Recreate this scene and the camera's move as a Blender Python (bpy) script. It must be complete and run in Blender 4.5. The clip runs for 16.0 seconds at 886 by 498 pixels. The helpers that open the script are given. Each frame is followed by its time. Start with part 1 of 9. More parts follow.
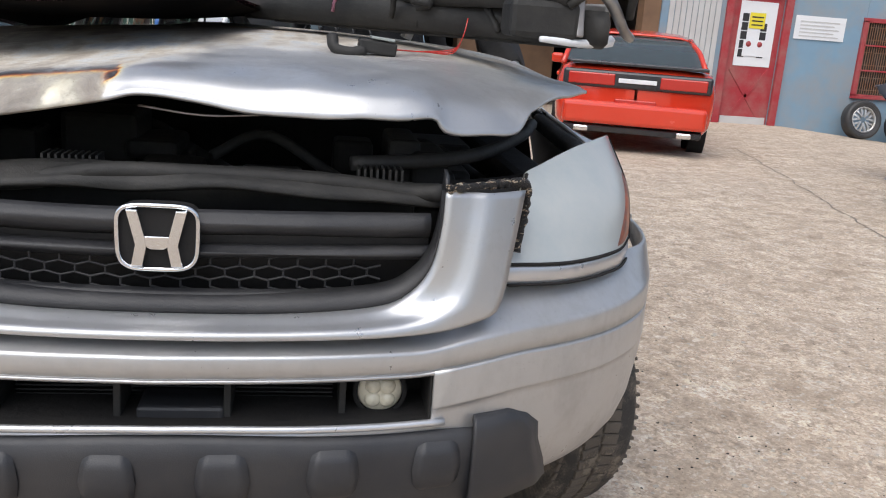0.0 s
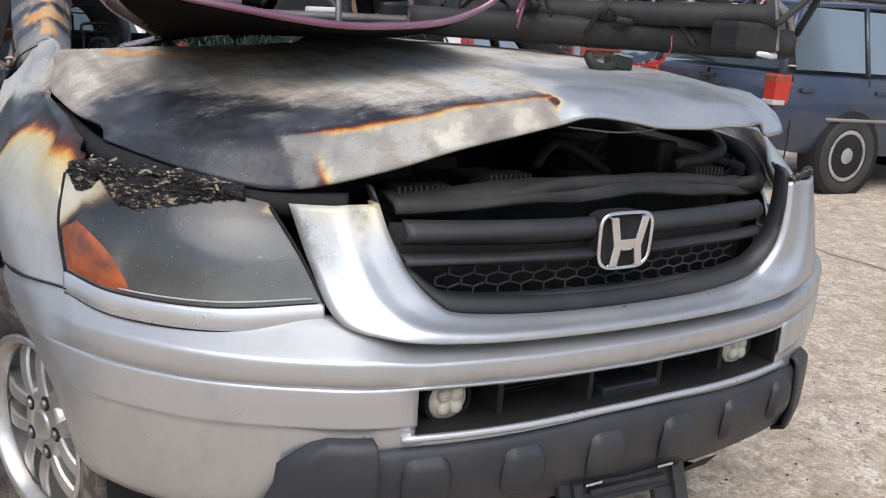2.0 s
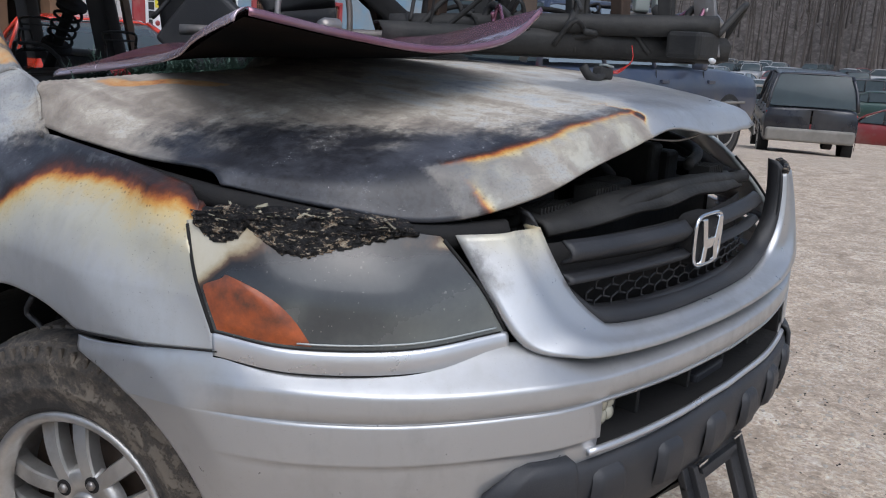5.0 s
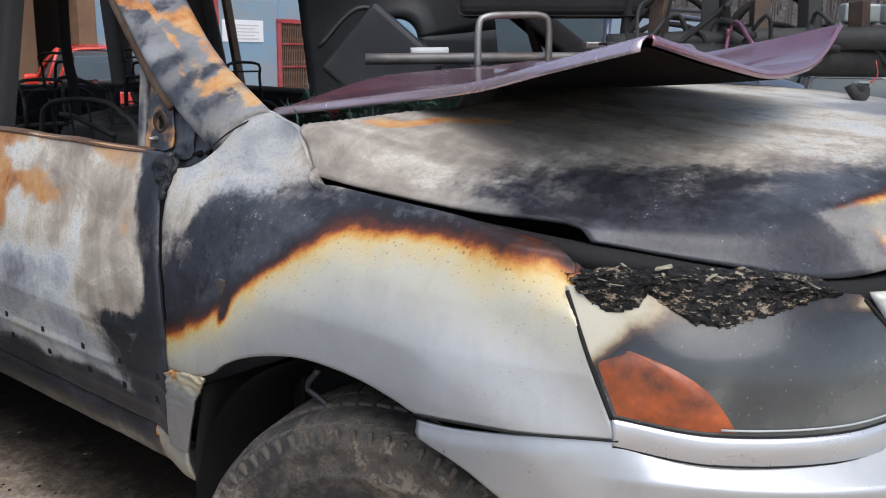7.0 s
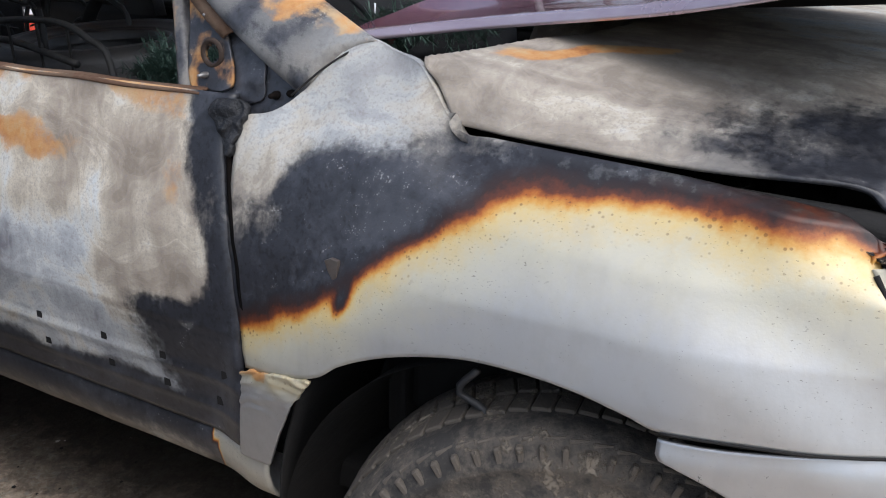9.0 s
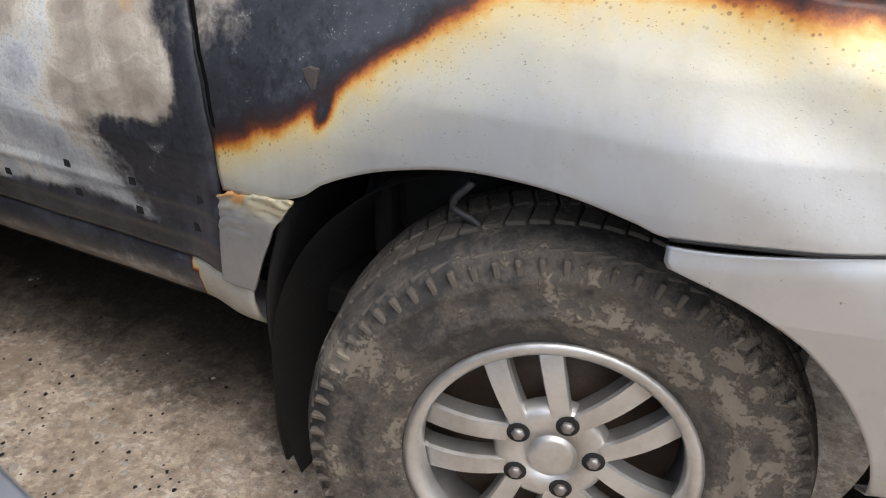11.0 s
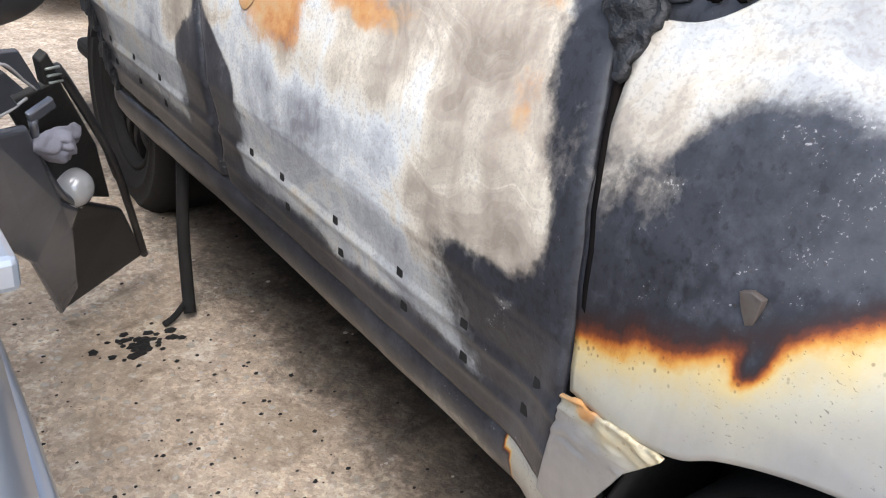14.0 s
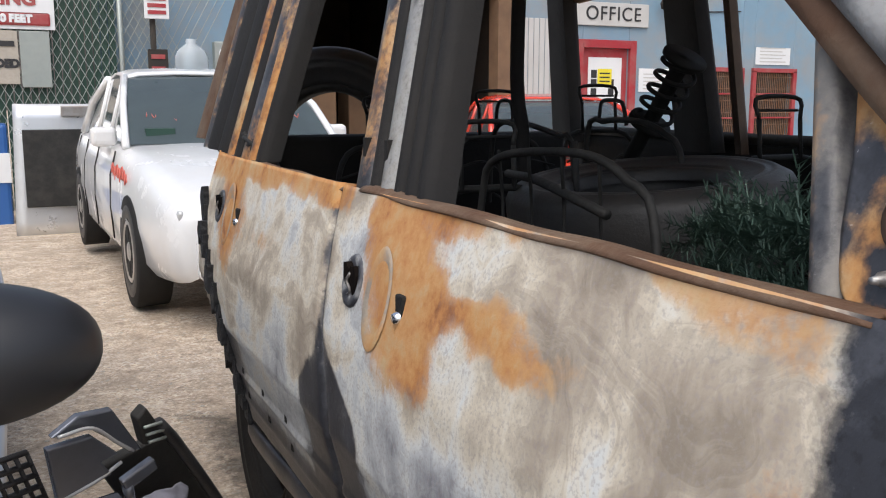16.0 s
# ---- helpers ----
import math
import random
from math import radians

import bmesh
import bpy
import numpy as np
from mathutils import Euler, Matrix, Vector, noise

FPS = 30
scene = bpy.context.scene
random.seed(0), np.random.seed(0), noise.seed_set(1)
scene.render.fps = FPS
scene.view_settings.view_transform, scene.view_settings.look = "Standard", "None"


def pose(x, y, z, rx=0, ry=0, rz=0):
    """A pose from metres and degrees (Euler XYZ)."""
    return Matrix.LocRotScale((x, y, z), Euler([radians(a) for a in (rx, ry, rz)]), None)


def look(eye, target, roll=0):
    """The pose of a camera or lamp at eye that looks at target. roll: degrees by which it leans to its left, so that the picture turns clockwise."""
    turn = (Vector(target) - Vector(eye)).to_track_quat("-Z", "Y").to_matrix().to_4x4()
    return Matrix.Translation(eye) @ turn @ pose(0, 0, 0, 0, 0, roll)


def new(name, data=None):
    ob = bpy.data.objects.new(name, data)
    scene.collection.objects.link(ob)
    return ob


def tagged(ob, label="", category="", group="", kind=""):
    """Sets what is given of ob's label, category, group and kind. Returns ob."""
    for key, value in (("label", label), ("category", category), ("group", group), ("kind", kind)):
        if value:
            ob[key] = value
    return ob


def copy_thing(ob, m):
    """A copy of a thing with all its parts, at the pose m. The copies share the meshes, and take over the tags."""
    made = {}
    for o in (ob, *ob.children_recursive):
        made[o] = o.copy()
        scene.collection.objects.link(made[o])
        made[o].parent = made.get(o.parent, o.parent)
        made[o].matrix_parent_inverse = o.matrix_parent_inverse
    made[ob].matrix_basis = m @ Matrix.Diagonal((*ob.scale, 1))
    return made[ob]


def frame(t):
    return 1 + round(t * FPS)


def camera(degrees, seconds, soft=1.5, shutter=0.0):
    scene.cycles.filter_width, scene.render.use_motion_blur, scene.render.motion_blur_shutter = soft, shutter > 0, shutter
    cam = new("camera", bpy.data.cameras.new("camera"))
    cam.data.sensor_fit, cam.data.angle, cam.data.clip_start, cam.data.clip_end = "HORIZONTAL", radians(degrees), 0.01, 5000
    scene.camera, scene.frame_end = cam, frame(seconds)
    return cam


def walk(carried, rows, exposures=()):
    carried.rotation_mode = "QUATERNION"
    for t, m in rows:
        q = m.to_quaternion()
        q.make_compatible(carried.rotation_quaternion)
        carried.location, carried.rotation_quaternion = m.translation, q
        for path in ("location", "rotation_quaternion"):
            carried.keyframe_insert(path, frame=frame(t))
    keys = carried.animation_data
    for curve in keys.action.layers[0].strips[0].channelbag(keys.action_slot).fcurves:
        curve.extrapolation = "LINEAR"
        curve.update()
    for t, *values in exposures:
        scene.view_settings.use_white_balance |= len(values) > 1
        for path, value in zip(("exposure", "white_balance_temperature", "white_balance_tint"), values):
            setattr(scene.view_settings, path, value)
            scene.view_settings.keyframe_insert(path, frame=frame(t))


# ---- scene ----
import functools

cam = camera(53.0, 16.0, soft=1.1)
PATH = [
    (0, (0.225, -1.303, 1.29), (0.529, 0.608, 0.785), 4.4),
    (0.5, (-0.136, -1.437, 1.303), (0.414, 0.412, 0.773), 4.9),
    (1, (-0.469, -1.373, 1.27), (0.184, 0.44, 0.738), 4.1),
    (1.5, (-0.803, -1.198, 1.281), (0.009, 0.553, 0.759), 4.8),
    (2, (-1.133, -1.078, 1.288), (-0.114, 0.57, 0.791), 4.0),
    (2.5, (-1.339, -0.863, 1.248), (-0.184, 0.683, 0.722), 1.0),
    (3, (-1.504, -0.732, 1.253), (-0.202, 0.684, 0.707), 1.3),
    (3.1, (-1.525, -0.711, 1.252), (-0.187, 0.667, 0.695), 1.4),
    (3.2, (-1.559, -0.697, 1.248), (-0.184, 0.644, 0.692), 1.4),
    (5.3, (-1.721, -0.538, 1.3), (-0.209, 0.684, 0.829), 2.9),
    (5.5, (-1.726, -0.487, 1.289), (-0.234, 0.75, 0.795), 2.7),
    (6, (-1.746, -0.266, 1.271), (-0.282, 1.008, 0.788), 1.1),
    (6.3, (-1.759, -0.166, 1.3), (-0.352, 1.161, 0.794), -0.2),
    (6.5, (-1.785, -0.125, 1.278), (-0.371, 1.207, 0.802), 0.4),
    (7, (-1.911, -0.006, 1.3), (-0.402, 1.232, 0.861), 0.9),
    (7.5, (-1.981, 0.109, 1.308), (-0.42, 1.293, 0.908), 1.7),
    (8, (-1.902, 0.317, 1.301), (-0.306, 1.455, 0.903), 1.5),
    (8.5, (-1.868, 0.441, 1.288), (-0.245, 1.508, 0.811), 2.3),
    (9, (-1.91, 0.546, 1.294), (-0.276, 1.52, 0.676), 1.2),
    (9.5, (-1.961, 0.585, 1.295), (-0.317, 1.472, 0.582), 1.2),
    (10, (-1.956, 0.579, 1.237), (-0.342, 1.393, 0.38), 1.9),
    (10.2, (-1.947, 0.585, 1.232), (-0.355, 1.383, 0.322), 1.6),
    (12.3, (-1.63, 0.669, 1.22), (-0.334, 1.73, 0.127), -4.7),
    (12.5, (-1.586, 0.712, 1.216), (-0.396, 1.903, 0.136), -4.7),
    (13, (-1.559, 0.879, 1.196), (-0.447, 2.163, 0.141), 0.9),
    (13.5, (-1.592, 0.948, 1.19), (-0.492, 2.248, 0.141), 6.7),
    (14, (-1.58, 0.935, 1.234), (-0.48, 2.339, 0.328), 6.1),
    (14.5, (-1.562, 0.934, 1.252), (-0.429, 2.456, 0.62), 5.5),
    (15, (-1.551, 0.942, 1.247), (-0.402, 2.528, 0.843), 4.3),
    (15.5, (-1.533, 1.004, 1.232), (-0.462, 2.655, 0.878), 1.8),
    (16, (-1.373, 1.234, 1.224), (-0.517, 3.01, 0.894), 0.1),
]
EXPOSURES = [(0, 0.26, 6350, 10), (1, 0.32, 6300, 10), (3, 0.13, 6150, 10), (5.5, -0.17, 5900, 10), (7, 0.25, 6100, 10), (8.5, 0.17, 6100, 10), (9.5, 0.36, 6150, 10), (10, 0.40, 6200, 10), (12.5, 0.52, 6700, 10), (13.3, 1.22, 6300, 10), (14, 1.10, 6300, 10),
             (14.5, 0.65, 6300, 10), (15, 0.33, 6300, 10), (15.5, 0.25, 6400, 10), (16, 0.38, 6550, 10)]
walk(cam, [(t, look(eye, target, roll)) for t, eye, target, roll in PATH], EXPOSURES)

# ---- world and light: a bright overcast day ----
SUN_ELEV, SUN_ROT = 58.0, 213.0
world = bpy.data.worlds.new("sky")
scene.world = world
world.use_nodes = True
_n, _l = world.node_tree.nodes, world.node_tree.links
sky = _n.new("ShaderNodeTexSky")
sky.sky_type, sky.sun_disc = "NISHITA", False
sky.sun_elevation, sky.sun_rotation = radians(SUN_ELEV), radians(SUN_ROT)
sky.dust_density, sky.air_density, sky.ozone_density = 3.0, 1.0, 1.0
hsv = _n.new("ShaderNodeHueSaturation")
hsv.inputs["Saturation"].default_value = 0.7
_l.new(sky.outputs[0], hsv.inputs["Color"])
_l.new(hsv.outputs[0], _n["Background"].inputs["Color"])
_n["Background"].inputs["Strength"].default_value = 0.15
sun = new("sun", bpy.data.lights.new("sun", "SUN"))
sun.data.energy, sun.data.angle, sun.data.color = 1.5, radians(60), (1.0, 0.975, 0.94)
sun.matrix_world = look((-4.8, -6.2, 14), (0.5, 1.5, 0.5))


# ---- small tools ----
def lerp(a, b, k):
    return a + (b - a) * k


def smooth(a, b, v):
    k = np.clip((v - a) / (b - a), 0, 1)
    return k * k * (3 - 2 * k)


def table(pairs):
    xs, ys = zip(*pairs)
    return lambda v: float(np.interp(v, xs, ys))


def spline(points, count):
    """Evenly spaced points on a Catmull-Rom curve through the given ones."""
    p = [np.array(q, float) for q in points]
    p = [2 * p[0] - p[1]] + p + [2 * p[-1] - p[-2]]
    fine = []
    for i in range(1, len(p) - 2):
        a, b, c, d = p[i - 1:i + 3]
        for k in np.arange(0, 1, 0.05):
            fine.append(0.5 * (2 * b + (c - a) * k + (2 * a - 5 * b + 4 * c - d) * k * k + (3 * b - a - 3 * c + d) * k ** 3))
    fine.append(p[-2])
    fine = np.array(fine)
    run = np.concatenate([[0], np.cumsum(np.linalg.norm(np.diff(fine, axis=0), axis=1))])
    at = np.linspace(0, run[-1], count)
    return np.stack([np.interp(at, run, fine[:, i]) for i in range(fine.shape[1])], 1)


def wob(x, y, z, scale, seed=0.0):
    return noise.noise(Vector((x * scale + seed * 7.3, y * scale + seed * 3.1, z * scale - seed * 5.7)))


def mesh_of(name, verts, faces, flat=False):
    me = bpy.data.meshes.new(name)
    me.from_pydata([tuple(map(float, v)) for v in verts], [], faces)
    me.validate()
    if not flat:
        me.polygons.foreach_set("use_smooth", [True] * len(me.polygons))
    me.update()
    return me


def grid_mesh(name, rows, keep=None, closed=False, flat=False):
    """A sheet through rows of points; keep(i, j) leaves faces out; closed joins each row's ends."""
    n, m = len(rows), len(rows[0])
    verts = [p for r in rows for p in r]
    faces = []
    for i in range(n - 1):
        for j in range(m if closed else m - 1):
            if keep is None or keep(i, j):
                k = (j + 1) % m
                faces.append((i * m + j, i * m + k, (i + 1) * m + k, (i + 1) * m + j))
    return mesh_of(name, verts, faces, flat)


def net(rows, nu, nv):
    """A fine grid through a control net: each row splined to nu points, then each column to nv."""
    wide = [spline(r, nu) for r in rows]
    cols = [spline([w[i] for w in wide], nv) for i in range(nu)]
    return [[cols[i][j] for i in range(nu)] for j in range(nv)]


def tube(name, path, radius, count=None, sides=8, cap=True):
    pts = spline(path, count) if count else np.array(path, float)
    rad = radius if callable(radius) else (lambda k: radius)
    rows, up = [], np.array((0.12, 0.31, 0.94))
    for i, p in enumerate(pts):
        d = pts[min(i + 1, len(pts) - 1)] - pts[max(i - 1, 0)]
        d = d / (np.linalg.norm(d) + 1e-9)
        a = np.cross(d, up)
        a /= np.linalg.norm(a) + 1e-9
        b = np.cross(d, a)
        up = np.cross(a, d)
        r = rad(i / max(1, len(pts) - 1))
        rows.append([p + r * (a * math.cos(t) + b * math.sin(t)) for t in np.linspace(0, 2 * math.pi, sides, endpoint=False)])
    me = grid_mesh(name, rows, closed=True)
    if cap:
        bm = bmesh.new()
        bm.from_mesh(me)
        bmesh.ops.holes_fill(bm, edges=[e for e in bm.edges if e.is_boundary], sides=0)
        bm.to_mesh(me)
        bm.free()
    return me


def lathe(name, profile, axis="x", count=40, centre=(0, 0, 0)):
    """profile: (radius, along) pairs turned round an axis."""
    rows = []
    for r, h in profile:
        ring = []
        for t in np.linspace(0, 2 * math.pi, count, endpoint=False):
            a, b = r * math.cos(t), r * math.sin(t)
            v = {"x": (h, a, b), "y": (a, h, b), "z": (a, b, h)}[axis]
            ring.append(np.array(v) + np.array(centre))
        rows.append(ring)
    return grid_mesh(name, rows, closed=True)


def block(name, lo, hi, bevel=0.004, m=None, seg=2):
    bm = bmesh.new()
    bmesh.ops.create_cube(bm, size=1)
    lo, hi = np.array(lo, float), np.array(hi, float)
    for v in bm.verts:
        v.co = Vector(lo + (np.array(v.co) + 0.5) * (hi - lo))
    if bevel:
        bmesh.ops.bevel(bm, geom=bm.edges[:], offset=bevel, segments=seg, affect="EDGES", profile=0.5)
    if m is not None:
        bmesh.ops.transform(bm, matrix=m, verts=bm.verts)
    me = bpy.data.meshes.new(name)
    bm.to_mesh(me)
    bm.free()
    return me


def slab(name, outline, axis, a, b, bevel=0.0):
    """A flat outline (pairs) pushed out along an axis from a to b."""
    def put(p, h):
        return {"x": (h, p[0], p[1]), "y": (p[0], h, p[1]), "z": (p[0], p[1], h)}[axis]
    bm = bmesh.new()
    lo = [bm.verts.new(put(p, a)) for p in outline]
    hi = [bm.verts.new(put(p, b)) for p in outline]
    bm.faces.new(lo[::-1])
    bm.faces.new(hi)
    for i in range(len(lo)):
        j = (i + 1) % len(lo)
        bm.faces.new((lo[i], lo[j], hi[j], hi[i]))
    bmesh.ops.recalc_face_normals(bm, faces=bm.faces)
    if bevel:
        bmesh.ops.bevel(bm, geom=bm.edges[:], offset=bevel, segments=2, affect="EDGES", profile=0.5)
    me = bpy.data.meshes.new(name)
    bm.to_mesh(me)
    bm.free()
    return me


def joined(name, meshes):
    bm = bmesh.new()
    for me in meshes:
        bm.from_mesh(me)
    me = bpy.data.meshes.new(name)
    bm.to_mesh(me)
    bm.free()
    return me


def thing(name, at, label, category, group="", kind=""):
    ob = new(name)
    ob.location, ob.empty_display_size = at, 0.1
    bpy.context.view_layer.update()
    return tagged(ob, label, category, group, kind)


LOCAL = set()  # things built round the origin and placed afterwards


def part(name, me, material, parent=None, label="", thick=0.0):
    ob = new(name, me)
    if material is not None and not me.materials:
        me.materials.append(material)
    if parent is not None:
        ob.parent = parent
        if parent.parent is None and parent.data is None and parent.name not in LOCAL:
            ob.matrix_parent_inverse = Matrix.Translation(-parent.location)
    if label:
        ob["label"] = label
    if thick:
        mod = ob.modifiers.new("thickness", "SOLIDIFY")
        mod.thickness, mod.offset = thick, -1
    return ob


def whole(name, me, material, label, category, group="", kind=""):
    return tagged(part(name, me, material), label, category, group, kind)


# ---- materials ----
def nodes_of(name):
    m = bpy.data.materials.new(name)
    m.use_nodes = True
    t = m.node_tree
    return m, t.nodes, t.links, t.nodes["Principled BSDF"]


def noise_tex(n, l, coord, scale, detail=6, rough=0.6, distort=0.0):
    t = n.new("ShaderNodeTexNoise")
    t.inputs["Scale"].default_value, t.inputs["Detail"].default_value = scale, detail
    t.inputs["Roughness"].default_value, t.inputs["Distortion"].default_value = rough, distort
    l.new(coord, t.inputs["Vector"])
    return t.outputs["Fac"]


def ramp(n, l, fac, stops):
    r = n.new("ShaderNodeValToRGB")
    e = r.color_ramp.elements
    while len(e) < len(stops):
        e.new(0.5)
    for k, (at, c) in zip(e, stops):
        k.position, k.color = at, (*c, 1)
    l.new(fac, r.inputs["Fac"])
    return r.outputs["Color"]


def mixed(n, l, fac, a, b, how="MIX"):
    m = n.new("ShaderNodeMix")
    m.data_type, m.blend_type = "RGBA", how
    for value, slot in ((fac, 0), (a, 6), (b, 7)):
        if hasattr(value, "links"):
            l.new(value, m.inputs[slot])
        elif slot == 0:
            m.inputs[slot].default_value = value
        else:
            m.inputs[slot].default_value = (*value, 1)
    return m.outputs[2]


def calc(n, l, how, a, b=0.0, clamp=False):
    m = n.new("ShaderNodeMath")
    m.operation, m.use_clamp = how, clamp
    for value, slot in ((a, 0), (b, 1)):
        if hasattr(value, "links"):
            l.new(value, m.inputs[slot])
        else:
            m.inputs[slot].default_value = value
    return m.outputs[0]


def bumped(n, l, bsdf, height, strength, distance=0.01):
    b = n.new("ShaderNodeBump")
    b.inputs["Strength"].default_value, b.inputs["Distance"].default_value = strength, distance
    l.new(height, b.inputs["Height"])
    l.new(b.outputs[0], bsdf.inputs["Normal"])


def surface(name, c1, c2, rough=0.6, metal=0.0, scale=8.0, dirt=None, dirt_scale=1.5, dirt_amount=0.5, bump=0.2, bump_scale=60.0, coat=0.0, bump_distance=0.004):
    """A surface in two close colours with broad patches of dirt, uneven gloss and fine relief."""
    m, n, l, b = nodes_of(name)
    co = n.new("ShaderNodeTexCoord").outputs["Object"]
    fine = noise_tex(n, l, co, scale)
    col = mixed(n, l, fine, c1, c2)
    if dirt is not None:
        broad = noise_tex(n, l, co, dirt_scale, 8, 0.65)
        cut = ramp(n, l, broad, [(0.42, (0, 0, 0)), (0.68, (dirt_amount,) * 3)])
        col = mixed(n, l, cut, col, dirt)
    l.new(col, b.inputs["Base Color"])
    r = n.new("ShaderNodeMapRange")
    r.inputs["To Min"].default_value, r.inputs["To Max"].default_value = max(0.02, rough - 0.12), min(1, rough + 0.12)
    l.new(fine, r.inputs["Value"])
    l.new(r.outputs[0], b.inputs["Roughness"])
    b.inputs["Metallic"].default_value, b.inputs["Coat Weight"].default_value = metal, coat
    if bump:
        bumped(n, l, b, noise_tex(n, l, co, bump_scale, 5), bump, bump_distance)
    return m


def glass(name, tint, rough=0.05, see=0.5):
    m, n, l, b = nodes_of(name)
    co = n.new("ShaderNodeTexCoord").outputs["Object"]
    f = noise_tex(n, l, co, 4.0)
    l.new(mixed(n, l, f, tint, tuple(0.7 * c for c in tint)), b.inputs["Base Color"])
    b.inputs["Roughness"].default_value, b.inputs["Transmission Weight"].default_value = rough, see
    b.inputs["IOR"].default_value = 1.3
    return m


def burnt_paint():
    """Silver paint that fire has turned: burn runs from clean paint over scorched to charred; ash, its wash of colour and rust lie on top."""
    m, n, l, b = nodes_of("burnt_silver_paint")
    co = n.new("ShaderNodeTexCoord").outputs["Object"]

    def attr(name):
        a = n.new("ShaderNodeAttribute")
        a.attribute_name = name
        return a.outputs["Fac"]

    def off(v, k):
        return calc(n, l, "MULTIPLY", calc(n, l, "SUBTRACT", v, 0.5), k)
    add = lambda *v: functools.reduce(lambda p, q: calc(n, l, "ADD", p, q), v)
    burn, rust, ash, wash, dim = attr("burn"), attr("rust"), attr("ash"), attr("wash"), attr("dim")
    tall = n.new("ShaderNodeMapping")
    tall.inputs["Scale"].default_value = (1.0, 1.0, 0.22)
    l.new(co, tall.inputs["Vector"])
    n1 = noise_tex(n, l, co, 9.0, 8, 0.62, 0.4)
    n2 = noise_tex(n, l, co, 45.0, 6, 0.65)
    n3 = noise_tex(n, l, co, 4.5, 8, 0.58, 0.9)
    n4 = noise_tex(n, l, co, 220.0, 3, 0.5)
    n5 = noise_tex(n, l, tall.outputs[0], 26.0, 6, 0.6, 0.3)
    n6 = noise_tex(n, l, co, 95.0, 3, 0.55)
    flat = n.new("ShaderNodeMapping")
    flat.inputs["Scale"].default_value = (0.7, 0.55, 1.7)
    swirl = n.new("ShaderNodeTexNoise")
    swirl.inputs["Scale"].default_value, swirl.inputs["Detail"].default_value = 3.2, 3.0
    l.new(co, swirl.inputs["Vector"])
    drift = n.new("ShaderNodeVectorMath")
    drift.operation = "MULTIPLY_ADD"
    l.new(swirl.outputs["Color"], drift.inputs[0])
    drift.inputs[1].default_value = (0.5, 0.5, 0.5)
    l.new(co, drift.inputs[2])
    l.new(drift.outputs["Vector"], flat.inputs["Vector"])
    n7 = noise_tex(n, l, flat.outputs[0], 7.0, 9, 0.60, 0.6)
    v = add(burn, off(n1, 0.08), off(n2, 0.07), off(n6, 0.035))
    col = ramp(n, l, v, [(0.0, (0.495, 0.505, 0.52)), (0.20, (0.50, 0.495, 0.48)), (0.31, (0.575, 0.54, 0.42)), (0.375, (0.64, 0.50, 0.24)), (0.415, (0.60, 0.31, 0.065)), (0.447, (0.38, 0.11, 0.018)), (0.475, (0.12, 0.030, 0.012)),
                         (0.51, (0.030, 0.016, 0.014)), (0.56, (0.022, 0.022, 0.026)), (0.64, (0.036, 0.038, 0.046)), (0.72, (0.058, 0.061, 0.072)), (0.8, (0.12, 0.12, 0.13))])
    film = calc(n, l, "MULTIPLY", ramp(n, l, add(n3, off(n5, 0.5), off(n2, 0.35)), [(0.46, (0, 0, 0)), (0.70, (0.30,) * 3)]), ramp(n, l, v, [(0.30, (1, 1, 1)), (0.42, (0, 0, 0))]))
    col = mixed(n, l, film, col, (0.34, 0.33, 0.315))
    # blisters just under the burn line
    pit = n.new("ShaderNodeTexVoronoi")
    pit.inputs["Scale"].default_value = 95.0
    l.new(co, pit.inputs["Vector"])
    dots = ramp(n, l, calc(n, l, "ADD", pit.outputs["Distance"], off(n1, 0.9)), [(0.13, (0.55,) * 3), (0.22, (0, 0, 0))])
    near = ramp(n, l, v, [(0.30, (0, 0, 0)), (0.37, (1, 1, 1)), (0.46, (1, 1, 1)), (0.50, (0, 0, 0))])
    col = mixed(n, l, calc(n, l, "MULTIPLY", dots, near), col, (0.10, 0.035, 0.016))
    # char: slate-blue sheen and pale scale
    scale = ramp(n, l, add(n3, off(n2, 0.5)), [(0.47, (0, 0, 0)), (0.68, (0.7,) * 3)])
    charred = ramp(n, l, v, [(0.52, (0, 0, 0)), (0.58, (1, 1, 1))])
    col = mixed(n, l, calc(n, l, "MULTIPLY", scale, charred), col, (0.085, 0.089, 0.104))
    fleck = ramp(n, l, add(noise_tex(n, l, co, 260.0, 3, 0.6), off(n1, 0.65), off(n2, 0.55)), [(0.73, (0, 0, 0)), (0.80, (0.9,) * 3)])
    col = mixed(n, l, calc(n, l, "MULTIPLY", fleck, charred), col, (0.34, 0.335, 0.335))
    pits = ramp(n, l, add(n6, off(n3, 0.5)), [(0.33, (0.45,) * 3), (0.43, (0, 0, 0))])
    col = mixed(n, l, calc(n, l, "MULTIPLY", pits, charred), col, (0.010, 0.009, 0.009))
    # dark flecks on the paint, uneven in number
    dash = n.new("ShaderNodeVectorMath")
    dash.operation = "MULTIPLY"
    l.new(co, dash.inputs[0])
    dash.inputs[1].default_value = (1.0, 0.55, 1.35)
    speck = ramp(n, l, add(noise_tex(n, l, dash.outputs["Vector"], 330.0, 3, 0.6), off(n1, -0.25), off(n2, -0.12)), [(0.28, (1, 1, 1)), (0.33, (0, 0, 0))])
    col = mixed(n, l, calc(n, l, "MULTIPLY", speck, ramp(n, l, burn, [(0.08, (0.20,) * 3), (0.20, (0.62,) * 3)])), col, (0.060, 0.042, 0.030))
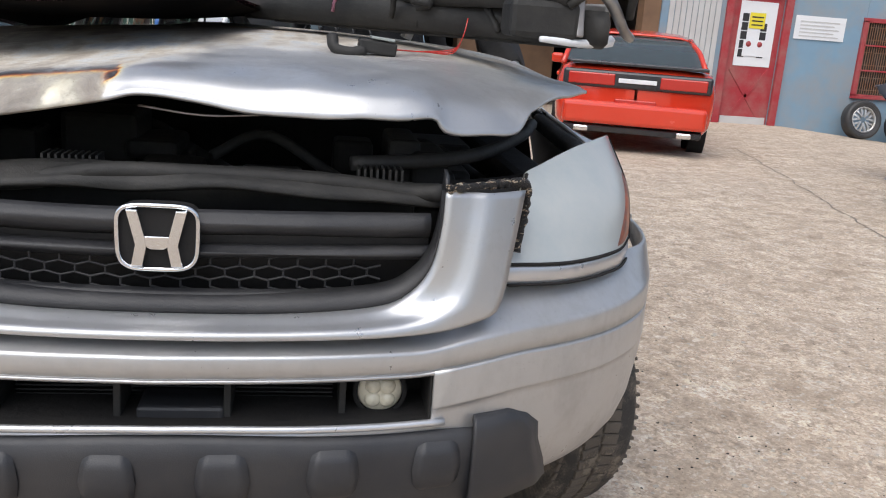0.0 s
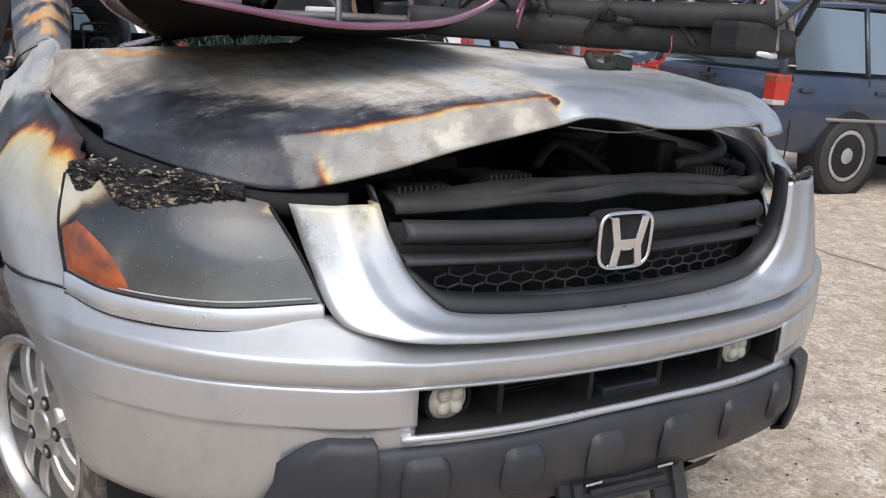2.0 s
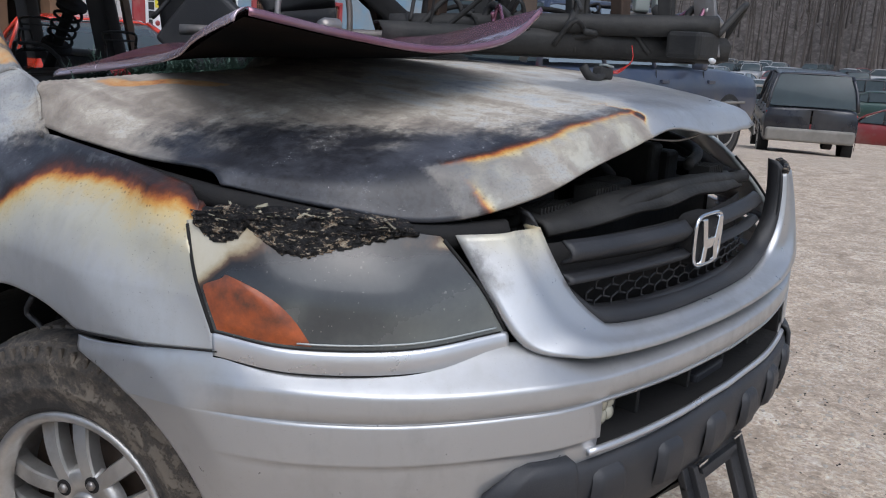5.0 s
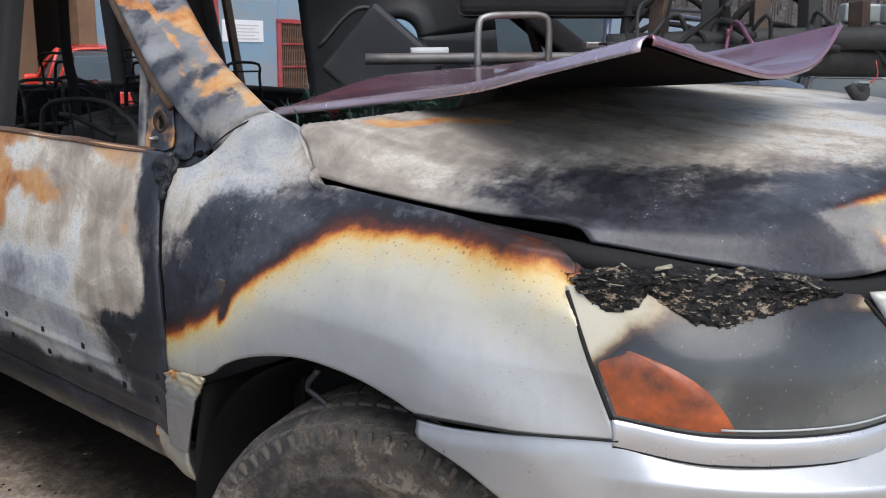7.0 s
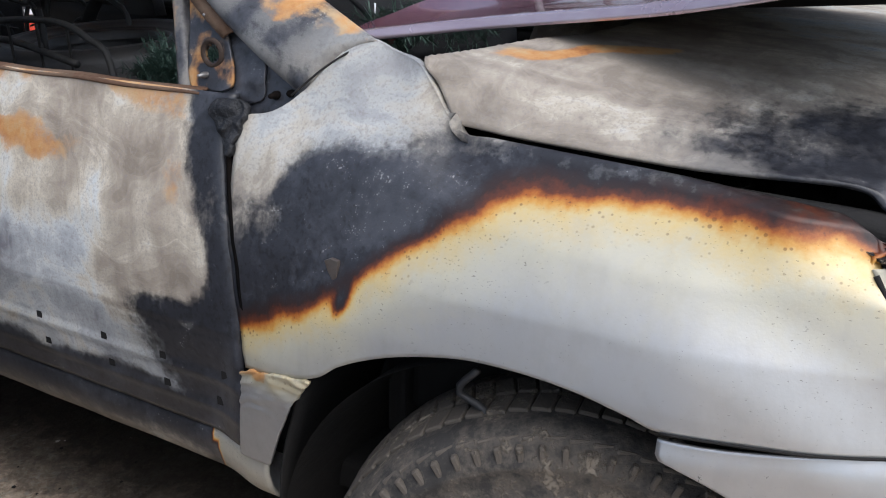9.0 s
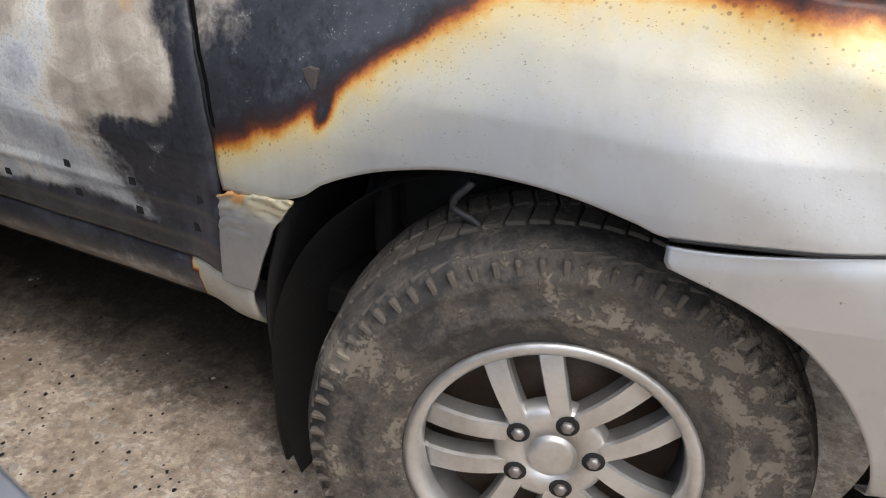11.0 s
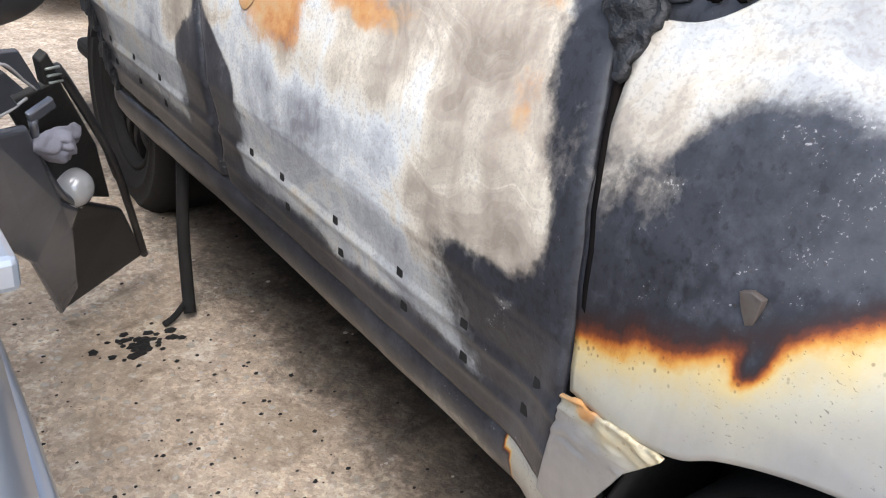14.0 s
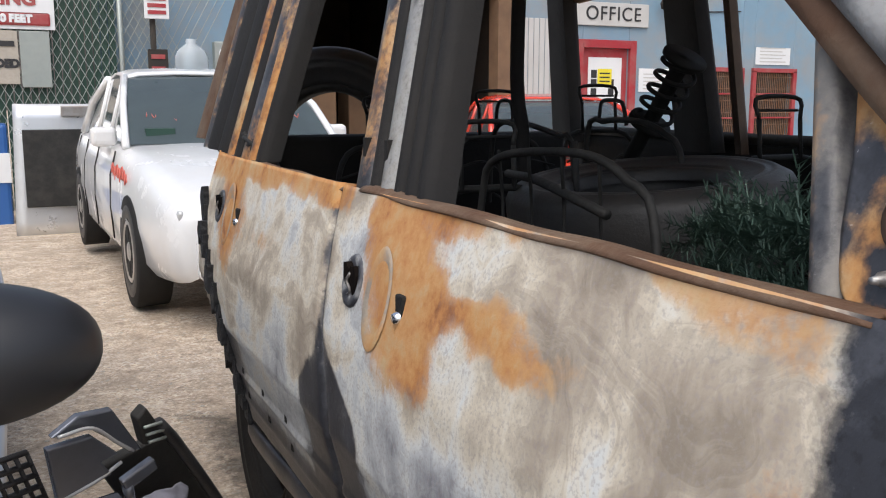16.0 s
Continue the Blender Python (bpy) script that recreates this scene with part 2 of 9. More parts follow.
    # ash: cloudy tan, cream, white, pale blue and lavender washes with run marks
    hue = add(0.47, off(n3, 0.62), off(n7, 0.70), off(wash, 0.80), off(n5, 0.34), off(n1, 0.24), off(n2, 0.14))
    hue = add(hue, calc(n, l, "MULTIPLY", calc(n, l, "SINE", calc(n, l, "MULTIPLY", n7, 80.0)), 0.015))
    cloud = ramp(n, l, hue, [(0.18, (0.27, 0.225, 0.175)), (0.31, (0.40, 0.34, 0.27)), (0.40, (0.49, 0.43, 0.345)), (0.44, (0.59, 0.525, 0.42)), (0.52, (0.66, 0.625, 0.55)), (0.60, (0.63, 0.64, 0.62)), (0.66, (0.52, 0.535, 0.54)), (0.76, (0.40, 0.41, 0.425)), (0.86, (0.23, 0.23, 0.25))])
    cloud = mixed(n, l, ramp(n, l, n6, [(0.28, (0.35,) * 3), (0.42, (0, 0, 0))]), cloud, (0.28, 0.225, 0.21))
    cloud = mixed(n, l, ramp(n, l, n4, [(0.34, (0.44,) * 3), (0.48, (0, 0, 0))]), cloud, (0.32, 0.285, 0.27))
    cloud = mixed(n, l, dim, cloud, (0.165, 0.163, 0.16))
    mask = ramp(n, l, add(ash, off(n1, 0.45), off(n2, 0.38), off(n6, 0.26), off(n5, 0.25)), [(0.32, (0, 0, 0)), (0.46, (0.20,) * 3), (0.60, (0.72,) * 3), (0.82, (1, 1, 1))])
    col = mixed(n, l, mask, col, cloud)
    rusty = add(rust, off(n3, 0.35), off(n1, 0.50), off(n5, 0.34), off(n2, 0.48), off(n6, 0.24))
    rcol = ramp(n, l, add(n1, off(n2, 0.5)), [(0.30, (0.26, 0.085, 0.025)), (0.42, (0.46, 0.19, 0.05)), (0.54, (0.54, 0.275, 0.095)), (0.70, (0.52, 0.36, 0.19))])
    rmask = ramp(n, l, add(rusty, off(n7, 0.30)), [(0.30, (0, 0, 0)), (0.40, (0.28,) * 3), (0.50, (0.74,) * 3), (0.66, (0.95,) * 3)])
    col = mixed(n, l, rmask, col, rcol)
    l.new(col, b.inputs["Base Color"])
    clean = calc(n, l, "MULTIPLY", calc(n, l, "SUBTRACT", 1.0, calc(n, l, "MULTIPLY", v, 2.2), True), calc(n, l, "SUBTRACT", 1.0, mask, True))
    l.new(calc(n, l, "MULTIPLY", clean, 0.8), b.inputs["Metallic"])
    rr = ramp(n, l, v, [(0.0, (0.30,) * 3), (0.3, (0.42,) * 3), (0.5, (0.45,) * 3), (0.62, (0.34,) * 3), (0.8, (0.5,) * 3)])
    rr = mixed(n, l, calc(n, l, "MAXIMUM", mask, rmask), rr, (0.80,) * 3)
    l.new(add(rr, off(n2, 0.25), calc(n, l, "MULTIPLY", film, 0.35)), b.inputs["Roughness"])
    h = add(calc(n, l, "MULTIPLY", n2, 0.6), calc(n, l, "MULTIPLY", n4, 0.25))
    worn = calc(n, l, "MULTIPLY", h, add(calc(n, l, "MULTIPLY", burn, 0.8), 0.10))
    worn = add(worn, calc(n, l, "MULTIPLY", mask, 0.22), calc(n, l, "MULTIPLY", calc(n, l, "MULTIPLY", mask, hue), 0.8), calc(n, l, "MULTIPLY", rmask, -0.12))
    bumped(n, l, b, worn, 0.4, 0.004)
    return m


def smoked_lens():
    """Headlight plastic: burn from a greenish haze over soot to melted cream."""
    m, n, l, b = nodes_of("smoked_headlight_lens")
    co = n.new("ShaderNodeTexCoord").outputs["Object"]
    a = n.new("ShaderNodeAttribute")
    a.attribute_name = "burn"
    n1, n2 = noise_tex(n, l, co, 16.0, 6, 0.6, 0.5), noise_tex(n, l, co, 90.0, 4, 0.6)
    v = calc(n, l, "ADD", a.outputs["Fac"], calc(n, l, "ADD", calc(n, l, "MULTIPLY", calc(n, l, "SUBTRACT", n1, 0.5), 0.16), calc(n, l, "MULTIPLY", calc(n, l, "SUBTRACT", n2, 0.5), 0.08)))
    col = ramp(n, l, v, [(0.0, (0.15, 0.155, 0.14)), (0.25, (0.062, 0.066, 0.066)), (0.48, (0.026, 0.028, 0.030)), (0.62, (0.014, 0.012, 0.011)), (0.70, (0.09, 0.05, 0.026)), (0.78, (0.34, 0.27, 0.16)), (0.88, (0.50, 0.455, 0.34)), (1.0, (0.56, 0.52, 0.42))])
    drop = ramp(n, l, noise_tex(n, l, co, 130.0, 2, 0.5), [(0.70, (0, 0, 0)), (0.73, (0.6,) * 3)])
    col = mixed(n, l, calc(n, l, "MULTIPLY", drop, calc(n, l, "SUBTRACT", 0.7, v, True)), col, (0.5, 0.48, 0.42))
    l.new(col, b.inputs["Base Color"])
    l.new(ramp(n, l, v, [(0.0, (0.30,) * 3), (0.5, (0.22,) * 3), (0.75, (0.5,) * 3), (1.0, (0.55,) * 3)]), b.inputs["Roughness"])
    b.inputs["Coat Weight"].default_value, b.inputs["Coat Roughness"].default_value = 0.5, 0.10
    bumped(n, l, b, calc(n, l, "ADD", n1, calc(n, l, "MULTIPLY", n2, 0.3)), 0.12, 0.006)
    return m


def charred_plastic():
    """Bubbled char: black and brown layers with cream and pale grey flecks drawn out along the lamp."""
    m, n, l, b = nodes_of("charred_crust")
    co = n.new("ShaderNodeTexCoord").outputs["Object"]
    mp = n.new("ShaderNodeMapping")
    mp.inputs["Scale"].default_value = (1.0, 1.0, 2.6)
    l.new(co, mp.inputs["Vector"])
    big, mid, fine = noise_tex(n, l, mp.outputs[0], 28.0, 6, 0.65, 0.8), noise_tex(n, l, mp.outputs[0], 85.0, 6, 0.7, 0.6), noise_tex(n, l, mp.outputs[0], 260.0, 4, 0.6)
    col = ramp(n, l, mid, [(0.40, (0.003, 0.003, 0.003)), (0.56, (0.012, 0.010, 0.009)), (0.66, (0.060, 0.042, 0.034))])
    pale = ramp(n, l, calc(n, l, "ADD", mid, calc(n, l, "MULTIPLY", big, 0.8)), [(0.98, (0, 0, 0)), (1.03, (0.9,) * 3)])
    col = mixed(n, l, pale, col, ramp(n, l, fine, [(0.40, (0.26, 0.15, 0.075)), (0.56, (0.50, 0.44, 0.33))]))
    col = mixed(n, l, ramp(n, l, fine, [(0.66, (0, 0, 0)), (0.72, (0.45,) * 3)]), col, (0.22, 0.20, 0.21))
    l.new(col, b.inputs["Base Color"])
    l.new(ramp(n, l, mid, [(0.3, (0.30,) * 3), (0.7, (0.7,) * 3)]), b.inputs["Roughness"])
    bumped(n, l, b, calc(n, l, "ADD", mid, calc(n, l, "MULTIPLY", fine, 0.4)), 1.0, 0.006)
    return m


def muddy_rubber(start=0.82):
    """Dark tyre rubber with scraped grey patches and clinging pale mud."""
    m, n, l, b = nodes_of("muddy_tyre_rubber")
    co = n.new("ShaderNodeTexCoord").outputs["Object"]
    big, mid, fine = noise_tex(n, l, co, 5.0, 7, 0.65, 0.6), noise_tex(n, l, co, 26.0, 7, 0.7), noise_tex(n, l, co, 150.0, 4, 0.6)
    col = mixed(n, l, mid, (0.020, 0.019, 0.018), (0.050, 0.046, 0.042))
    cake = calc(n, l, "ADD", big, calc(n, l, "ADD", calc(n, l, "MULTIPLY", mid, 0.55), calc(n, l, "MULTIPLY", fine, 0.25)))
    film = ramp(n, l, cake, [(start, (0, 0, 0)), (start + 0.13, (0.62,) * 3)])
    col = mixed(n, l, film, col, (0.14, 0.118, 0.095))
    lump = ramp(n, l, cake, [(0.95, (0, 0, 0)), (1.06, (0.85,) * 3)])
    col = mixed(n, l, lump, col, (0.21, 0.178, 0.14))
    l.new(col, b.inputs["Base Color"])
    b.inputs["Roughness"].default_value = 0.85
    bumped(n, l, b, calc(n, l, "ADD", calc(n, l, "MULTIPLY", fine, 0.3), calc(n, l, "ADD", mid, lump)), 0.8, 0.005)
    return m


MAT = {
    "burnt": burnt_paint(),
    "silver": surface("silver_paint", (0.60, 0.61, 0.63), (0.65, 0.66, 0.68), 0.3, 0.7, 6, (0.45, 0.43, 0.40), 2.5, 0.4, 0.05, 90),
    "plastic": surface("grey_black_plastic", (0.013, 0.0135, 0.016), (0.024, 0.025, 0.028), 0.5, 0, 12, (0.10, 0.095, 0.09), 3, 0.3, 0.25, 300),
    "guard": surface("weathered_grey_plastic", (0.019, 0.020, 0.024), (0.027, 0.029, 0.034), 0.5, 0, 10, (0.075, 0.072, 0.07), 4, 0.35, 0.2, 350),
    "black": surface("sooty_black", (0.009, 0.009, 0.010), (0.020, 0.019, 0.018), 0.82, 0, 14, (0.03, 0.027, 0.024), 5, 0.4, 0.5, 60),
    "melt_black": surface("melted_rubber", (0.004, 0.005, 0.006), (0.014, 0.015, 0.019), 0.6, 0, 45, (0.035, 0.035, 0.04), 22, 0.5, 1.0, 40, 0.0, 0.012),
    "engine": surface("dusty_black_engine", (0.012, 0.012, 0.013), (0.030, 0.030, 0.028), 0.62, 0.0, 20, (0.07, 0.066, 0.06), 6, 0.45, 0.5, 50),
    "rubber": muddy_rubber(),
    "tread": muddy_rubber(0.62),
    "rubber_clean": surface("tyre_rubber", (0.018, 0.018, 0.019), (0.04, 0.04, 0.04), 0.5, 0, 25, (0.08, 0.07, 0.06), 4, 0.4, 0.3, 90),
    "alloy": surface("dirty_alloy", (0.55, 0.545, 0.535), (0.64, 0.635, 0.62), 0.38, 0.75, 12, (0.26, 0.22, 0.17), 9, 0.55, 0.15, 60),
    "chrome": surface("chrome", (0.75, 0.76, 0.78), (0.82, 0.83, 0.84), 0.12, 1.0, 10, None, 1, 0, 0.03, 100),
    "steel": surface("bare_steel", (0.28, 0.27, 0.26), (0.40, 0.39, 0.38), 0.42, 0.8, 15, (0.16, 0.09, 0.05), 5, 0.6, 0.3, 80),
    "rust": surface("rusted_steel", (0.17, 0.085, 0.045), (0.30, 0.16, 0.09), 0.85, 0.1, 22, (0.22, 0.20, 0.18), 6, 0.6, 0.5, 90),
    "lens_burnt": smoked_lens(),
    "scorched": surface("scorched_grey_steel", (0.12, 0.118, 0.118), (0.24, 0.235, 0.235), 0.5, 0.45, 14, (0.09, 0.055, 0.03), 5, 0.85, 0.35, 70),
    "sill_rust": surface("brown_rust", (0.085, 0.044, 0.026), (0.15, 0.08, 0.045), 0.75, 0.15, 18, (0.26, 0.20, 0.14), 8, 0.6, 0.5, 90),
    "brown_soot": surface("brown_scorched_steel", (0.040, 0.027, 0.021), (0.085, 0.055, 0.038), 0.6, 0.35, 12, (0.14, 0.10, 0.07), 6, 0.6, 0.4, 80),
    "lens_cloudy": surface("cloudy_headlight_lens", (0.33, 0.37, 0.38), (0.42, 0.45, 0.45), 0.3, 0, 4, (0.5, 0.5, 0.47), 4, 0.6, 0.08, 60, 0.5),
    "amber": surface("amber_lens", (0.36, 0.07, 0.016), (0.46, 0.11, 0.028), 0.4, 0, 18, (0.05, 0.03, 0.022), 15, 0.85, 0.2, 90, 0.2),
    "melted": surface("melted_cream_plastic", (0.34, 0.31, 0.22), (0.42, 0.39, 0.29), 0.45, 0, 16, (0.16, 0.14, 0.10), 9, 0.6, 0.3, 50),
    "crust": charred_plastic(),
    "fog": surface("fog_lamp_glass", (0.60, 0.56, 0.43), (0.72, 0.68, 0.55), 0.22, 0, 40, (0.35, 0.31, 0.22), 30, 0.5, 0.2, 60, 0.6),
    # soot taken almost to zero, so the colour also carries shade
    "soot_and_shade_black": surface("soot_and_shade_black", (0.003, 0.003, 0.003), (0.008, 0.007, 0.007), 0.95, 0, 12, (0.03, 0.02, 0.015), 3, 0.5, 0.2, 60),
    "maroon": surface("maroon_paint", (0.22, 0.075, 0.125), (0.30, 0.12, 0.18), 0.22, 0.6, 5, (0.38, 0.30, 0.33), 2.2, 0.6, 0.08, 70, 0.5),
    "garland": surface("plastic_fir_needles", (0.018, 0.05, 0.034), (0.10, 0.16, 0.125), 0.6, 0, 55, None, 1, 0, 0.1, 60),
    "red": surface("orange_red_paint", (0.60, 0.035, 0.012), (0.66, 0.05, 0.02), 0.22, 0, 3, None, 1, 0, 0.02, 60, 0.8),
    "white": surface("white_paint", (0.74, 0.75, 0.76), (0.80, 0.80, 0.80), 0.25, 0, 3, (0.62, 0.59, 0.55), 2, 0.5, 0.02, 60, 0.6),
    "navy": surface("faded_navy_paint", (0.030, 0.042, 0.075), (0.045, 0.06, 0.10), 0.35, 0.2, 4, (0.10, 0.095, 0.09), 1.8, 0.55, 0.04, 60, 0.4),
    "tan": surface("dusty_tan_plastic", (0.20, 0.19, 0.17), (0.26, 0.24, 0.21), 0.6, 0, 8, (0.13, 0.12, 0.10), 3, 0.5, 0.15, 120),
    "dark": surface("near_black_paint", (0.012, 0.014, 0.02), (0.02, 0.022, 0.03), 0.3, 0, 4, (0.06, 0.055, 0.05), 2, 0.5, 0.03, 60, 0.4),
    "glass": glass("car_glass", (0.10, 0.13, 0.14), 0.06, 0.35),
    "tail": surface("red_tail_lens", (0.42, 0.018, 0.012), (0.52, 0.03, 0.02), 0.2, 0, 20, None, 1, 0, 0.1, 80, 0.6),
    "clear": surface("clear_lamp_lens", (0.45, 0.46, 0.47), (0.6, 0.6, 0.6), 0.15, 0.2, 30, None, 1, 0, 0.1, 80, 0.6),
    "bumper_blue": surface("blue_grey_bumper_paint", (0.16, 0.175, 0.21), (0.23, 0.245, 0.285), 0.24, 0.5, 5, (0.05, 0.055, 0.065), 2.5, 0.6, 0.06, 70, 0.3),
}


MAT["soot_and_shade_black"].node_tree.nodes["Principled BSDF"].inputs["Specular IOR Level"].default_value = 0.05
for _name in ("black", "engine"):
    MAT[_name].node_tree.nodes["Principled BSDF"].inputs["Specular IOR Level"].default_value = 0.3


# ---- the burnt car's shape ----
AXLE, HUB = 0.963, 0.345
side_table = table([(0, -0.86), (0.35, -0.895), (0.47, -0.915), (0.63, -0.945), (0.70, -0.960), (0.80, -0.960), (0.875, -0.955), (0.95, -0.938), (1.0, -0.925), (1.1, -0.893), (1.13, -0.884), (1.7, -0.69)])


def side_x(y, z):
    """The right flank (negative x) at length y and height z."""
    x = side_table(z)
    x += 0.05 * max(0.0, (0.8 - y) / 0.3) ** 1.5 + 0.20 * max(0.0, (y - 3.54) / 0.5) ** 1.2
    for a in (AXLE,):
        r = math.hypot(y - a, z - 0.34)
        x -= 0.027 * smooth(0.66, 0.54, r) * smooth(0.35, 0.5, z)
    return x


plan_half = spline([(0, 0.03), (0.25, 0.045), (0.5, 0.092), (0.62, 0.15), (0.75, 0.25), (0.85, 0.36), (0.91, 0.46), (0.955, 0.58), (0.978, 0.70), (0.985, 0.80)], 400)
plan_run = np.concatenate([[0], np.cumsum(np.linalg.norm(np.diff(plan_half, axis=0), axis=1))])


def plan_at(u, z, inset=0.0):
    """A point of the front's plan curve: u from -1 (right wheel arch) to 1 (left), at a height, moved inwards."""
    edge = AXLE - math.sqrt(max(0.02, 0.46 ** 2 - (z - 0.34) ** 2))
    end = np.interp(edge, plan_half[:, 1], plan_run)
    s = abs(u) * end
    x, y = np.interp(s, plan_run, plan_half[:, 0]), np.interp(s, plan_run, plan_half[:, 1])
    s2 = s + 0.01
    dx, dy = np.interp(s2, plan_run, plan_half[:, 0]) - x, np.interp(s2, plan_run, plan_half[:, 1]) - y
    d = math.hypot(dx, dy) or 1.0
    x, y = x - inset * dy / d, y + inset * dx / d
    return np.array((math.copysign(x, u), y, z))


def plan_y(x):
    return float(np.interp(abs(x), plan_half[:, 0], plan_half[:, 1]))


def outward(me):
    me.flip_normals()
    return me


def painted(me, fn):
    """Writes burn, rust, ash, wash and dim per vertex; where only burn and rust are told, burn above 0.7 stands for ash."""
    data = []
    for v in me.vertices:
        d = fn(v.co.x, v.co.y, v.co.z)
        if len(d) == 2:
            d = (min(d[0], 0.66), d[1], float(np.clip((d[0] - 0.68) / 0.14, 0, 1)), 0.5, 0.85 * float(np.clip((0.89 - d[0]) / 0.08, 0, 1)))
        data.append(d)
    for k, name in enumerate(("burn", "rust", "ash", "wash", "dim")):
        a = me.attributes.new(name, "FLOAT", "POINT")
        a.data.foreach_set("value", [float(d[k]) for d in data])
    return me


def blob(a, b, a0, b0, ra, rb):
    return math.exp(-(((a - a0) / ra) ** 2 + ((b - b0) / rb) ** 2))


pilot = thing("burnt_suv", (0, 2.3, 0), "burnt-out silver family SUV with scorched, charred and rusting panels", "car")

# ---- hood ----
front_line = [(-0.826, 0.612, 1.040), (-0.72, 0.43, 1.012), (-0.600, 0.322, 0.994), (-0.468, 0.226, 1.036), (-0.30, 0.205, 1.082), (-0.11, 0.198, 1.122), (-0.03, 0.188, 1.134), (0.20, 0.180, 1.112),
              (0.36, 0.188, 1.116), (0.434, 0.203, 1.120), (0.458, 0.208, 1.098), (0.53, 0.235, 1.096), (0.597, 0.275, 1.096), (0.635, 0.335, 1.128), (0.70, 0.43, 1.146), (0.808, 0.565, 1.158)]
lip_line = [(-0.824, 0.66, 1.062), (-0.71, 0.49, 1.064), (-0.58, 0.40, 1.078), (-0.45, 0.325, 1.104), (-0.29, 0.285, 1.140), (-0.10, 0.262, 1.166), (-0.02, 0.258, 1.174), (0.19, 0.250, 1.172),
            (0.34, 0.252, 1.166), (0.41, 0.265, 1.164), (0.455, 0.285, 1.158), (0.52, 0.325, 1.156), (0.585, 0.375, 1.156), (0.64, 0.43, 1.160), (0.70, 0.50, 1.163), (0.80, 0.64, 1.166)]
mid_a = [(-0.838, 0.84, 1.060), (-0.74, 0.75, 1.100), (-0.60, 0.68, 1.128), (-0.45, 0.62, 1.148), (-0.29, 0.57, 1.160), (-0.10, 0.53, 1.180), (0.0, 0.52, 1.190), (0.20, 0.53, 1.200),
         (0.34, 0.55, 1.205), (0.44, 0.58, 1.205), (0.58, 0.66, 1.195), (0.70, 0.75, 1.185), (0.82, 0.86, 1.16)]
mid_b = [(-0.845, 1.03, 1.068), (-0.78, 1.00, 1.118), (-0.64, 0.98, 1.160), (-0.47, 0.97, 1.185), (-0.29, 0.96, 1.200), (-0.10, 0.96, 1.212), (0.0, 0.96, 1.218), (0.20, 0.96, 1.225),
         (0.35, 0.97, 1.225), (0.47, 0.98, 1.222), (0.62, 1.00, 1.210), (0.74, 1.02, 1.190), (0.835, 1.05, 1.15)]
rear_line = [(-0.845, 1.165, 1.078), (-0.825, 1.205, 1.125), (-0.800, 1.245, 1.160), (-0.62, 1.30, 1.190), (-0.35, 1.34, 1.212), (-0.12, 1.36, 1.224), (0.0, 1.36, 1.228), (0.22, 1.355, 1.226),
             (0.40, 1.335, 1.220), (0.56, 1.31, 1.210), (0.70, 1.28, 1.195), (0.79, 1.25, 1.17), (0.835, 1.18, 1.10)]
hood_rows = net([front_line, lip_line, mid_a, mid_b, rear_line], 170, 100)
for row in hood_rows:
    for p in row:
        fade = smooth(-0.2, 0.15, p[0]) * smooth(1.1, 0.5, p[1])
        p[2] += (0.007 * wob(p[0], p[1], 0, 5, 12) + 0.0035 * wob(p[0], p[1], 0, 13, 13)) * fade + 0.003 * wob(p[0], p[1], 0, 6, 14) * smooth(1.2, 0.9, p[1])
# the rear right part has sagged behind a diagonal ridge
ridge = table([(-0.84, 1.30), (-0.80, 1.252), (-0.716, 1.205), (-0.605, 1.155), (-0.53, 1.105), (-0.40, 1.08), (-0.2, 1.12), (0.0, 1.3)])
for row in hood_rows:
    for p in row:
        if p[0] < 0.0 and p[1] > ridge(p[0]):
            p[2] -= 0.75 * (p[1] - ridge(p[0])) * smooth(-0.10, -0.40, p[0]) * smooth(-0.812, -0.795, p[0])
HOOD_BAND = table([(-0.85, 0.76), (-0.80, 0.76), (-0.72, 0.73), (-0.62, 0.64), (-0.52, 0.48), (-0.45, 0.40), (-0.36, 0.32), (-0.2, 0.28), (0.05, 0.27), (0.3, 0.28), (0.9, 0.28)])
HOOD_EDGE = table([(-0.85, 0.62), (-0.60, 0.415), (-0.54, 0.36), (-0.469, 0.315), (-0.35, 0.278), (-0.29, 0.278), (-0.10, 0.258), (0.1, 0.25)])


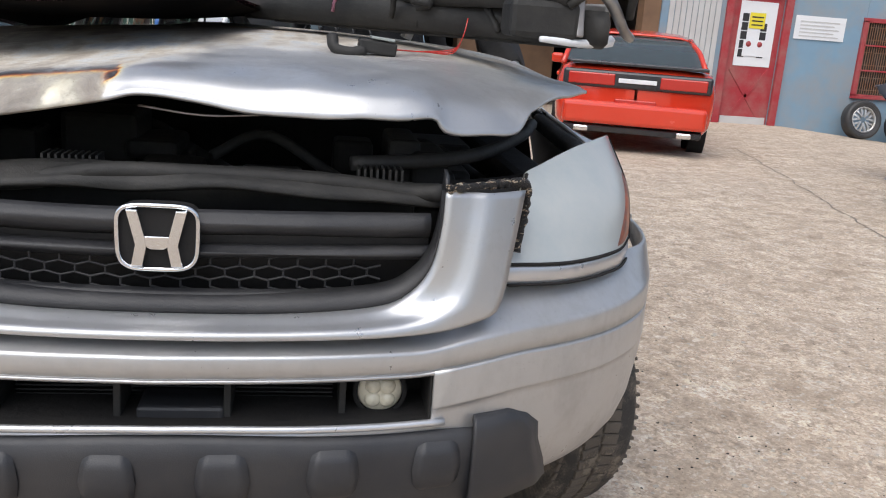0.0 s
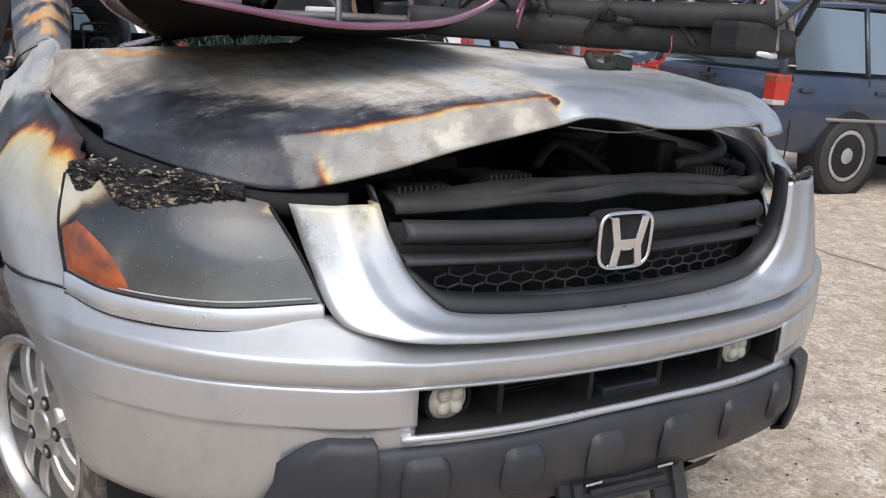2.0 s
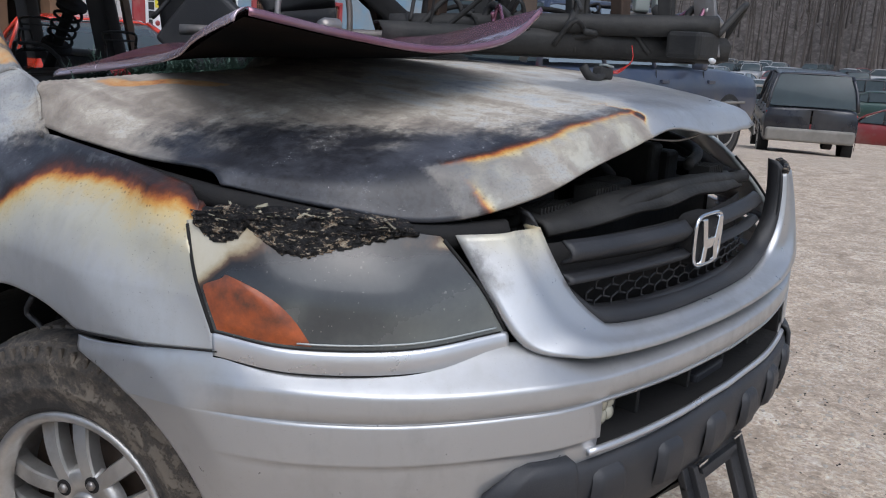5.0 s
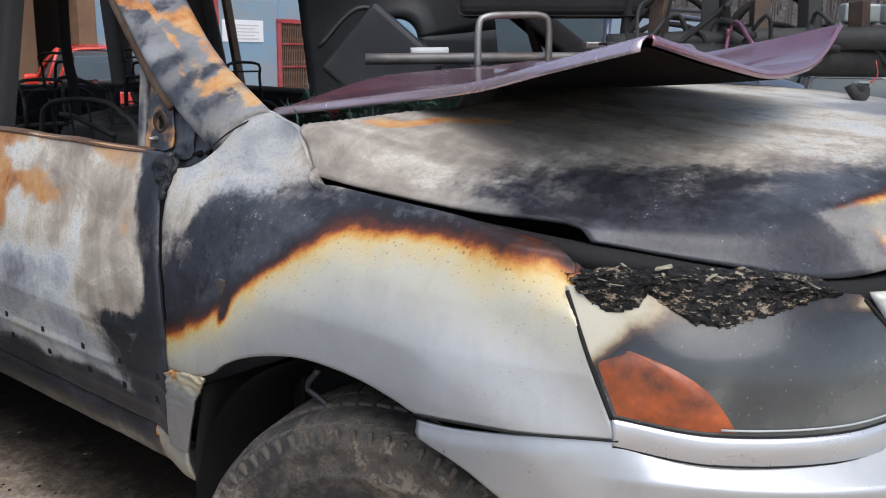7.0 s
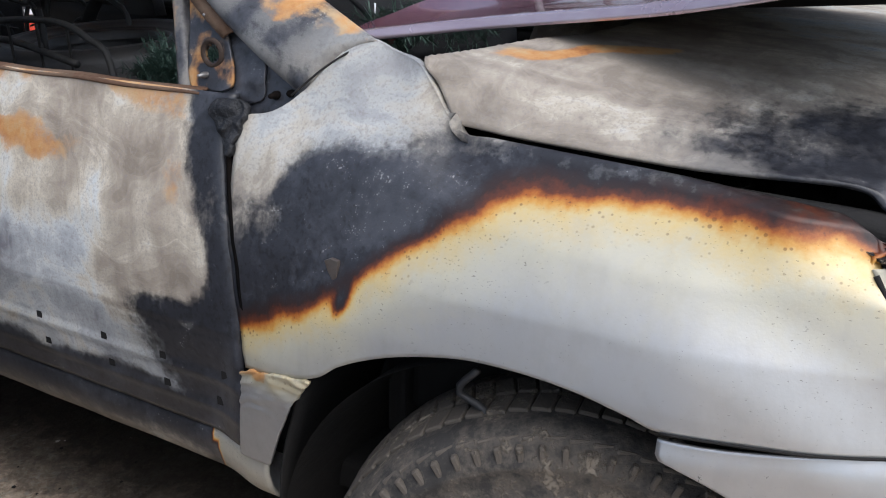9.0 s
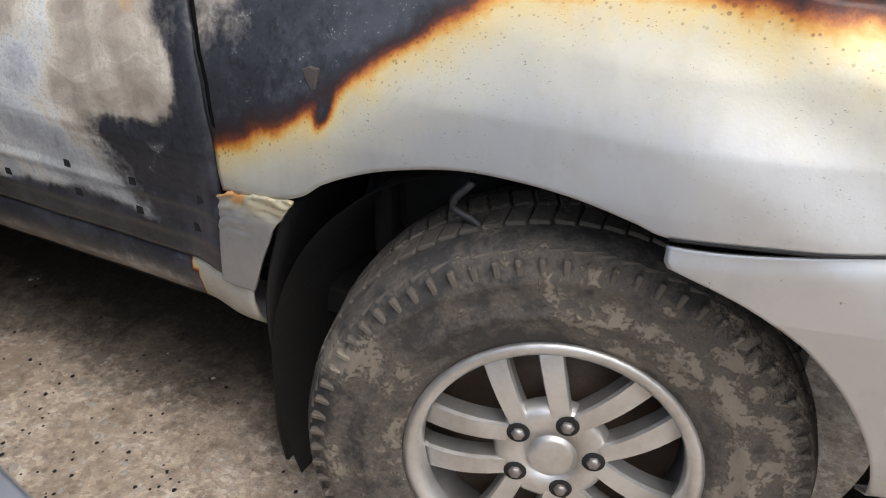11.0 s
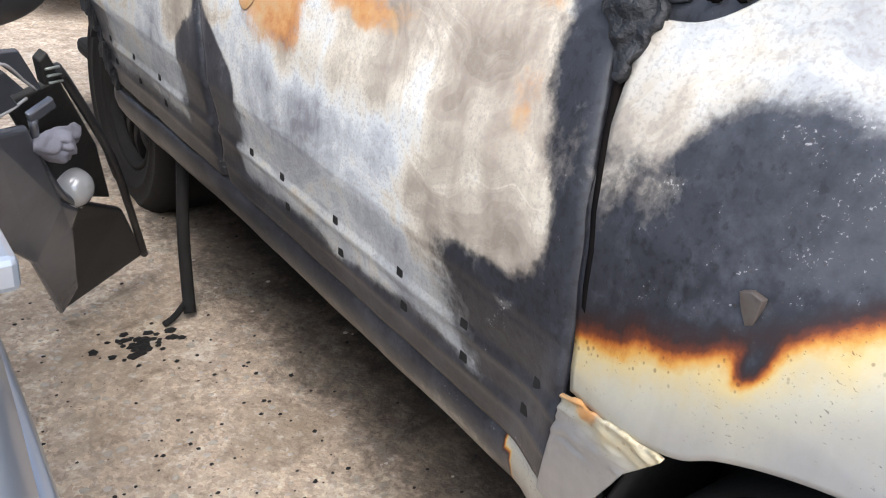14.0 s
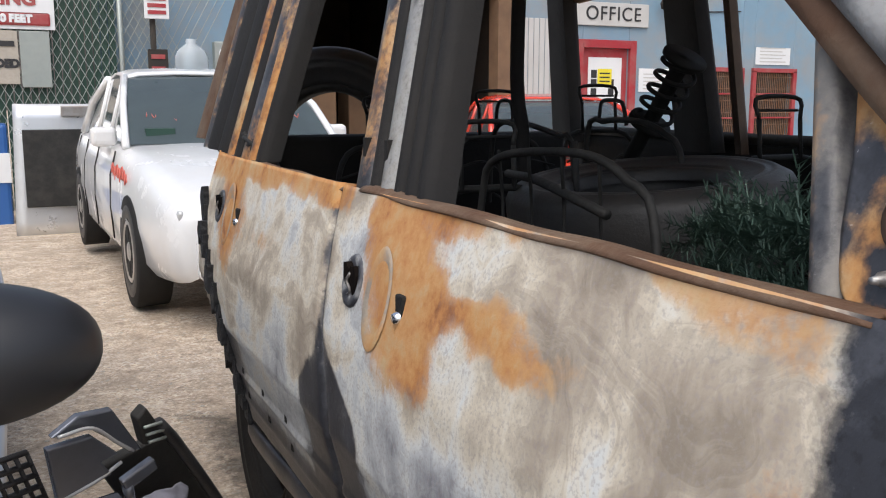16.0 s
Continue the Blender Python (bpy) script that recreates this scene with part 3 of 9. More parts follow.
def hood_burn(x, y, z):
    w1, w2, w3 = wob(x, y, 0, 4), wob(x, y, 0, 14), wob(x, y, 0, 38)
    d = y - HOOD_EDGE(x) + 0.014 * w1 + 0.010 * w2
    left = smooth(-0.085, -0.115, x + 0.02 * w2)
    burn = float(np.interp(d, [-0.12, -0.06, -0.022, -0.006, 0.004, 0.014, 0.03, 0.10], [0.20, 0.28, 0.33, 0.39, 0.45, 0.52, 0.58, 0.62]))
    clean = 0.06 + 0.10 * smooth(0.25, 0.6, y) + 0.05 * w2
    burn = lerp(clean, burn, left)
    corner = smooth(-0.525, -0.555, x + 0.05 * w1 + 0.03 * w2) * smooth(0.72, 0.58, y)
    burn = lerp(burn, 0.60, corner)
    mark = blob(x - 0.12 * (y - 0.25), 0, -0.10, 0, 0.016, 1) * smooth(0.36, 0.30, y) * smooth(0.20, 0.24, y)
    burn = lerp(burn, 0.58, min(1, 1.2 * mark * (0.8 + 1.2 * w3)))
    band = y - HOOD_BAND(x) + 0.06 * wob(x * 0.5, y * 2.5, 0, 4, 2) + 0.03 * wob(x, y * 3, 0, 14, 2) + 0.02 * w3
    ash = 0.92 * smooth(-0.17, 0.22, band)
    if x > -0.1:
        ash = lerp(ash, 0.80 * smooth(0.36, 0.80, y + 0.10 * w1), smooth(-0.1, 0.1, x))
    lip = (0.70 + 0.6 * w2 + 0.3 * w3) * smooth(0.018 + 0.03 * w1, -0.020, d) * left * (1 - 0.85 * smooth(-0.54, -0.66, x + 0.04 * w2)) + 0.12 * blob(x, y, -0.55, 0.34, 0.045, 0.09)
    flake = max(lip, (0.34 + 0.30 * w2) * smooth(-0.30, -0.05, band) * left * smooth(0.34, 0.48, y - 0.12 * smooth(-0.50, -0.36, x)), 0.42 * blob(x, y, -0.38, 0.60, 0.16, 0.05))
    side = smooth(-0.755, -0.83, x) * smooth(0.66, 0.80, y)
    ash = max(ash, flake, 0.75 * side)
    soot = 0.18 * blob(x, y, -0.27, 0.92, 0.10, 0.11) + 0.3 * blob(x, y, 0.02, 1.14, 0.20, 0.10)
    ash *= 1 - min(1, 1.1 * soot)
    burn = lerp(burn, 0.60, min(1, 1.5 * soot))
    wash = 0.46 + 0.24 * wob(x * 3.5, y * 0.5, 0, 3, 5) + 0.16 * wob(x * 5, y * 0.6, 0, 9, 5) - 0.10 * smooth(0.7, 1.1, y) + 0.02 * smooth(0.0, 0.4, x)
    rust = 0.95 * math.exp(-((y - 1.115 + 1.2 * (x + 0.689) + 0.05 * w1 + 0.03 * w2) / 0.04) ** 2) * smooth(-0.76, -0.68, x) * smooth(-0.52, -0.60, x)
    return burn, rust, ash, wash, 0.18 + 0.35 * max(0, w1) + 0.45 * smooth(0.10, 0.0, band) * left - 0.12 * smooth(-0.004, -0.03, d) * left + 0.30 * blob(x, y, -0.53, 0.32, 0.09, 0.11) + (0.8 + 1.5 * w3) * (blob(x, y, 0.44, 0.22, 0.03, 0.04) + blob(x, y, 0.57, 0.27, 0.025, 0.04))


hood = part("hood", painted(grid_mesh("hood", hood_rows), hood_burn), MAT["burnt"], pilot, "buckled hood with charred and ashen paint", 0.006)

# ---- right front fender ----
BURN_LINE = table([(0.50, 0.98), (0.60, 1.0), (0.66, 1.015), (0.84, 1.02), (1.02, 1.015), (1.09, 0.98), (1.16, 0.935), (1.21, 0.90), (1.26, 0.855), (1.35, 0.795), (1.47, 0.745), (1.6, 0.70)])
ASH_LINE = table([(0.5, 1.2), (0.95, 1.10), (1.12, 1.075), (1.34, 1.045), (1.40, 1.01), (1.44, 0.945), (1.55, 0.94)])


def fender_burn(x, y, z):
    d = z - BURN_LINE(y) + 0.014 * wob(y, z, x, 7) + 0.008 * wob(y, z, x, 24)
    burn = float(np.interp(d, [-0.30, -0.15, -0.075, -0.022, -0.006, 0.007, 0.045, 0.12], [0.05, 0.19, 0.285, 0.365, 0.425, 0.49, 0.59, 0.63]))
    up = z - ASH_LINE(y) + 0.02 * wob(y, z, x, 6, 4) + 0.01 * wob(y, z, x, 18, 4)
    ash = smooth(-0.06, 0.05, up)
    flake = 0.34 * blob(z, 0, 1.045 + 0.02 * (y - 0.9), 0, 0.022, 1) * smooth(1.35, 1.2, y) + 0.40 * smooth(1.44, 1.50, y) * smooth(0.82, 0.86, z) + 0.46 * blob(y, z, 1.44, 0.92, 0.05, 0.05) + 0.22 * blob(y, z, 1.28, 1.03, 0.12, 0.04)
    dark = blob(y, z, 1.33, 1.13, 0.05, 0.035)
    wash = 0.55 + 0.25 * wob(y, z * 2, x, 5, 8) + 0.22 * smooth(1.10, 1.16, z) - 0.08 * blob(y, z, 1.46, 0.98, 0.08, 0.05)
    burn += 0.20 * blob(y + 0.3 * (z - 0.83), z, 1.268, 0.832, 0.013, 0.022)
    return burn, 0.0, max(ash, flake), wash, max(0.6 * dark, 0.30 + 0.30 * wob(y, z, x, 7, 6) + 0.12 * smooth(1.02, 1.10, z))


fender_top = [(0.612, 0.990), (0.64, 1.022), (0.90, 1.042), (1.10, 1.057), (1.155, 1.070), (1.185, 1.094), (1.215, 1.125), (1.245, 1.152), (1.29, 1.165), (1.335, 1.182), (1.385, 1.138), (1.42, 1.095), (1.46, 1.070), (1.512, 1.062)]
fender_low = [(0.506, 0.796), (0.60, 0.790), (0.70, 0.783), (0.797, 0.775), (0.84, 0.784), (0.91, 0.797), (0.99, 0.802), (1.07, 0.798), (1.16, 0.778), (1.22, 0.757), (1.27, 0.733), (1.325, 0.70), (1.470, 0.672)]


fender_in = table([(0.60, -0.885), (0.70, -0.872), (0.90, -0.868), (1.13, -0.862), (1.18, -0.850), (1.215, -0.828), (1.245, -0.806), (1.29, -0.798), (1.335, -0.796), (1.385, -0.868), (1.42, -0.900), (1.512, -0.908)])


def fender_rows(sign=-1):
    low, top = spline(fender_low, 110), spline(fender_top, 110)
    rows = []
    for k in np.linspace(0, 1, 60):
        row = []
        reach = int(round(22 * (1 - k)))
        pad = np.concatenate([np.repeat(top[:1], reach, 0), top, np.repeat(top[-1:], reach, 0)])
        soft = np.array([[top[i, 0], pad[i:i + 2 * reach + 1, 1].mean()] for i in range(len(top))])
        for a, b in zip(low, soft):
            y, z = lerp(a, b, k)
            if k > 0 and y > 1.38:
                y += 0.012 * math.sin(math.pi * k) * smooth(1.38, 1.47, y)
            x = side_x(y, z)
            x += (np.mean([fender_in(b[0] + q) for q in np.linspace(-0.07, 0.07, 9)]) - side_x(*b)) * smooth(0.62, 1.0, k) * smooth(0.62, 0.82, y)
            x += 0.030 * smooth(0.7, 1.0, k) * smooth(0.72, 0.62, y)
            row.append(np.array((x * -sign, y, z)))
        rows.append(row)
    last = rows[-1]
    for k in np.linspace(0.15, 1, 7):
        row = []
        for p in last:
            on = smooth(0.615, 0.66, p[1]) * smooth(1.18, 1.10, p[1])
            goal = np.array((-0.850 * -sign, p[1], float(np.interp(p[1], [0.61, 0.84, 1.18], [1.028, 1.050, 1.070]))))
            row.append(p + (goal - p) * on * k + np.array((0.0, 0.0, 0.003 * math.sin(math.pi * k) * on + 0.0004 * k)))
        rows.append(row)
    return rows


fender = part("front_fender", painted(outward(grid_mesh("front_fender", fender_rows())), fender_burn), MAT["burnt"], pilot, "fender with a scorched orange-edged burn line", 0.012)
fender_left = part("front_fender", grid_mesh("front_fender_left", fender_rows(1)), MAT["silver"], pilot, "plain silver fender", 0.012)

flake_me = slab("curled_flake", [(1.306, 0.883), (1.296, 0.888), (1.282, 0.886), (1.283, 0.872), (1.285, 0.860), (1.292, 0.856), (1.300, 0.868)], "x", side_x(1.294, 0.872) - 0.006, side_x(1.294, 0.872) + 0.002, 0.001)
part("curled_flake", flake_me, MAT["scorched"], pilot, "curled flake of bare grey-brown paint")

# crumpled lower rear corner of the fender, mud flap and wheel-arch liner
crumple = []
for k in np.linspace(0, 1, 60):
    y0, z = lerp(1.478, 1.510, k), lerp(0.694, 0.495, k)
    y1 = float(np.interp(z, [0.492, 0.566, 0.636, 0.692], [1.444, 1.409, 1.370, 1.322]))
    row = []
    for a in np.linspace(0, 1, 60):
        y = lerp(y0, y1, a)
        fold = math.sin(170 * (z + 0.35 * y) + 12 * wob(y, z, 0, 14)) * 0.5 + wob(y * 2, z * 6, 0, 16)
        row.append(np.array((side_x(y, z) - 0.004 + 0.0034 * fold * smooth(0.58, 0.66, z), y, z - 0.030 * (1 - k) * (1 - a) ** 2)))
    crumple.append(row)


def crumple_burn(x, y, z):
    w = wob(y, z, 0, 30)
    return 0.12 + 0.22 * smooth(0.62, 0.67, z + 0.01 * w), 0.62 * smooth(0.650, 0.675, z + 0.012 * w) * smooth(1.37, 1.43, y), 0.0, 0.5, 0.0


part("fender_corner", painted(outward(grid_mesh("fender_corner", [r[::-1] for r in crumple[::-1]][::1])), crumple_burn), MAT["burnt"], pilot, "wrinkled silver fender corner with a rusty edge", 0.006)
liner = []
for t in np.linspace(math.radians(-28), math.radians(205), 50):
    r = 0.455
    liner.append([np.array((x, AXLE - r * math.cos(t) * (1 + 0.0 * x), 0.34 + r * math.sin(t))) for x in np.linspace(-0.955 + 0.10 * smooth(0.75, 0.5, AXLE - r * math.cos(t)), -0.58, 12)])
part("wheel_arch_liner", grid_mesh("liner", liner), MAT["black"], pilot, "black plastic liner")
liner_left = [[p * np.array((-1, 1, 1)) for p in r] for r in liner[12:]]
part("wheel_arch_liner", grid_mesh("liner_left", liner_left), MAT["black"], pilot)
flap = []
for k in np.linspace(0, 1, 14):
    z = lerp(0.66, 0.13, k)
    flap.append([np.array((x, 1.375 + 0.075 * smooth(0, 0.5, k) - 0.02 * k + 0.01 * math.sin(9 * k), z)) for x in np.linspace(-0.955 + 0.03 * k, -0.70, 8)])
part("mud_flap", grid_mesh("mud_flap", flap), MAT["black"], pilot, "hanging black liner flap", 0.006)
shred = tube("shred", [(-0.93, 1.07, 0.76), (-0.93, 1.10, 0.72), (-0.92, 1.06, 0.69), (-0.925, 1.08, 0.62)], 0.006, 14, 6)
part("torn_liner_strip", shred, MAT["plastic"], pilot)

# ---- front bumper ----
bump_profile = [(0.40, 0.10), (0.43, 0.055), (0.47, 0.030), (0.52, 0.014), (0.575, 0.006), (0.610, 0.001), (0.629, 0.0), (0.633, -0.005), (0.641, -0.005), (0.690, -0.004), (0.6985, -0.003), (0.7015, 0.003), (0.7045, -0.003), (0.738, -0.004), (0.745, -0.002), (0.751, 0.006), (0.758, 0.016), (0.778, 0.044), (0.790, 0.060), (0.798, 0.075)]
us = np.concatenate([np.linspace(-1, -0.40, 110), np.linspace(-0.395, 0.395, 50), np.linspace(0.40, 1, 110)])
fine_profile = []
for (z0, i0), (z1, i1) in zip(bump_profile, bump_profile[1:]):
    for k in (0, 0.5):
        fine_profile.append((lerp(z0, z1, k), lerp(i0, i1, k)))
fine_profile.append(bump_profile[-1])


def bump_point(u, z, inset):
    f = smooth(0.84, 0.95, abs(plan_at(u, z, 0.0)[0]))
    p = plan_at(u, z, lerp(inset, 0.25 * inset, f) if z > 0.6 else inset)
    ax = abs(p[0])
    p[2] += 0.012 * smooth(0.62, 0.9, ax) * smooth(0.68, 0.79, z)
    if ax < 0.53:
        p[2] -= 0.020 * smooth(0.53, 0.42, ax) * smooth(0.72, 0.79, z)
    p[2] += 0.008 * smooth(0.80, 0.55, ax) * smooth(0.56, 0.62, z)
    if p[0] < -0.8:
        p[0] = lerp(p[0], side_x(p[1], z) - 0.001, smooth(0.44, 0.57, p[1]) * smooth(0.42, 0.52, z))
        p[0] += 0.004 * smooth(0.77, 0.798, z) * smooth(0.44, 0.57, p[1])
        p[2] -= (0.036 * smooth(0.48, 0.80, p[1]) + 0.010 * smooth(0.38, 0.52, p[1])) * smooth(0.66, 0.798, z)
    p[0] += 0.05 * smooth(0.48, 0.88, p[0])
    p[2] += 0.020 * smooth(0.40, 0.62, p[0]) * smooth(0.56, 0.64, z) + 0.014 * smooth(0.45, 0.7, p[0]) * smooth(0.74, 0.79, z)
    return p


open_x = 0.447
bumper_rows = [[bump_point(u, z, i) for u in us] for z, i in fine_profile]


middle = bumper_rows[min(range(len(fine_profile)), key=lambda i: abs(fine_profile[i][0] - 0.66))]
cut_l, cut_r = [min(range(len(us)), key=lambda q: abs(middle[q][0] - x)) for x in (-open_x, open_x)]
for (z, inset), row in zip(fine_profile, bumper_rows):
    if 0.59 < z < 0.72:
        for c, sx in ((cut_l, -1), (cut_r, 1)):
            row[c][0], row[c][1] = sx * open_x, plan_y(open_x) + inset


def bumper_keep(i, j):
    z = (fine_profile[i][0] + fine_profile[i + 1][0]) / 2
    return not (cut_l <= j < cut_r and 0.613 < z < 0.698)


def bumper_burn(x, y, z):
    return 0.06 + 0.07 * wob(x, y, z, 3) + 0.1 * smooth(0.78, 0.80, z) * smooth(-0.4, -0.6, x), 0.0


bumper = part("front_bumper", painted(grid_mesh("front_bumper", bumper_rows, bumper_keep), bumper_burn), MAT["burnt"], pilot, "dusty silver bumper cover", 0.006)
# niche behind the opening: roof, floor and sides
niche = []
for z, i in ((0.708, 0.0), (0.701, 0.02), (0.698, 0.14)):
    niche.append([np.array((x, plan_y(x) + i, z)) for x in np.linspace(-open_x, open_x, 40)])
part("niche_roof", grid_mesh("niche_roof", niche), MAT["black"], bumper)
floor_rows = []
for z, i in ((0.620, -0.004), (0.621, 0.03), (0.624, 0.14)):
    floor_rows.append([np.array((x, plan_y(x) + i, z)) for x in np.linspace(-open_x, open_x, 40)])
part("niche_floor", grid_mesh("niche_floor", floor_rows), MAT["black"], bumper)
part("niche_lip", tube("niche_lip", [(x, plan_y(x) - 0.002, 0.617 + 0.008 * smooth(0.4, 0, abs(x))) for x in np.linspace(-0.47, 0.47, 40)], 0.007, None, 6), MAT["silver"], bumper, "silver lower lip")
for sx in (-1, 1):
    part("niche_side", block("niche_side", (sx * open_x - 0.006, plan_y(open_x) + 0.004, 0.616), (sx * open_x + 0.006, plan_y(open_x) + 0.15, 0.708), 0.003), MAT["black"], bumper)
part("niche_back", block("niche_back", (-0.46, 0.20, 0.60), (0.46, 0.22, 0.72), 0.003), MAT["black"], bumper)
for x in (-0.265, -0.07, 0.105, 0.295):
    part("niche_divider", block("niche_divider", (x - 0.006, plan_y(x) + 0.05, 0.612), (x + 0.006, 0.20, 0.694), 0.002), MAT["engine"], bumper)
for i in range(9):
    z = 0.622 + 0.008 * i
    part("condenser_fin", block("fin", (-0.25, 0.165, z), (0.28, 0.19, z + 0.003), 0), MAT["engine"], bumper)
part("tow_plate", block("tow_plate", (-0.04, 0.08, 0.614), (0.10, 0.16, 0.640), 0.006), MAT["guard"], bumper)

# fog lamps: ribbed bowls with four reflector cells
for sx in (-1, 1):
    c = (sx * 0.36, 0.0, 0.655)
    lamp = part("fog_lamp", lathe("fog_lamp", [(0.0, 0.112), (0.020, 0.113), (0.034, 0.118), (0.0385, 0.124), (0.041, 0.130), (0.041, 0.175)], "y", 32, c), MAT["fog"], pilot, "round yellowed fog lamp")
    part("bezel", lathe("bezel", [(0.0395, 0.120), (0.046, 0.118), (0.048, 0.124), (0.048, 0.170)], "y", 32, c), MAT["black"], lamp)
    for a in range(4):
        ang = math.radians(45 + 90 * a)
        part("reflector_cell", lathe("cell", [(0.0, 0.106), (0.008, 0.107), (0.0135, 0.111), (0.015, 0.116)], "y", 14, (c[0] + 0.017 * math.cos(ang), 0, c[2] + 0.017 * math.sin(ang))), MAT["fog"], lamp)

# grey skid guard with raised pads
guard_rows = []
for z, i in ((0.425, 0.06), (0.435, 0.03), (0.455, 0.008), (0.50, -0.010), (0.56, -0.016), (0.590, -0.014), (0.600, -0.004), (0.602, 0.012)):
    row = []
    for x in np.linspace(-0.55, 0.56, 90):
        drop = 0.012 * smooth(0.45, 0.65, abs(x)) + 0.05 * smooth(0.63, 0.74, abs(x)) * (z - 0.43) / 0.17
        row.append(np.array((x, plan_y(x) + i, z - drop + 0.014 * smooth(0.4, 0.0, abs(x)))))
    guard_rows.append(row)
guard = part("skid_guard", grid_mesh("skid_guard", guard_rows), MAT["guard"], pilot, "grey plastic skid guard with raised pads", 0.006)
for i in range(6):
    x = -0.43 + 0.178 * i
    pad = []
    for k, (zz, io) in enumerate(((0.488, -0.012), (0.50, -0.024), (0.53, -0.030), (0.558, -0.030), (0.572, -0.026), (0.580, -0.012))):
        pad.append([np.array((x + s * (0.044 - 0.004 * abs(k - 2)), plan_y(x + s * 0.04) + io + 0.012 * max(0, abs(s) - 0.75) * 4, zz + 0.008)) for s in np.linspace(-1, 1, 14)])
    part("pad", grid_mesh("pad", pad), MAT["guard"], guard)
for sx, x0, x1 in ((-1, -0.69, -0.515), (1, 0.525, 0.70)):
    cap = []
    for z, i in ((0.43, 0.02), (0.445, -0.014), (0.49, -0.026), (0.54, -0.028), (0.575, -0.028), (0.600, -0.026), (0.616, -0.018), (0.624, 0.004)):
        cut = 0.035 * smooth(0.44, 0.56, z) + 0.060 * smooth(0.56, 0.624, z) ** 2
        a, b = (x0 + cut, x1) if sx < 0 else (x0, x1 - cut)
        cap.append([np.array((x, plan_y(x) + i + 0.02 * smooth(0.82, 1.0, (x - a) / (b - a) if sx > 0 else (b - x) / (b - a)), z)) for x in np.linspace(a, b, 24)])
    part("end_cap", grid_mesh("end_cap", cap), MAT["guard"], guard, "grey corner cap", 0.01)
part("lower_valance", grid_mesh("valance", [[np.array((x, plan_y(x) + i, z + 0.01 * wob(x, 0, 0, 9))) for x in np.linspace(-0.60, 0.30, 60)] for z, i in ((0.44, 0.02), (0.40, 0.05), (0.375, 0.12), (0.38, 0.4))]), MAT["black"], pilot, "sooty lower valance")

# ---- grille surround: a silver U ----
outer = [(-0.592, 0.309, 0.975), (-0.578, 0.245, 0.885), (-0.556, 0.182, 0.808), (-0.50, 0.130, 0.788), (-0.42, 0.096, 0.777), (-0.25, 0.062, 0.774), (0, 0.048, 0.773), (0.25, 0.058, 0.774), (0.42, 0.080, 0.780), (0.52, 0.100, 0.800), (0.555, 0.115, 0.826), (0.578, 0.150, 0.92), (0.598, 0.188, 1.010)]
inner = [(-0.464, 0.215, 0.985), (-0.452, 0.188, 0.930), (-0.425, 0.160, 0.870), (-0.385, 0.132, 0.826), (-0.345, 0.115, 0.808), (-0.20, 0.090, 0.800), (0, 0.080, 0.798), (0.20, 0.086, 0.800), (0.345, 0.105, 0.810), (0.40, 0.108, 0.835), (0.432, 0.106, 0.880), (0.446, 0.108, 0.945), (0.450, 0.115, 1.012)]
so, si = spline(outer, 110), spline(inner, 110)
sur = []
for k in np.linspace(0, 1, 12):
    bulge = 0.012 * math.sin(math.pi * k)
    sur.append([lerp(a, b, k) + np.array((0, -bulge - 0.012 * smooth(0.7, 0.45, k), 0)) for a, b in zip(so, si)])
sur.append([b + np.array((0, 0.03, 0.002)) for b in si])


def surround_burn(x, y, z):
    b = 0.05 + 0.3 * smooth(0.90, 0.99, z + 0.03 * wob(x, y, z, 12)) * smooth(-0.3, -0.45, x)
    run = smooth(0.82, 0.92, z) * smooth(-0.40, -0.46, x)
    return b, 0.0, run * (0.40 + 0.6 * wob(x * 5, y * 5, z * 0.8, 5)), 0.75, 0.75


surround = part("grille_surround", painted(grid_mesh("grille_surround", sur), surround_burn), MAT["burnt"], pilot, "silver grille surround, scorched at its upper corners", 0.008)
part("broken_edge", tube("broken_edge", [(0.448, 0.118, 1.016), (0.50, 0.135, 1.020), (0.55, 0.16, 1.022), (0.600, 0.190, 1.016), (0.603, 0.195, 0.96), (0.590, 0.172, 0.90)], lambda k: 0.005 + 0.005 * abs(math.sin(31 * k + 2 * math.sin(17 * k))), 60, 6), MAT["crust"], surround)

# ---- grille insert ----
def grille_y(x):
    return 0.132 + 0.28 * x * x


grille = part("grille", grid_mesh("grille_frame", [[b + np.array((0, o, dz)) for b in si] for o, dz in ((0.012, 0.0), (0.010, 0.010), (0.025, 0.024), (0.05, 0.03))]), MAT["plastic"], pilot, "matt black plastic grille, upper bars torn away", 0.006)
for z0, z1, tag in ((0.918, 0.962, "upper"), (0.880, 0.906, "lower")):
    rows = []
    for k in np.linspace(0, 1, 9):
        z, o = lerp(z0, z1, k), -0.022 * math.sin(math.pi * k)
        rows.append([np.array((x, grille_y(x) + o, z + 0.006 * wob(x, k, 0, 3))) for x in np.linspace(-0.435, 0.435, 60)])
    part("grille_bar", grid_mesh("grille_bar", rows), MAT["plastic"], grille, "", 0.006)
rows = []
for k in np.linspace(0, 1, 6):
    z, o = lerp(0.800, 0.832, k), -0.014 * math.sin(math.pi * k)
    rows.append([np.array((x, grille_y(x) - 0.01 + o, z)) for x in np.linspace(-0.37, 0.37, 50)])
part("lower_bar", grid_mesh("lower_bar", rows), MAT["plastic"], grille, "", 0.006)
hexes = []
pitch = 0.047
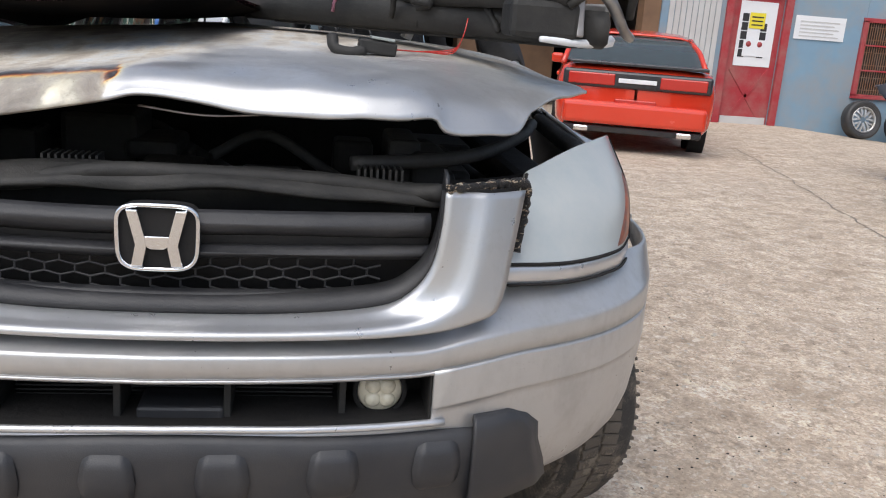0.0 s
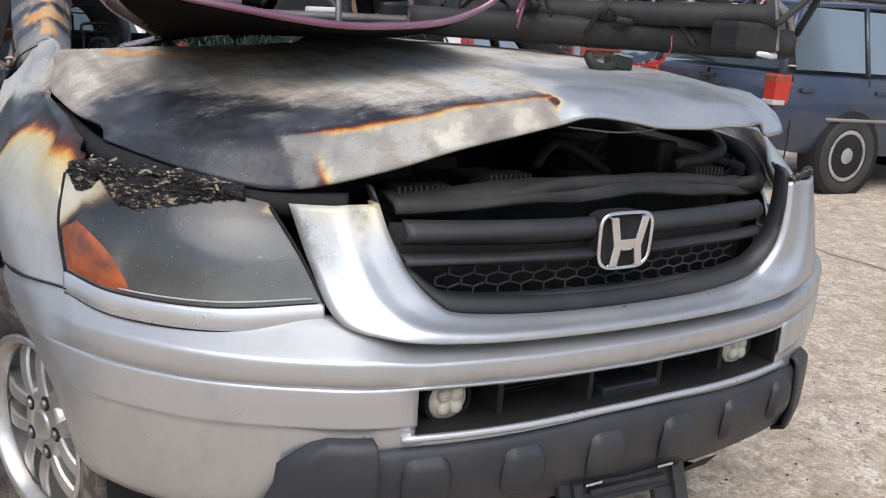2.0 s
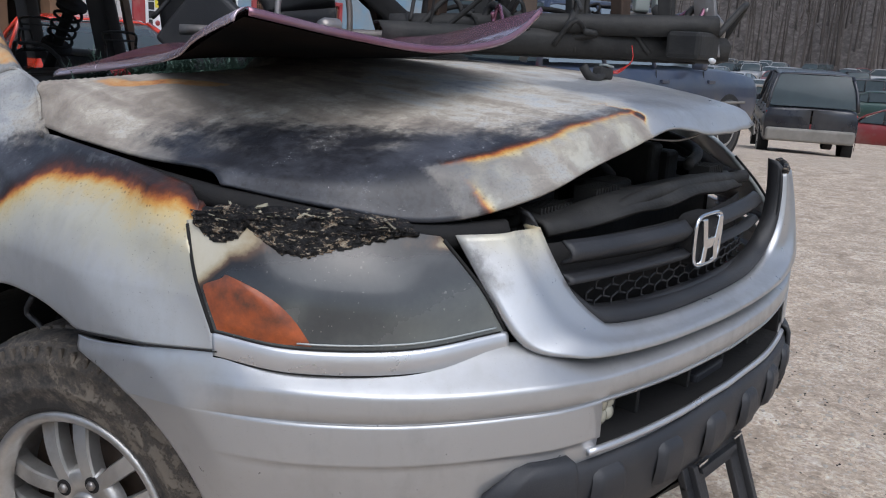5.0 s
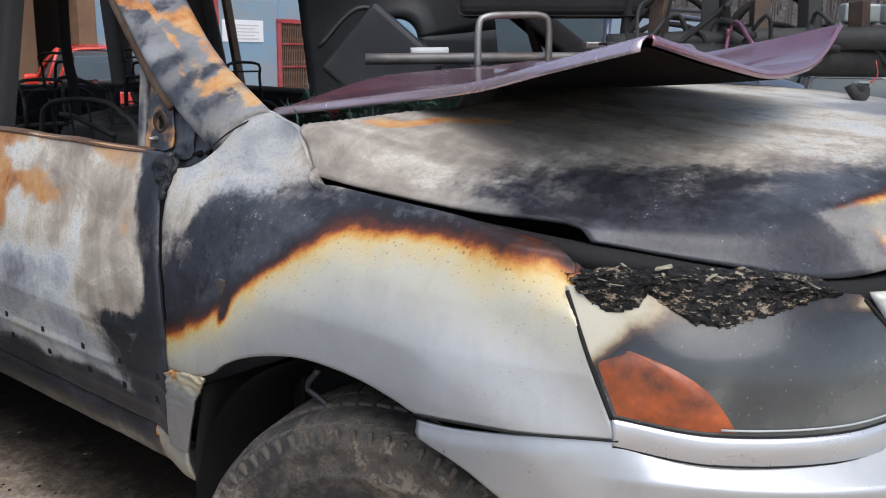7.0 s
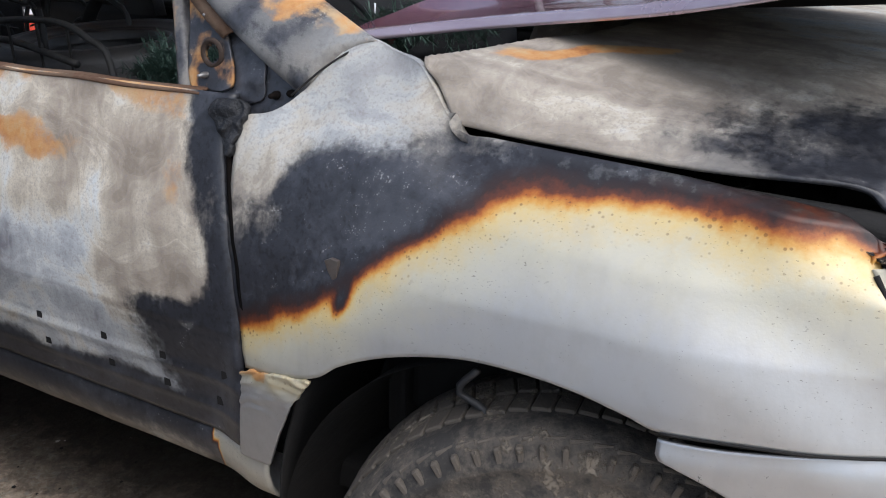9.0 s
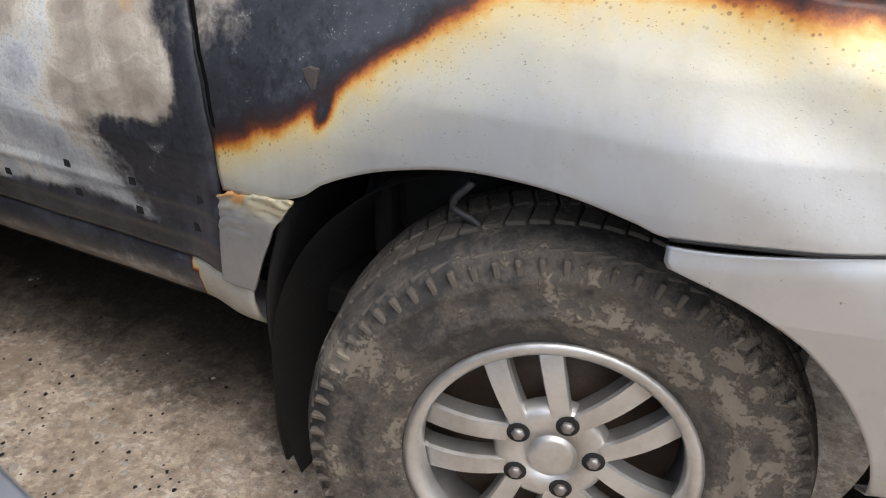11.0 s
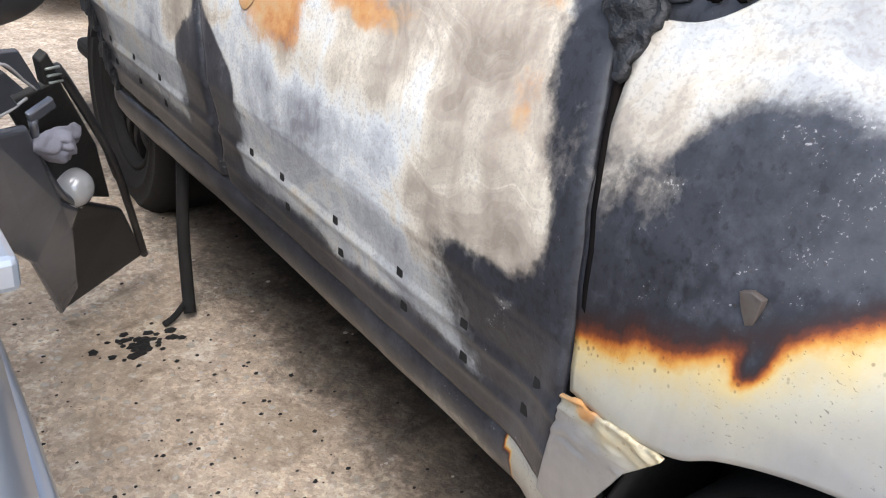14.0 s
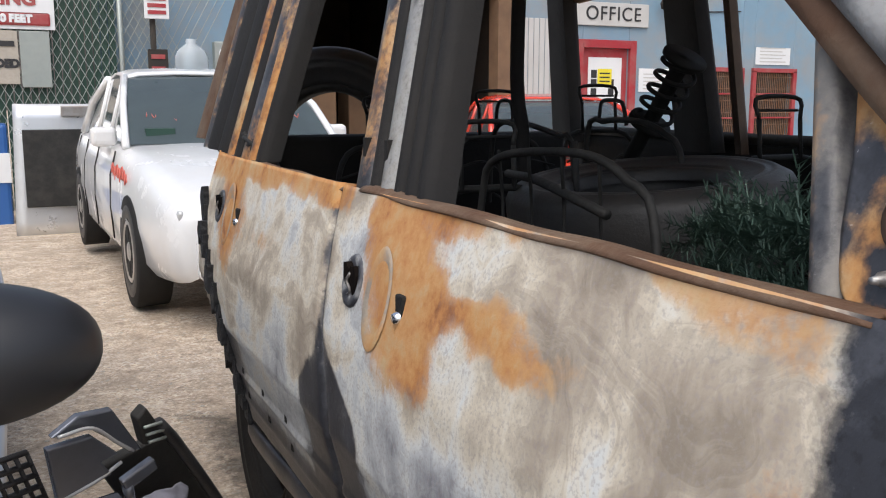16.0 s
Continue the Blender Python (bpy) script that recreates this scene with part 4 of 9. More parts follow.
for row in range(3):
    for col in range(-8, 9):
        cx = col * pitch + (0.5 * pitch if row % 2 else 0)
        cz = 0.838 + row * 0.0185
        if abs(cx) > 0.37 or (abs(cx) > 0.33 and row == 0):
            continue
        for k in range(3):
            a0, a1 = math.radians(90 + 60 * k), math.radians(150 + 60 * k)
            hexes.append(tube("h", [(cx + 0.027 * math.cos(a), grille_y(cx) - 0.002, cz + 0.0125 * math.sin(a)) for a in (a0, a1)], 0.0022, None, 4, False))
part("honeycomb", joined("honeycomb", hexes), MAT["plastic"], grille, "black honeycomb mesh")
# plain black sheet added behind the mesh in place of the shade there
part("grille_shadow", grid_mesh("grille_back", [[np.array((x, grille_y(x) + 0.035, z)) for x in np.linspace(-0.44, 0.44, 30)] for z in (0.79, 0.95)]), MAT["black"], grille, "black backing sheet standing for the shade behind the grille", 0.004)

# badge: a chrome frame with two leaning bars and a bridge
bx, by, bz = -0.008, 0.098, 0.919
frame_pts = [(bx + 0.062 * math.copysign(abs(math.cos(t)) ** 0.45, math.cos(t)) * (1.0 + 0.06 * math.sin(t)), bz + 0.052 * math.copysign(abs(math.sin(t)) ** 0.45, math.sin(t))) for t in np.linspace(0, 2 * math.pi, 40, endpoint=False)]
badge = part("badge", slab("badge", frame_pts, "y", by + 0.012, by + 0.05, 0.003), MAT["black"], pilot, "chrome emblem on a black plate")
ring = [(p[0], by + 0.008, p[1]) for p in frame_pts]
part("badge_ring", tube("ring", ring + ring[:1], 0.0042, None, 8, False), MAT["chrome"], badge)
for sx in (-1, 1):
    part("badge_bar", slab("bar", [(bx + sx * 0.047, bz + 0.046), (bx + sx * 0.029, bz + 0.046), (bx + sx * 0.018, bz + 0.002), (bx + sx * 0.016, bz - 0.016), (bx + sx * 0.022, bz - 0.046), (bx + sx * 0.040, bz - 0.046), (bx + sx * 0.033, bz - 0.01)], "y", by - 0.002, by + 0.014, 0.002), MAT["chrome"], badge)
part("badge_bridge", slab("bridge", [(bx - 0.02, bz + 0.004), (bx + 0.02, bz + 0.004), (bx + 0.02, bz - 0.012), (bx + 0.01, bz - 0.018), (bx - 0.01, bz - 0.018), (bx - 0.02, bz - 0.012)], "y", by, by + 0.012, 0.002), MAT["chrome"], badge)

# ---- headlights ----
hl_net = [[(-0.912, 0.520, 0.824), (-0.85, 0.400, 0.812), (-0.72, 0.275, 0.812), (-0.562, 0.204, 0.825)],
          [(-0.914, 0.560, 0.905), (-0.86, 0.435, 0.905), (-0.74, 0.315, 0.905), (-0.592, 0.240, 0.900)],
          [(-0.892, 0.612, 0.986), (-0.84, 0.500, 1.000), (-0.74, 0.390, 0.998), (-0.628, 0.298, 0.978)]]
hl_rows = net(hl_net, 90, 60)
mirror = np.array((-1, 1, 1))


def lens_burn(x, y, z):
    k = (y - 0.20) / 0.40
    w = wob(x, y, z, 9)
    top = z - (0.955 + 0.02 * w) - 0.03 * smooth(0.25, 0.0, k)
    b = 0.22 + 0.24 * smooth(-0.10, 0.02, top) + 0.10 * smooth(0.15, 0.5, k) - 0.08 * smooth(0.87, 0.82, z) - 0.12 * smooth(0.30, 0.0, k) + 0.05 * w
    b = lerp(b, 0.62, smooth(-0.012, 0.020, top))
    cream = max(smooth(0.78, 0.92, k + 0.10 * w + 0.30 * (z - 0.93)), 0.92 * blob(k, z, 0.84, 0.965, 0.15, 0.035))
    cream = max(cream, 0.8 * blob(k, z, 0.20, 0.968, 0.05, 0.012))
    smear = 0.75 * blob(k + 0.6 * (z - 0.86), z, 0.52, 0.86, 0.05, 0.045)
    return lerp(lerp(b, 0.93, cream), 0.05, smear * (1 - cream)), 0.0, 0.0, 0.5, 0.0


lamp_r = part("headlight", painted(grid_mesh("headlight_right", hl_rows), lens_burn), MAT["lens_burnt"], pilot, "smoke-blackened headlight with a melted charred top edge", 0.012)
hl_left = net([[(0.903, 0.460, 0.866), (0.84, 0.350, 0.864), (0.71, 0.235, 0.868), (0.566, 0.160, 0.880)],
               [(0.925, 0.570, 0.955), (0.86, 0.430, 0.958), (0.74, 0.320, 0.958), (0.598, 0.235, 0.955)],
               [(0.908, 0.690, 1.052), (0.85, 0.555, 1.064), (0.75, 0.435, 1.052), (0.634, 0.322, 1.020)]], 90, 60)
lamp_l = part("headlight", outward(grid_mesh("headlight_left", hl_left)), MAT["lens_cloudy"], pilot, "cloudy unburnt headlight", 0.012)


def lens_patch(rows, lo, hi, edge, lift):
    """A piece of the lens between two shares of its height; edge(k) gives the shares of its length."""
    n, m, out = len(rows) - 1, len(rows[0]) - 1, []
    for k in np.linspace(0, 1, 24):
        i = lerp(lo, hi, k) * n
        r = lerp(np.array(rows[int(i)]), np.array(rows[min(n, int(i) + 1)]), i - int(i))
        a, c = edge(k)
        line = []
        for u in np.linspace(a, c, 20):
            q = u * m
            rim = min(1.0, 6 * min((u - a) / (c - a + 1e-6), 1 - (u - a) / (c - a + 1e-6), k, 1 - k) + 0.05)
            p = lerp(r[int(q)], r[min(m, int(q) + 1)], q - int(q))
            line.append(p + np.array(((lift if p[0] > 0 else -lift) * 0.8, -lift * 0.7, 0)) * rim)
        out.append(line)
    return out


part("amber_reflector", grid_mesh("amber", lens_patch(hl_rows, 0.03, 0.53, lambda k: (0.02 + 0.10 * smooth(0.75, 1.0, k), 0.34 - 0.05 * k - 0.16 * k ** 4), 0.004)), MAT["amber"], lamp_r, "scorched amber indicator")
part("amber_reflector", grid_mesh("amber_left", lens_patch(hl_left, 0.03, 0.62, lambda k: (0.0, 0.27 - 0.10 * k - 0.10 * k ** 4), 0.004)), MAT["amber"], lamp_l, "amber indicator")
crust_edge = table([(0.03, 0.95), (0.07, 0.86), (0.14, 0.80), (0.20, 0.84), (0.25, 0.93), (0.30, 0.83), (0.35, 0.73), (0.44, 0.71), (0.52, 0.76), (0.60, 0.79), (0.70, 0.86), (0.80, 0.93), (0.90, 0.98)])
crust = []
for v in np.linspace(0, 1, 34):
    line = []
    for u in np.linspace(0.03, 0.90, 190):
        ragged = crust_edge(u) + 0.03 * wob(u * 14, 0, 0, 1.0) + 0.02 * wob(u * 45, 0, 0, 1.0)
        h = ragged + (1.0 - ragged) * min(1.0, v / 0.7)
        r = h * (len(hl_rows) - 1)
        q = u * (len(hl_rows[0]) - 1)
        p = np.array(hl_rows[int(r)][int(q)]) * (1 - (q - int(q))) + np.array(hl_rows[int(r)][min(len(hl_rows[0]) - 1, int(q) + 1)]) * (q - int(q))
        over = max(0.0, (v - 0.7) / 0.3)
        lump = 0.003 + 0.008 * wob(u * 16, v * 7, 0, 1.0) + 0.006 * wob(u * 40, v * 20, 0, 1.0, 2) + 0.004 * wob(u * 90, v * 45, 0, 1.0, 3)
        lump = max(-0.0005, lump) * smooth(0, 0.06, v) * smooth(1.0, 0.9, v)
        line.append(p + np.array((-0.5, -0.7, 0.5)) * (lump + 0.0015) + over * np.array((0.012, 0.030, 0.014 + 0.008 * wob(u * 20, 3, 0, 1.0))))
    crust.append(line)
part("charred_crust", grid_mesh("crust", crust), MAT["crust"], lamp_r, "charred bubbled plastic crust", 0.003)
top = spline([hl_net[2][0], hl_net[2][1], hl_net[2][2], (-0.66, 0.318, 0.985)], 60)
rng = random.Random(5)
for i in range(90):
    j = rng.randrange(4, 52)
    p, along = top[j], top[j + 3] - top[j]
    q = p + np.array((rng.uniform(-0.008, 0.016), rng.uniform(-0.014, 0.022), rng.gauss(0.002, 0.008)))
    a = rng.uniform(0.003, 0.008)
    chip = block("chip", (-a * rng.uniform(1.0, 2.2), -a * rng.uniform(0.2, 0.5), -a * 0.12), (a * rng.uniform(1.0, 2.2), a * rng.uniform(0.2, 0.5), a * 0.12), a * 0.08, seg=1)
    for v in chip.vertices:
        v.co += Vector((rng.uniform(-1, 1), rng.uniform(-1, 1), rng.uniform(-1, 1))) * a * 0.25
    chip.transform(pose(*q, rng.uniform(-35, 35), rng.uniform(-25, 25), math.degrees(math.atan2(along[1], along[0])) + rng.gauss(0, 25)))
    part("crust_flake", chip, MAT["melted"] if rng.random() < 0.3 else MAT["crust"], lamp_r)
# rubber gaskets round the lenses and a pale moulded rim along the lower edge
for lamp, rows in ((lamp_r, hl_rows), (lamp_l, hl_left)):
    for edge_line in (rows[0], [r[-1] for r in rows], [r[0] for r in rows]):
        part("gasket", tube("gasket", [p + np.array((0, -0.001, -0.001)) for p in edge_line[::3]], 0.0032, None, 6), MAT["black"], lamp)
part("lens_rim", tube("lens_rim", [p + np.array((-0.002, -0.003, 0.004)) for p in hl_rows[2][26:88:3]], 0.0016, None, 5), MAT["lens_cloudy"], lamp_r)
part("fender_seam", tube("fender_seam", [(side_x(y, z) - 0.0005, y, z - 0.001) for y, z in spline(fender_low[:4], 24)], 0.0019, None, 6), MAT["black"], pilot)
# filler strips under the lamps
for sgn, rows in ((1, hl_rows), (-1, hl_left)):
    strip = [[p + np.array((0, dy, dz)) for p in rows[0]] for dy, dz in ((0.010, -0.004), (-0.001, -0.005), (-0.003, -0.007), (-0.005, -0.033), (-0.003, -0.035), (0.008, -0.036))]
    part("filler_strip", grid_mesh("filler_strip", strip), MAT["silver"], pilot, "silver strip under the headlight", 0.006)
    part("strip_seam", tube("strip_seam", [p + np.array((-0.002 * sgn, -0.006, -0.037)) for p in rows[0][::3]], 0.003, None, 6), MAT["black"], pilot)

# ---- engine bay: dark and half hidden ----
part("bay_floor", block("bay_floor", (-0.60, 0.35, 0.50), (0.60, 1.3, 0.54), 0.01), MAT["black"], pilot)
part("firewall", block("firewall", (-0.76, 1.30, 0.5), (0.76, 1.34, 1.06), 0.01), MAT["black"], pilot)
for sx in (-1, 1):
    part("inner_wing", block("inner_wing", (sx * 0.70 - 0.05, 0.42, 0.55), (sx * 0.70 + 0.05, 1.3, 0.985), 0.02), MAT["black"], pilot)
    part("lamp_backing", grid_mesh("lamp_backing", [[np.array((sx * x, 0.30 + 1.0 * max(0.0, x - 0.5) ** 1.2 + 0.05, z)) for x in np.linspace(0.48, 0.84, 16)] for z in (0.80, 0.99)]), MAT["black"], pilot)
    part("gutter", tube("gutter", [(sx * 0.50, 0.26, 0.975), (sx * 0.62, 0.345, 0.968), (sx * 0.74, 0.47, 0.990), (sx * 0.825, 0.63, 1.012), (sx * 0.836, 0.85, 1.022), (sx * 0.838, 1.06, 1.034)], 0.022, 50, 8), MAT["black"], pilot)
part("radiator_core", block("radiator_core", (-0.42, 0.30, 0.62), (0.42, 0.34, 0.985), 0.004), MAT["engine"], pilot)
shroud = []
for k in np.linspace(0, 1, 8):
    shroud.append([np.array((x, 0.17 + 0.25 * x * x + 0.10 * k, 0.972 + 0.028 * math.sin(math.pi * k) + 0.016 * smooth(-0.35, -0.1, x) - 0.02 * smooth(0.2, 0.45, x) + 0.012 * wob(x, k, 0, 6))) for x in np.linspace(-0.43, 0.46, 50)])
part("melted_shroud", grid_mesh("melted_shroud", shroud), MAT["engine"], pilot, "sagging melted radiator shroud", 0.01)
part("upper_hose", tube("upper_hose", [(-0.40, 0.24, 0.968), (-0.25, 0.22, 0.978), (-0.12, 0.20, 1.003), (0.0, 0.205, 1.006), (0.25, 0.22, 1.0), (0.40, 0.24, 0.984), (0.46, 0.22, 0.99)], 0.016, 40, 10), MAT["engine"], pilot, "soft black seal hose")
for x0, x1, z in ((-0.41, -0.30, 0.985), (-0.22, -0.12, 1.0), (0.31, 0.40, 1.0)):
    for i in range(int((x1 - x0) / 0.011)):
        part("fin", block("rad_fin", (x0 + 0.011 * i, 0.25, z - 0.03), (x0 + 0.011 * i + 0.004, 0.30, z + 0.02), 0), MAT["engine"], pilot)
rng = random.Random(8)
for i in range(34):
    c = np.array((rng.uniform(-0.55, 0.60), rng.uniform(0.42, 0.95), rng.uniform(0.86, 1.01)))
    s = np.array((rng.uniform(0.03, 0.10), rng.uniform(0.03, 0.10), rng.uniform(0.02, 0.07)))
    if i % 3 == 0:
        part("engine_hose", tube("hose", [c, c + (0.1, 0.05, 0.04), c + (0.22, 0.02, -0.02), c + (0.3, 0.1, -0.08)], rng.uniform(0.008, 0.02), 16, 8), MAT["engine"], pilot)
    else:
        part("engine_piece", block("engine_piece", c - s, c + s, 0.012), MAT["engine"], pilot)
part("left_strut_rail", tube("rail", [(0.30, 0.30, 1.02), (0.52, 0.38, 1.03), (0.66, 0.55, 1.05), (0.74, 0.75, 1.06)], 0.014, 20, 8), MAT["engine"], pilot)
part("bonnet_stay", tube("stay", [(-0.06, 0.24, 1.11), (0.05, 0.22, 1.102), (0.16, 0.22, 1.11), (0.24, 0.24, 1.115)], 0.0022, 16, 5), MAT["steel"], pilot)

# hanging number-plate bracket
br = []
lt, rt = np.array((-0.163, 0.045, 0.488)), np.array((0.166, 0.055, 0.466))
dn = np.array((0.0, -0.06, -0.155))
bm_parts = [block("b", (-0.5, -0.008, 0.0), (0.5, 0.008, 0.22), 0.004), block("b", (-0.5, -0.008, 0.75), (0.5, 0.008, 1.0), 0.004), block("b", (-0.5, -0.008, 0.2), (-0.22, 0.008, 0.78), 0.004), block("b", (0.22, -0.008, 0.2), (0.5, 0.008, 0.78), 0.004),
            block("b", (-0.42, -0.022, 0.0), (-0.36, -0.006, 1.0), 0.004), block("b", (0.36, -0.022, 0.0), (0.42, -0.006, 1.0), 0.004), block("b", (-0.3, -0.02, 0.86), (0.3, -0.006, 0.92), 0.004)]
for me in bm_parts:
    for v in me.vertices:
        p = (lt + rt) / 2 + (rt - lt) * v.co.x + dn * (1 - v.co.z) * 1.1 + np.array((0, v.co.y, 0))
        v.co = Vector(p)
bracket = part("number_plate_bracket", bm_parts[0], MAT["plastic"], pilot, "loose black number-plate bracket hanging below the bumper")
for me in bm_parts[1:]:
    part("bracket_rib", me, MAT["plastic"], bracket)
for sx in (-1, 1):
    part("clip", block("clip", (sx * 0.09 - 0.02, 0.022, 0.478), (sx * 0.09 + 0.02, 0.03, 0.484), 0.001), MAT["chrome"], bracket)


# ---- wheels ----
def wheel_meshes(R=0.367, half=0.115, rim=0.212):
    tyre = lathe("tyre", [(rim - 0.004, -half * 0.80), (rim + 0.012, -half * 0.93), (rim + 0.016, -half * 0.96), (rim + 0.022, -half * 0.955), (rim + 0.05, -half * 1.05), (rim + 0.056, -half * 1.085), (rim + 0.063, -half * 1.085), (rim + 0.069, -half * 1.06), (R - 0.052, -half * 1.075), (R - 0.048, -half * 1.095), (R - 0.040, -half * 1.09), (R - 0.028, -half * 1.02), (R - 0.010, -half * 0.92), (R, -half * 0.72), (R, half * 0.72), (R - 0.02, half * 1.0), (rim + 0.05, half * 1.06), (rim, half * 0.85)], "x", 72)
    lip = lathe("lip", [(rim - 0.022, -half * 0.60), (rim - 0.018, -half * 0.86), (rim - 0.006, -half * 0.93), (rim + 0.004, -half * 0.90), (rim + 0.002, -half * 0.78), (rim - 0.012, half * 0.8)], "x", 56)
    return tyre, lip


def spoke_mesh(rim=0.212, face=-0.062):
    """A pair of flat-faced arms with an open slot between them."""
    legs = []
    for sgn in (-1, 1):
        rows = []
        for k in np.linspace(0, 1, 9):
            r = lerp(0.050, rim - 0.008, k)
            c = sgn * lerp(0.030, 0.043, k)
            w = lerp(0.0145, 0.0205, k) + 0.006 * smooth(0.86, 1.0, k)
            x = face - 0.010 + 0.016 * k * k - 0.010 * math.sin(math.pi * k)
            rows.append([np.array((x + dx, c + dy * w, r)) for dx, dy in ((0.036, -0.85), (0.004, -1.0), (-0.002, -0.86), (-0.002, 0.86), (0.004, 1.0), (0.036, 0.85))])
        legs.append(grid_mesh("leg", rows, flat=True))
    return joined("spoke", legs)


def add_wheel(parent, centre, turn=0.0, flip=1, detail=True, burnt=False):
    cx, cy, cz = centre
    m = pose(cx, cy, cz, 0, 0, turn + (180 if flip < 0 else 0))
    tyre_me, lip_me = wheel_meshes()
    tyre_me.transform(m)
    lip_me.transform(m)
    tyre = part("wheel", tyre_me, MAT["black"] if burnt else MAT["rubber"], parent, "burnt-out wheel" if burnt else "mud-caked tyre on a five-spoke alloy rim")
    alloy = MAT["black"] if burnt else MAT["alloy"]
    part("rim", lip_me, alloy, tyre)
    spoke = spoke_mesh()
    for i in range(5):
        me = spoke.copy()
        me.transform(m @ Matrix.Rotation(radians(72 * i + 55), 4, "X"))
        part("spoke", me, alloy, tyre)
    hub = lathe("hub", [(0.0, -0.083), (0.030, -0.083), (0.0345, -0.080), (0.036, -0.0745), (0.039, -0.0745), (0.040, -0.078), (0.074, -0.077), (0.083, -0.072), (0.088, -0.05)], "x", 40)
    hub.transform(m)
    part("hub", hub, alloy, tyre)
    back = lathe("brake", [(0.0, -0.01), (0.19, -0.01), (0.2, 0.05)], "x", 32)
    back.transform(m)
    part("brake", back, MAT["brown_soot"], tyre, "rusty brake disc")
    for i in range(5):
        a = radians(72 * i + 55 + 126)
        nut = lathe("nut", [(0.0, -0.086), (0.008, -0.086), (0.0105, -0.082), (0.0105, -0.07)], "x", 6, (0, 0.062 * math.cos(a), 0.062 * math.sin(a)))
        nut.transform(m)
        part("wheel_nut", nut, MAT["steel"], tyre)
        well = lathe("well", [(0.0, -0.0795), (0.0155, -0.0795), (0.0172, -0.0785), (0.0172, -0.06)], "x", 18, (0, 0.062 * math.cos(a), 0.062 * math.sin(a)))
        well.transform(m)
        part("nut_well", well, MAT["black"], tyre)
    if detail:
        blocks = []
        for i in range(72):
            a = 2 * math.pi * i / 72
            for x0, x1, sk in ((-0.108, -0.062, 0.02), (-0.052, -0.004, -0.02), (0.004, 0.052, 0.02), (0.062, 0.108, -0.02)):
                rr = 0.370 if abs(x0 + x1) < 0.11 else 0.366
                bl = block("b", (x0, -0.0142, rr - 0.02), (x1, 0.0142, rr + 0.002 - (0.010 if abs(x0 + x1) > 0.11 else 0)), 0.002, seg=1)
                bl.transform(m @ Matrix.Rotation(a, 4, "X") @ Matrix.Rotation(sk * 8, 4, "Z"))
                blocks.append(bl)
            lug = block("b", (-0.1235, -0.0045, 0.322), (-0.112, 0.0045, 0.352), 0.002, seg=1)
            lug.transform(m @ Matrix.Rotation(a, 4, "X") @ Matrix.Rotation(0.0, 4, "Z"))
            blocks.append(lug)
        part("tread", joined("tread", blocks), MAT["tread"], tyre, "worn muddy tread blocks")
    return tyre


add_wheel(pilot, (-0.842, AXLE, HUB), 19)
add_wheel(pilot, (0.842, AXLE, HUB), 19, -1)

# ---- doors and flank ----
door_front = table([(0.48, 1.492), (0.60, 1.482), (0.74, 1.476), (0.84, 1.486), (0.93, 1.508), (1.02, 1.528), (1.10, 1.520)])
door_rear = table([(0.48, 2.51), (0.56, 2.51), (0.66, 2.50), (0.77, 2.515), (0.94, 2.565), (1.10, 2.60)])
rear_edge = table([(0.48, 3.20), (0.60, 3.22), (0.75, 3.30), (0.85, 3.42), (0.95, 3.52), (1.10, 3.56)])


def flank_x(y, z):
    x = side_x(y, z)
    x -= 0.004 * smooth(0.706, 0.716, z)
    x -= 0.005 * math.exp(-((z - 0.618) / 0.008) ** 2) + 0.004 * math.exp(-((z - 0.555) / 0.008) ** 2)
    x += 0.005 * wob(y, z, 0, 3.2, 3) * smooth(0.72, 0.80, z) + 0.0022 * wob(y, z, 0, 9, 4)
    return x


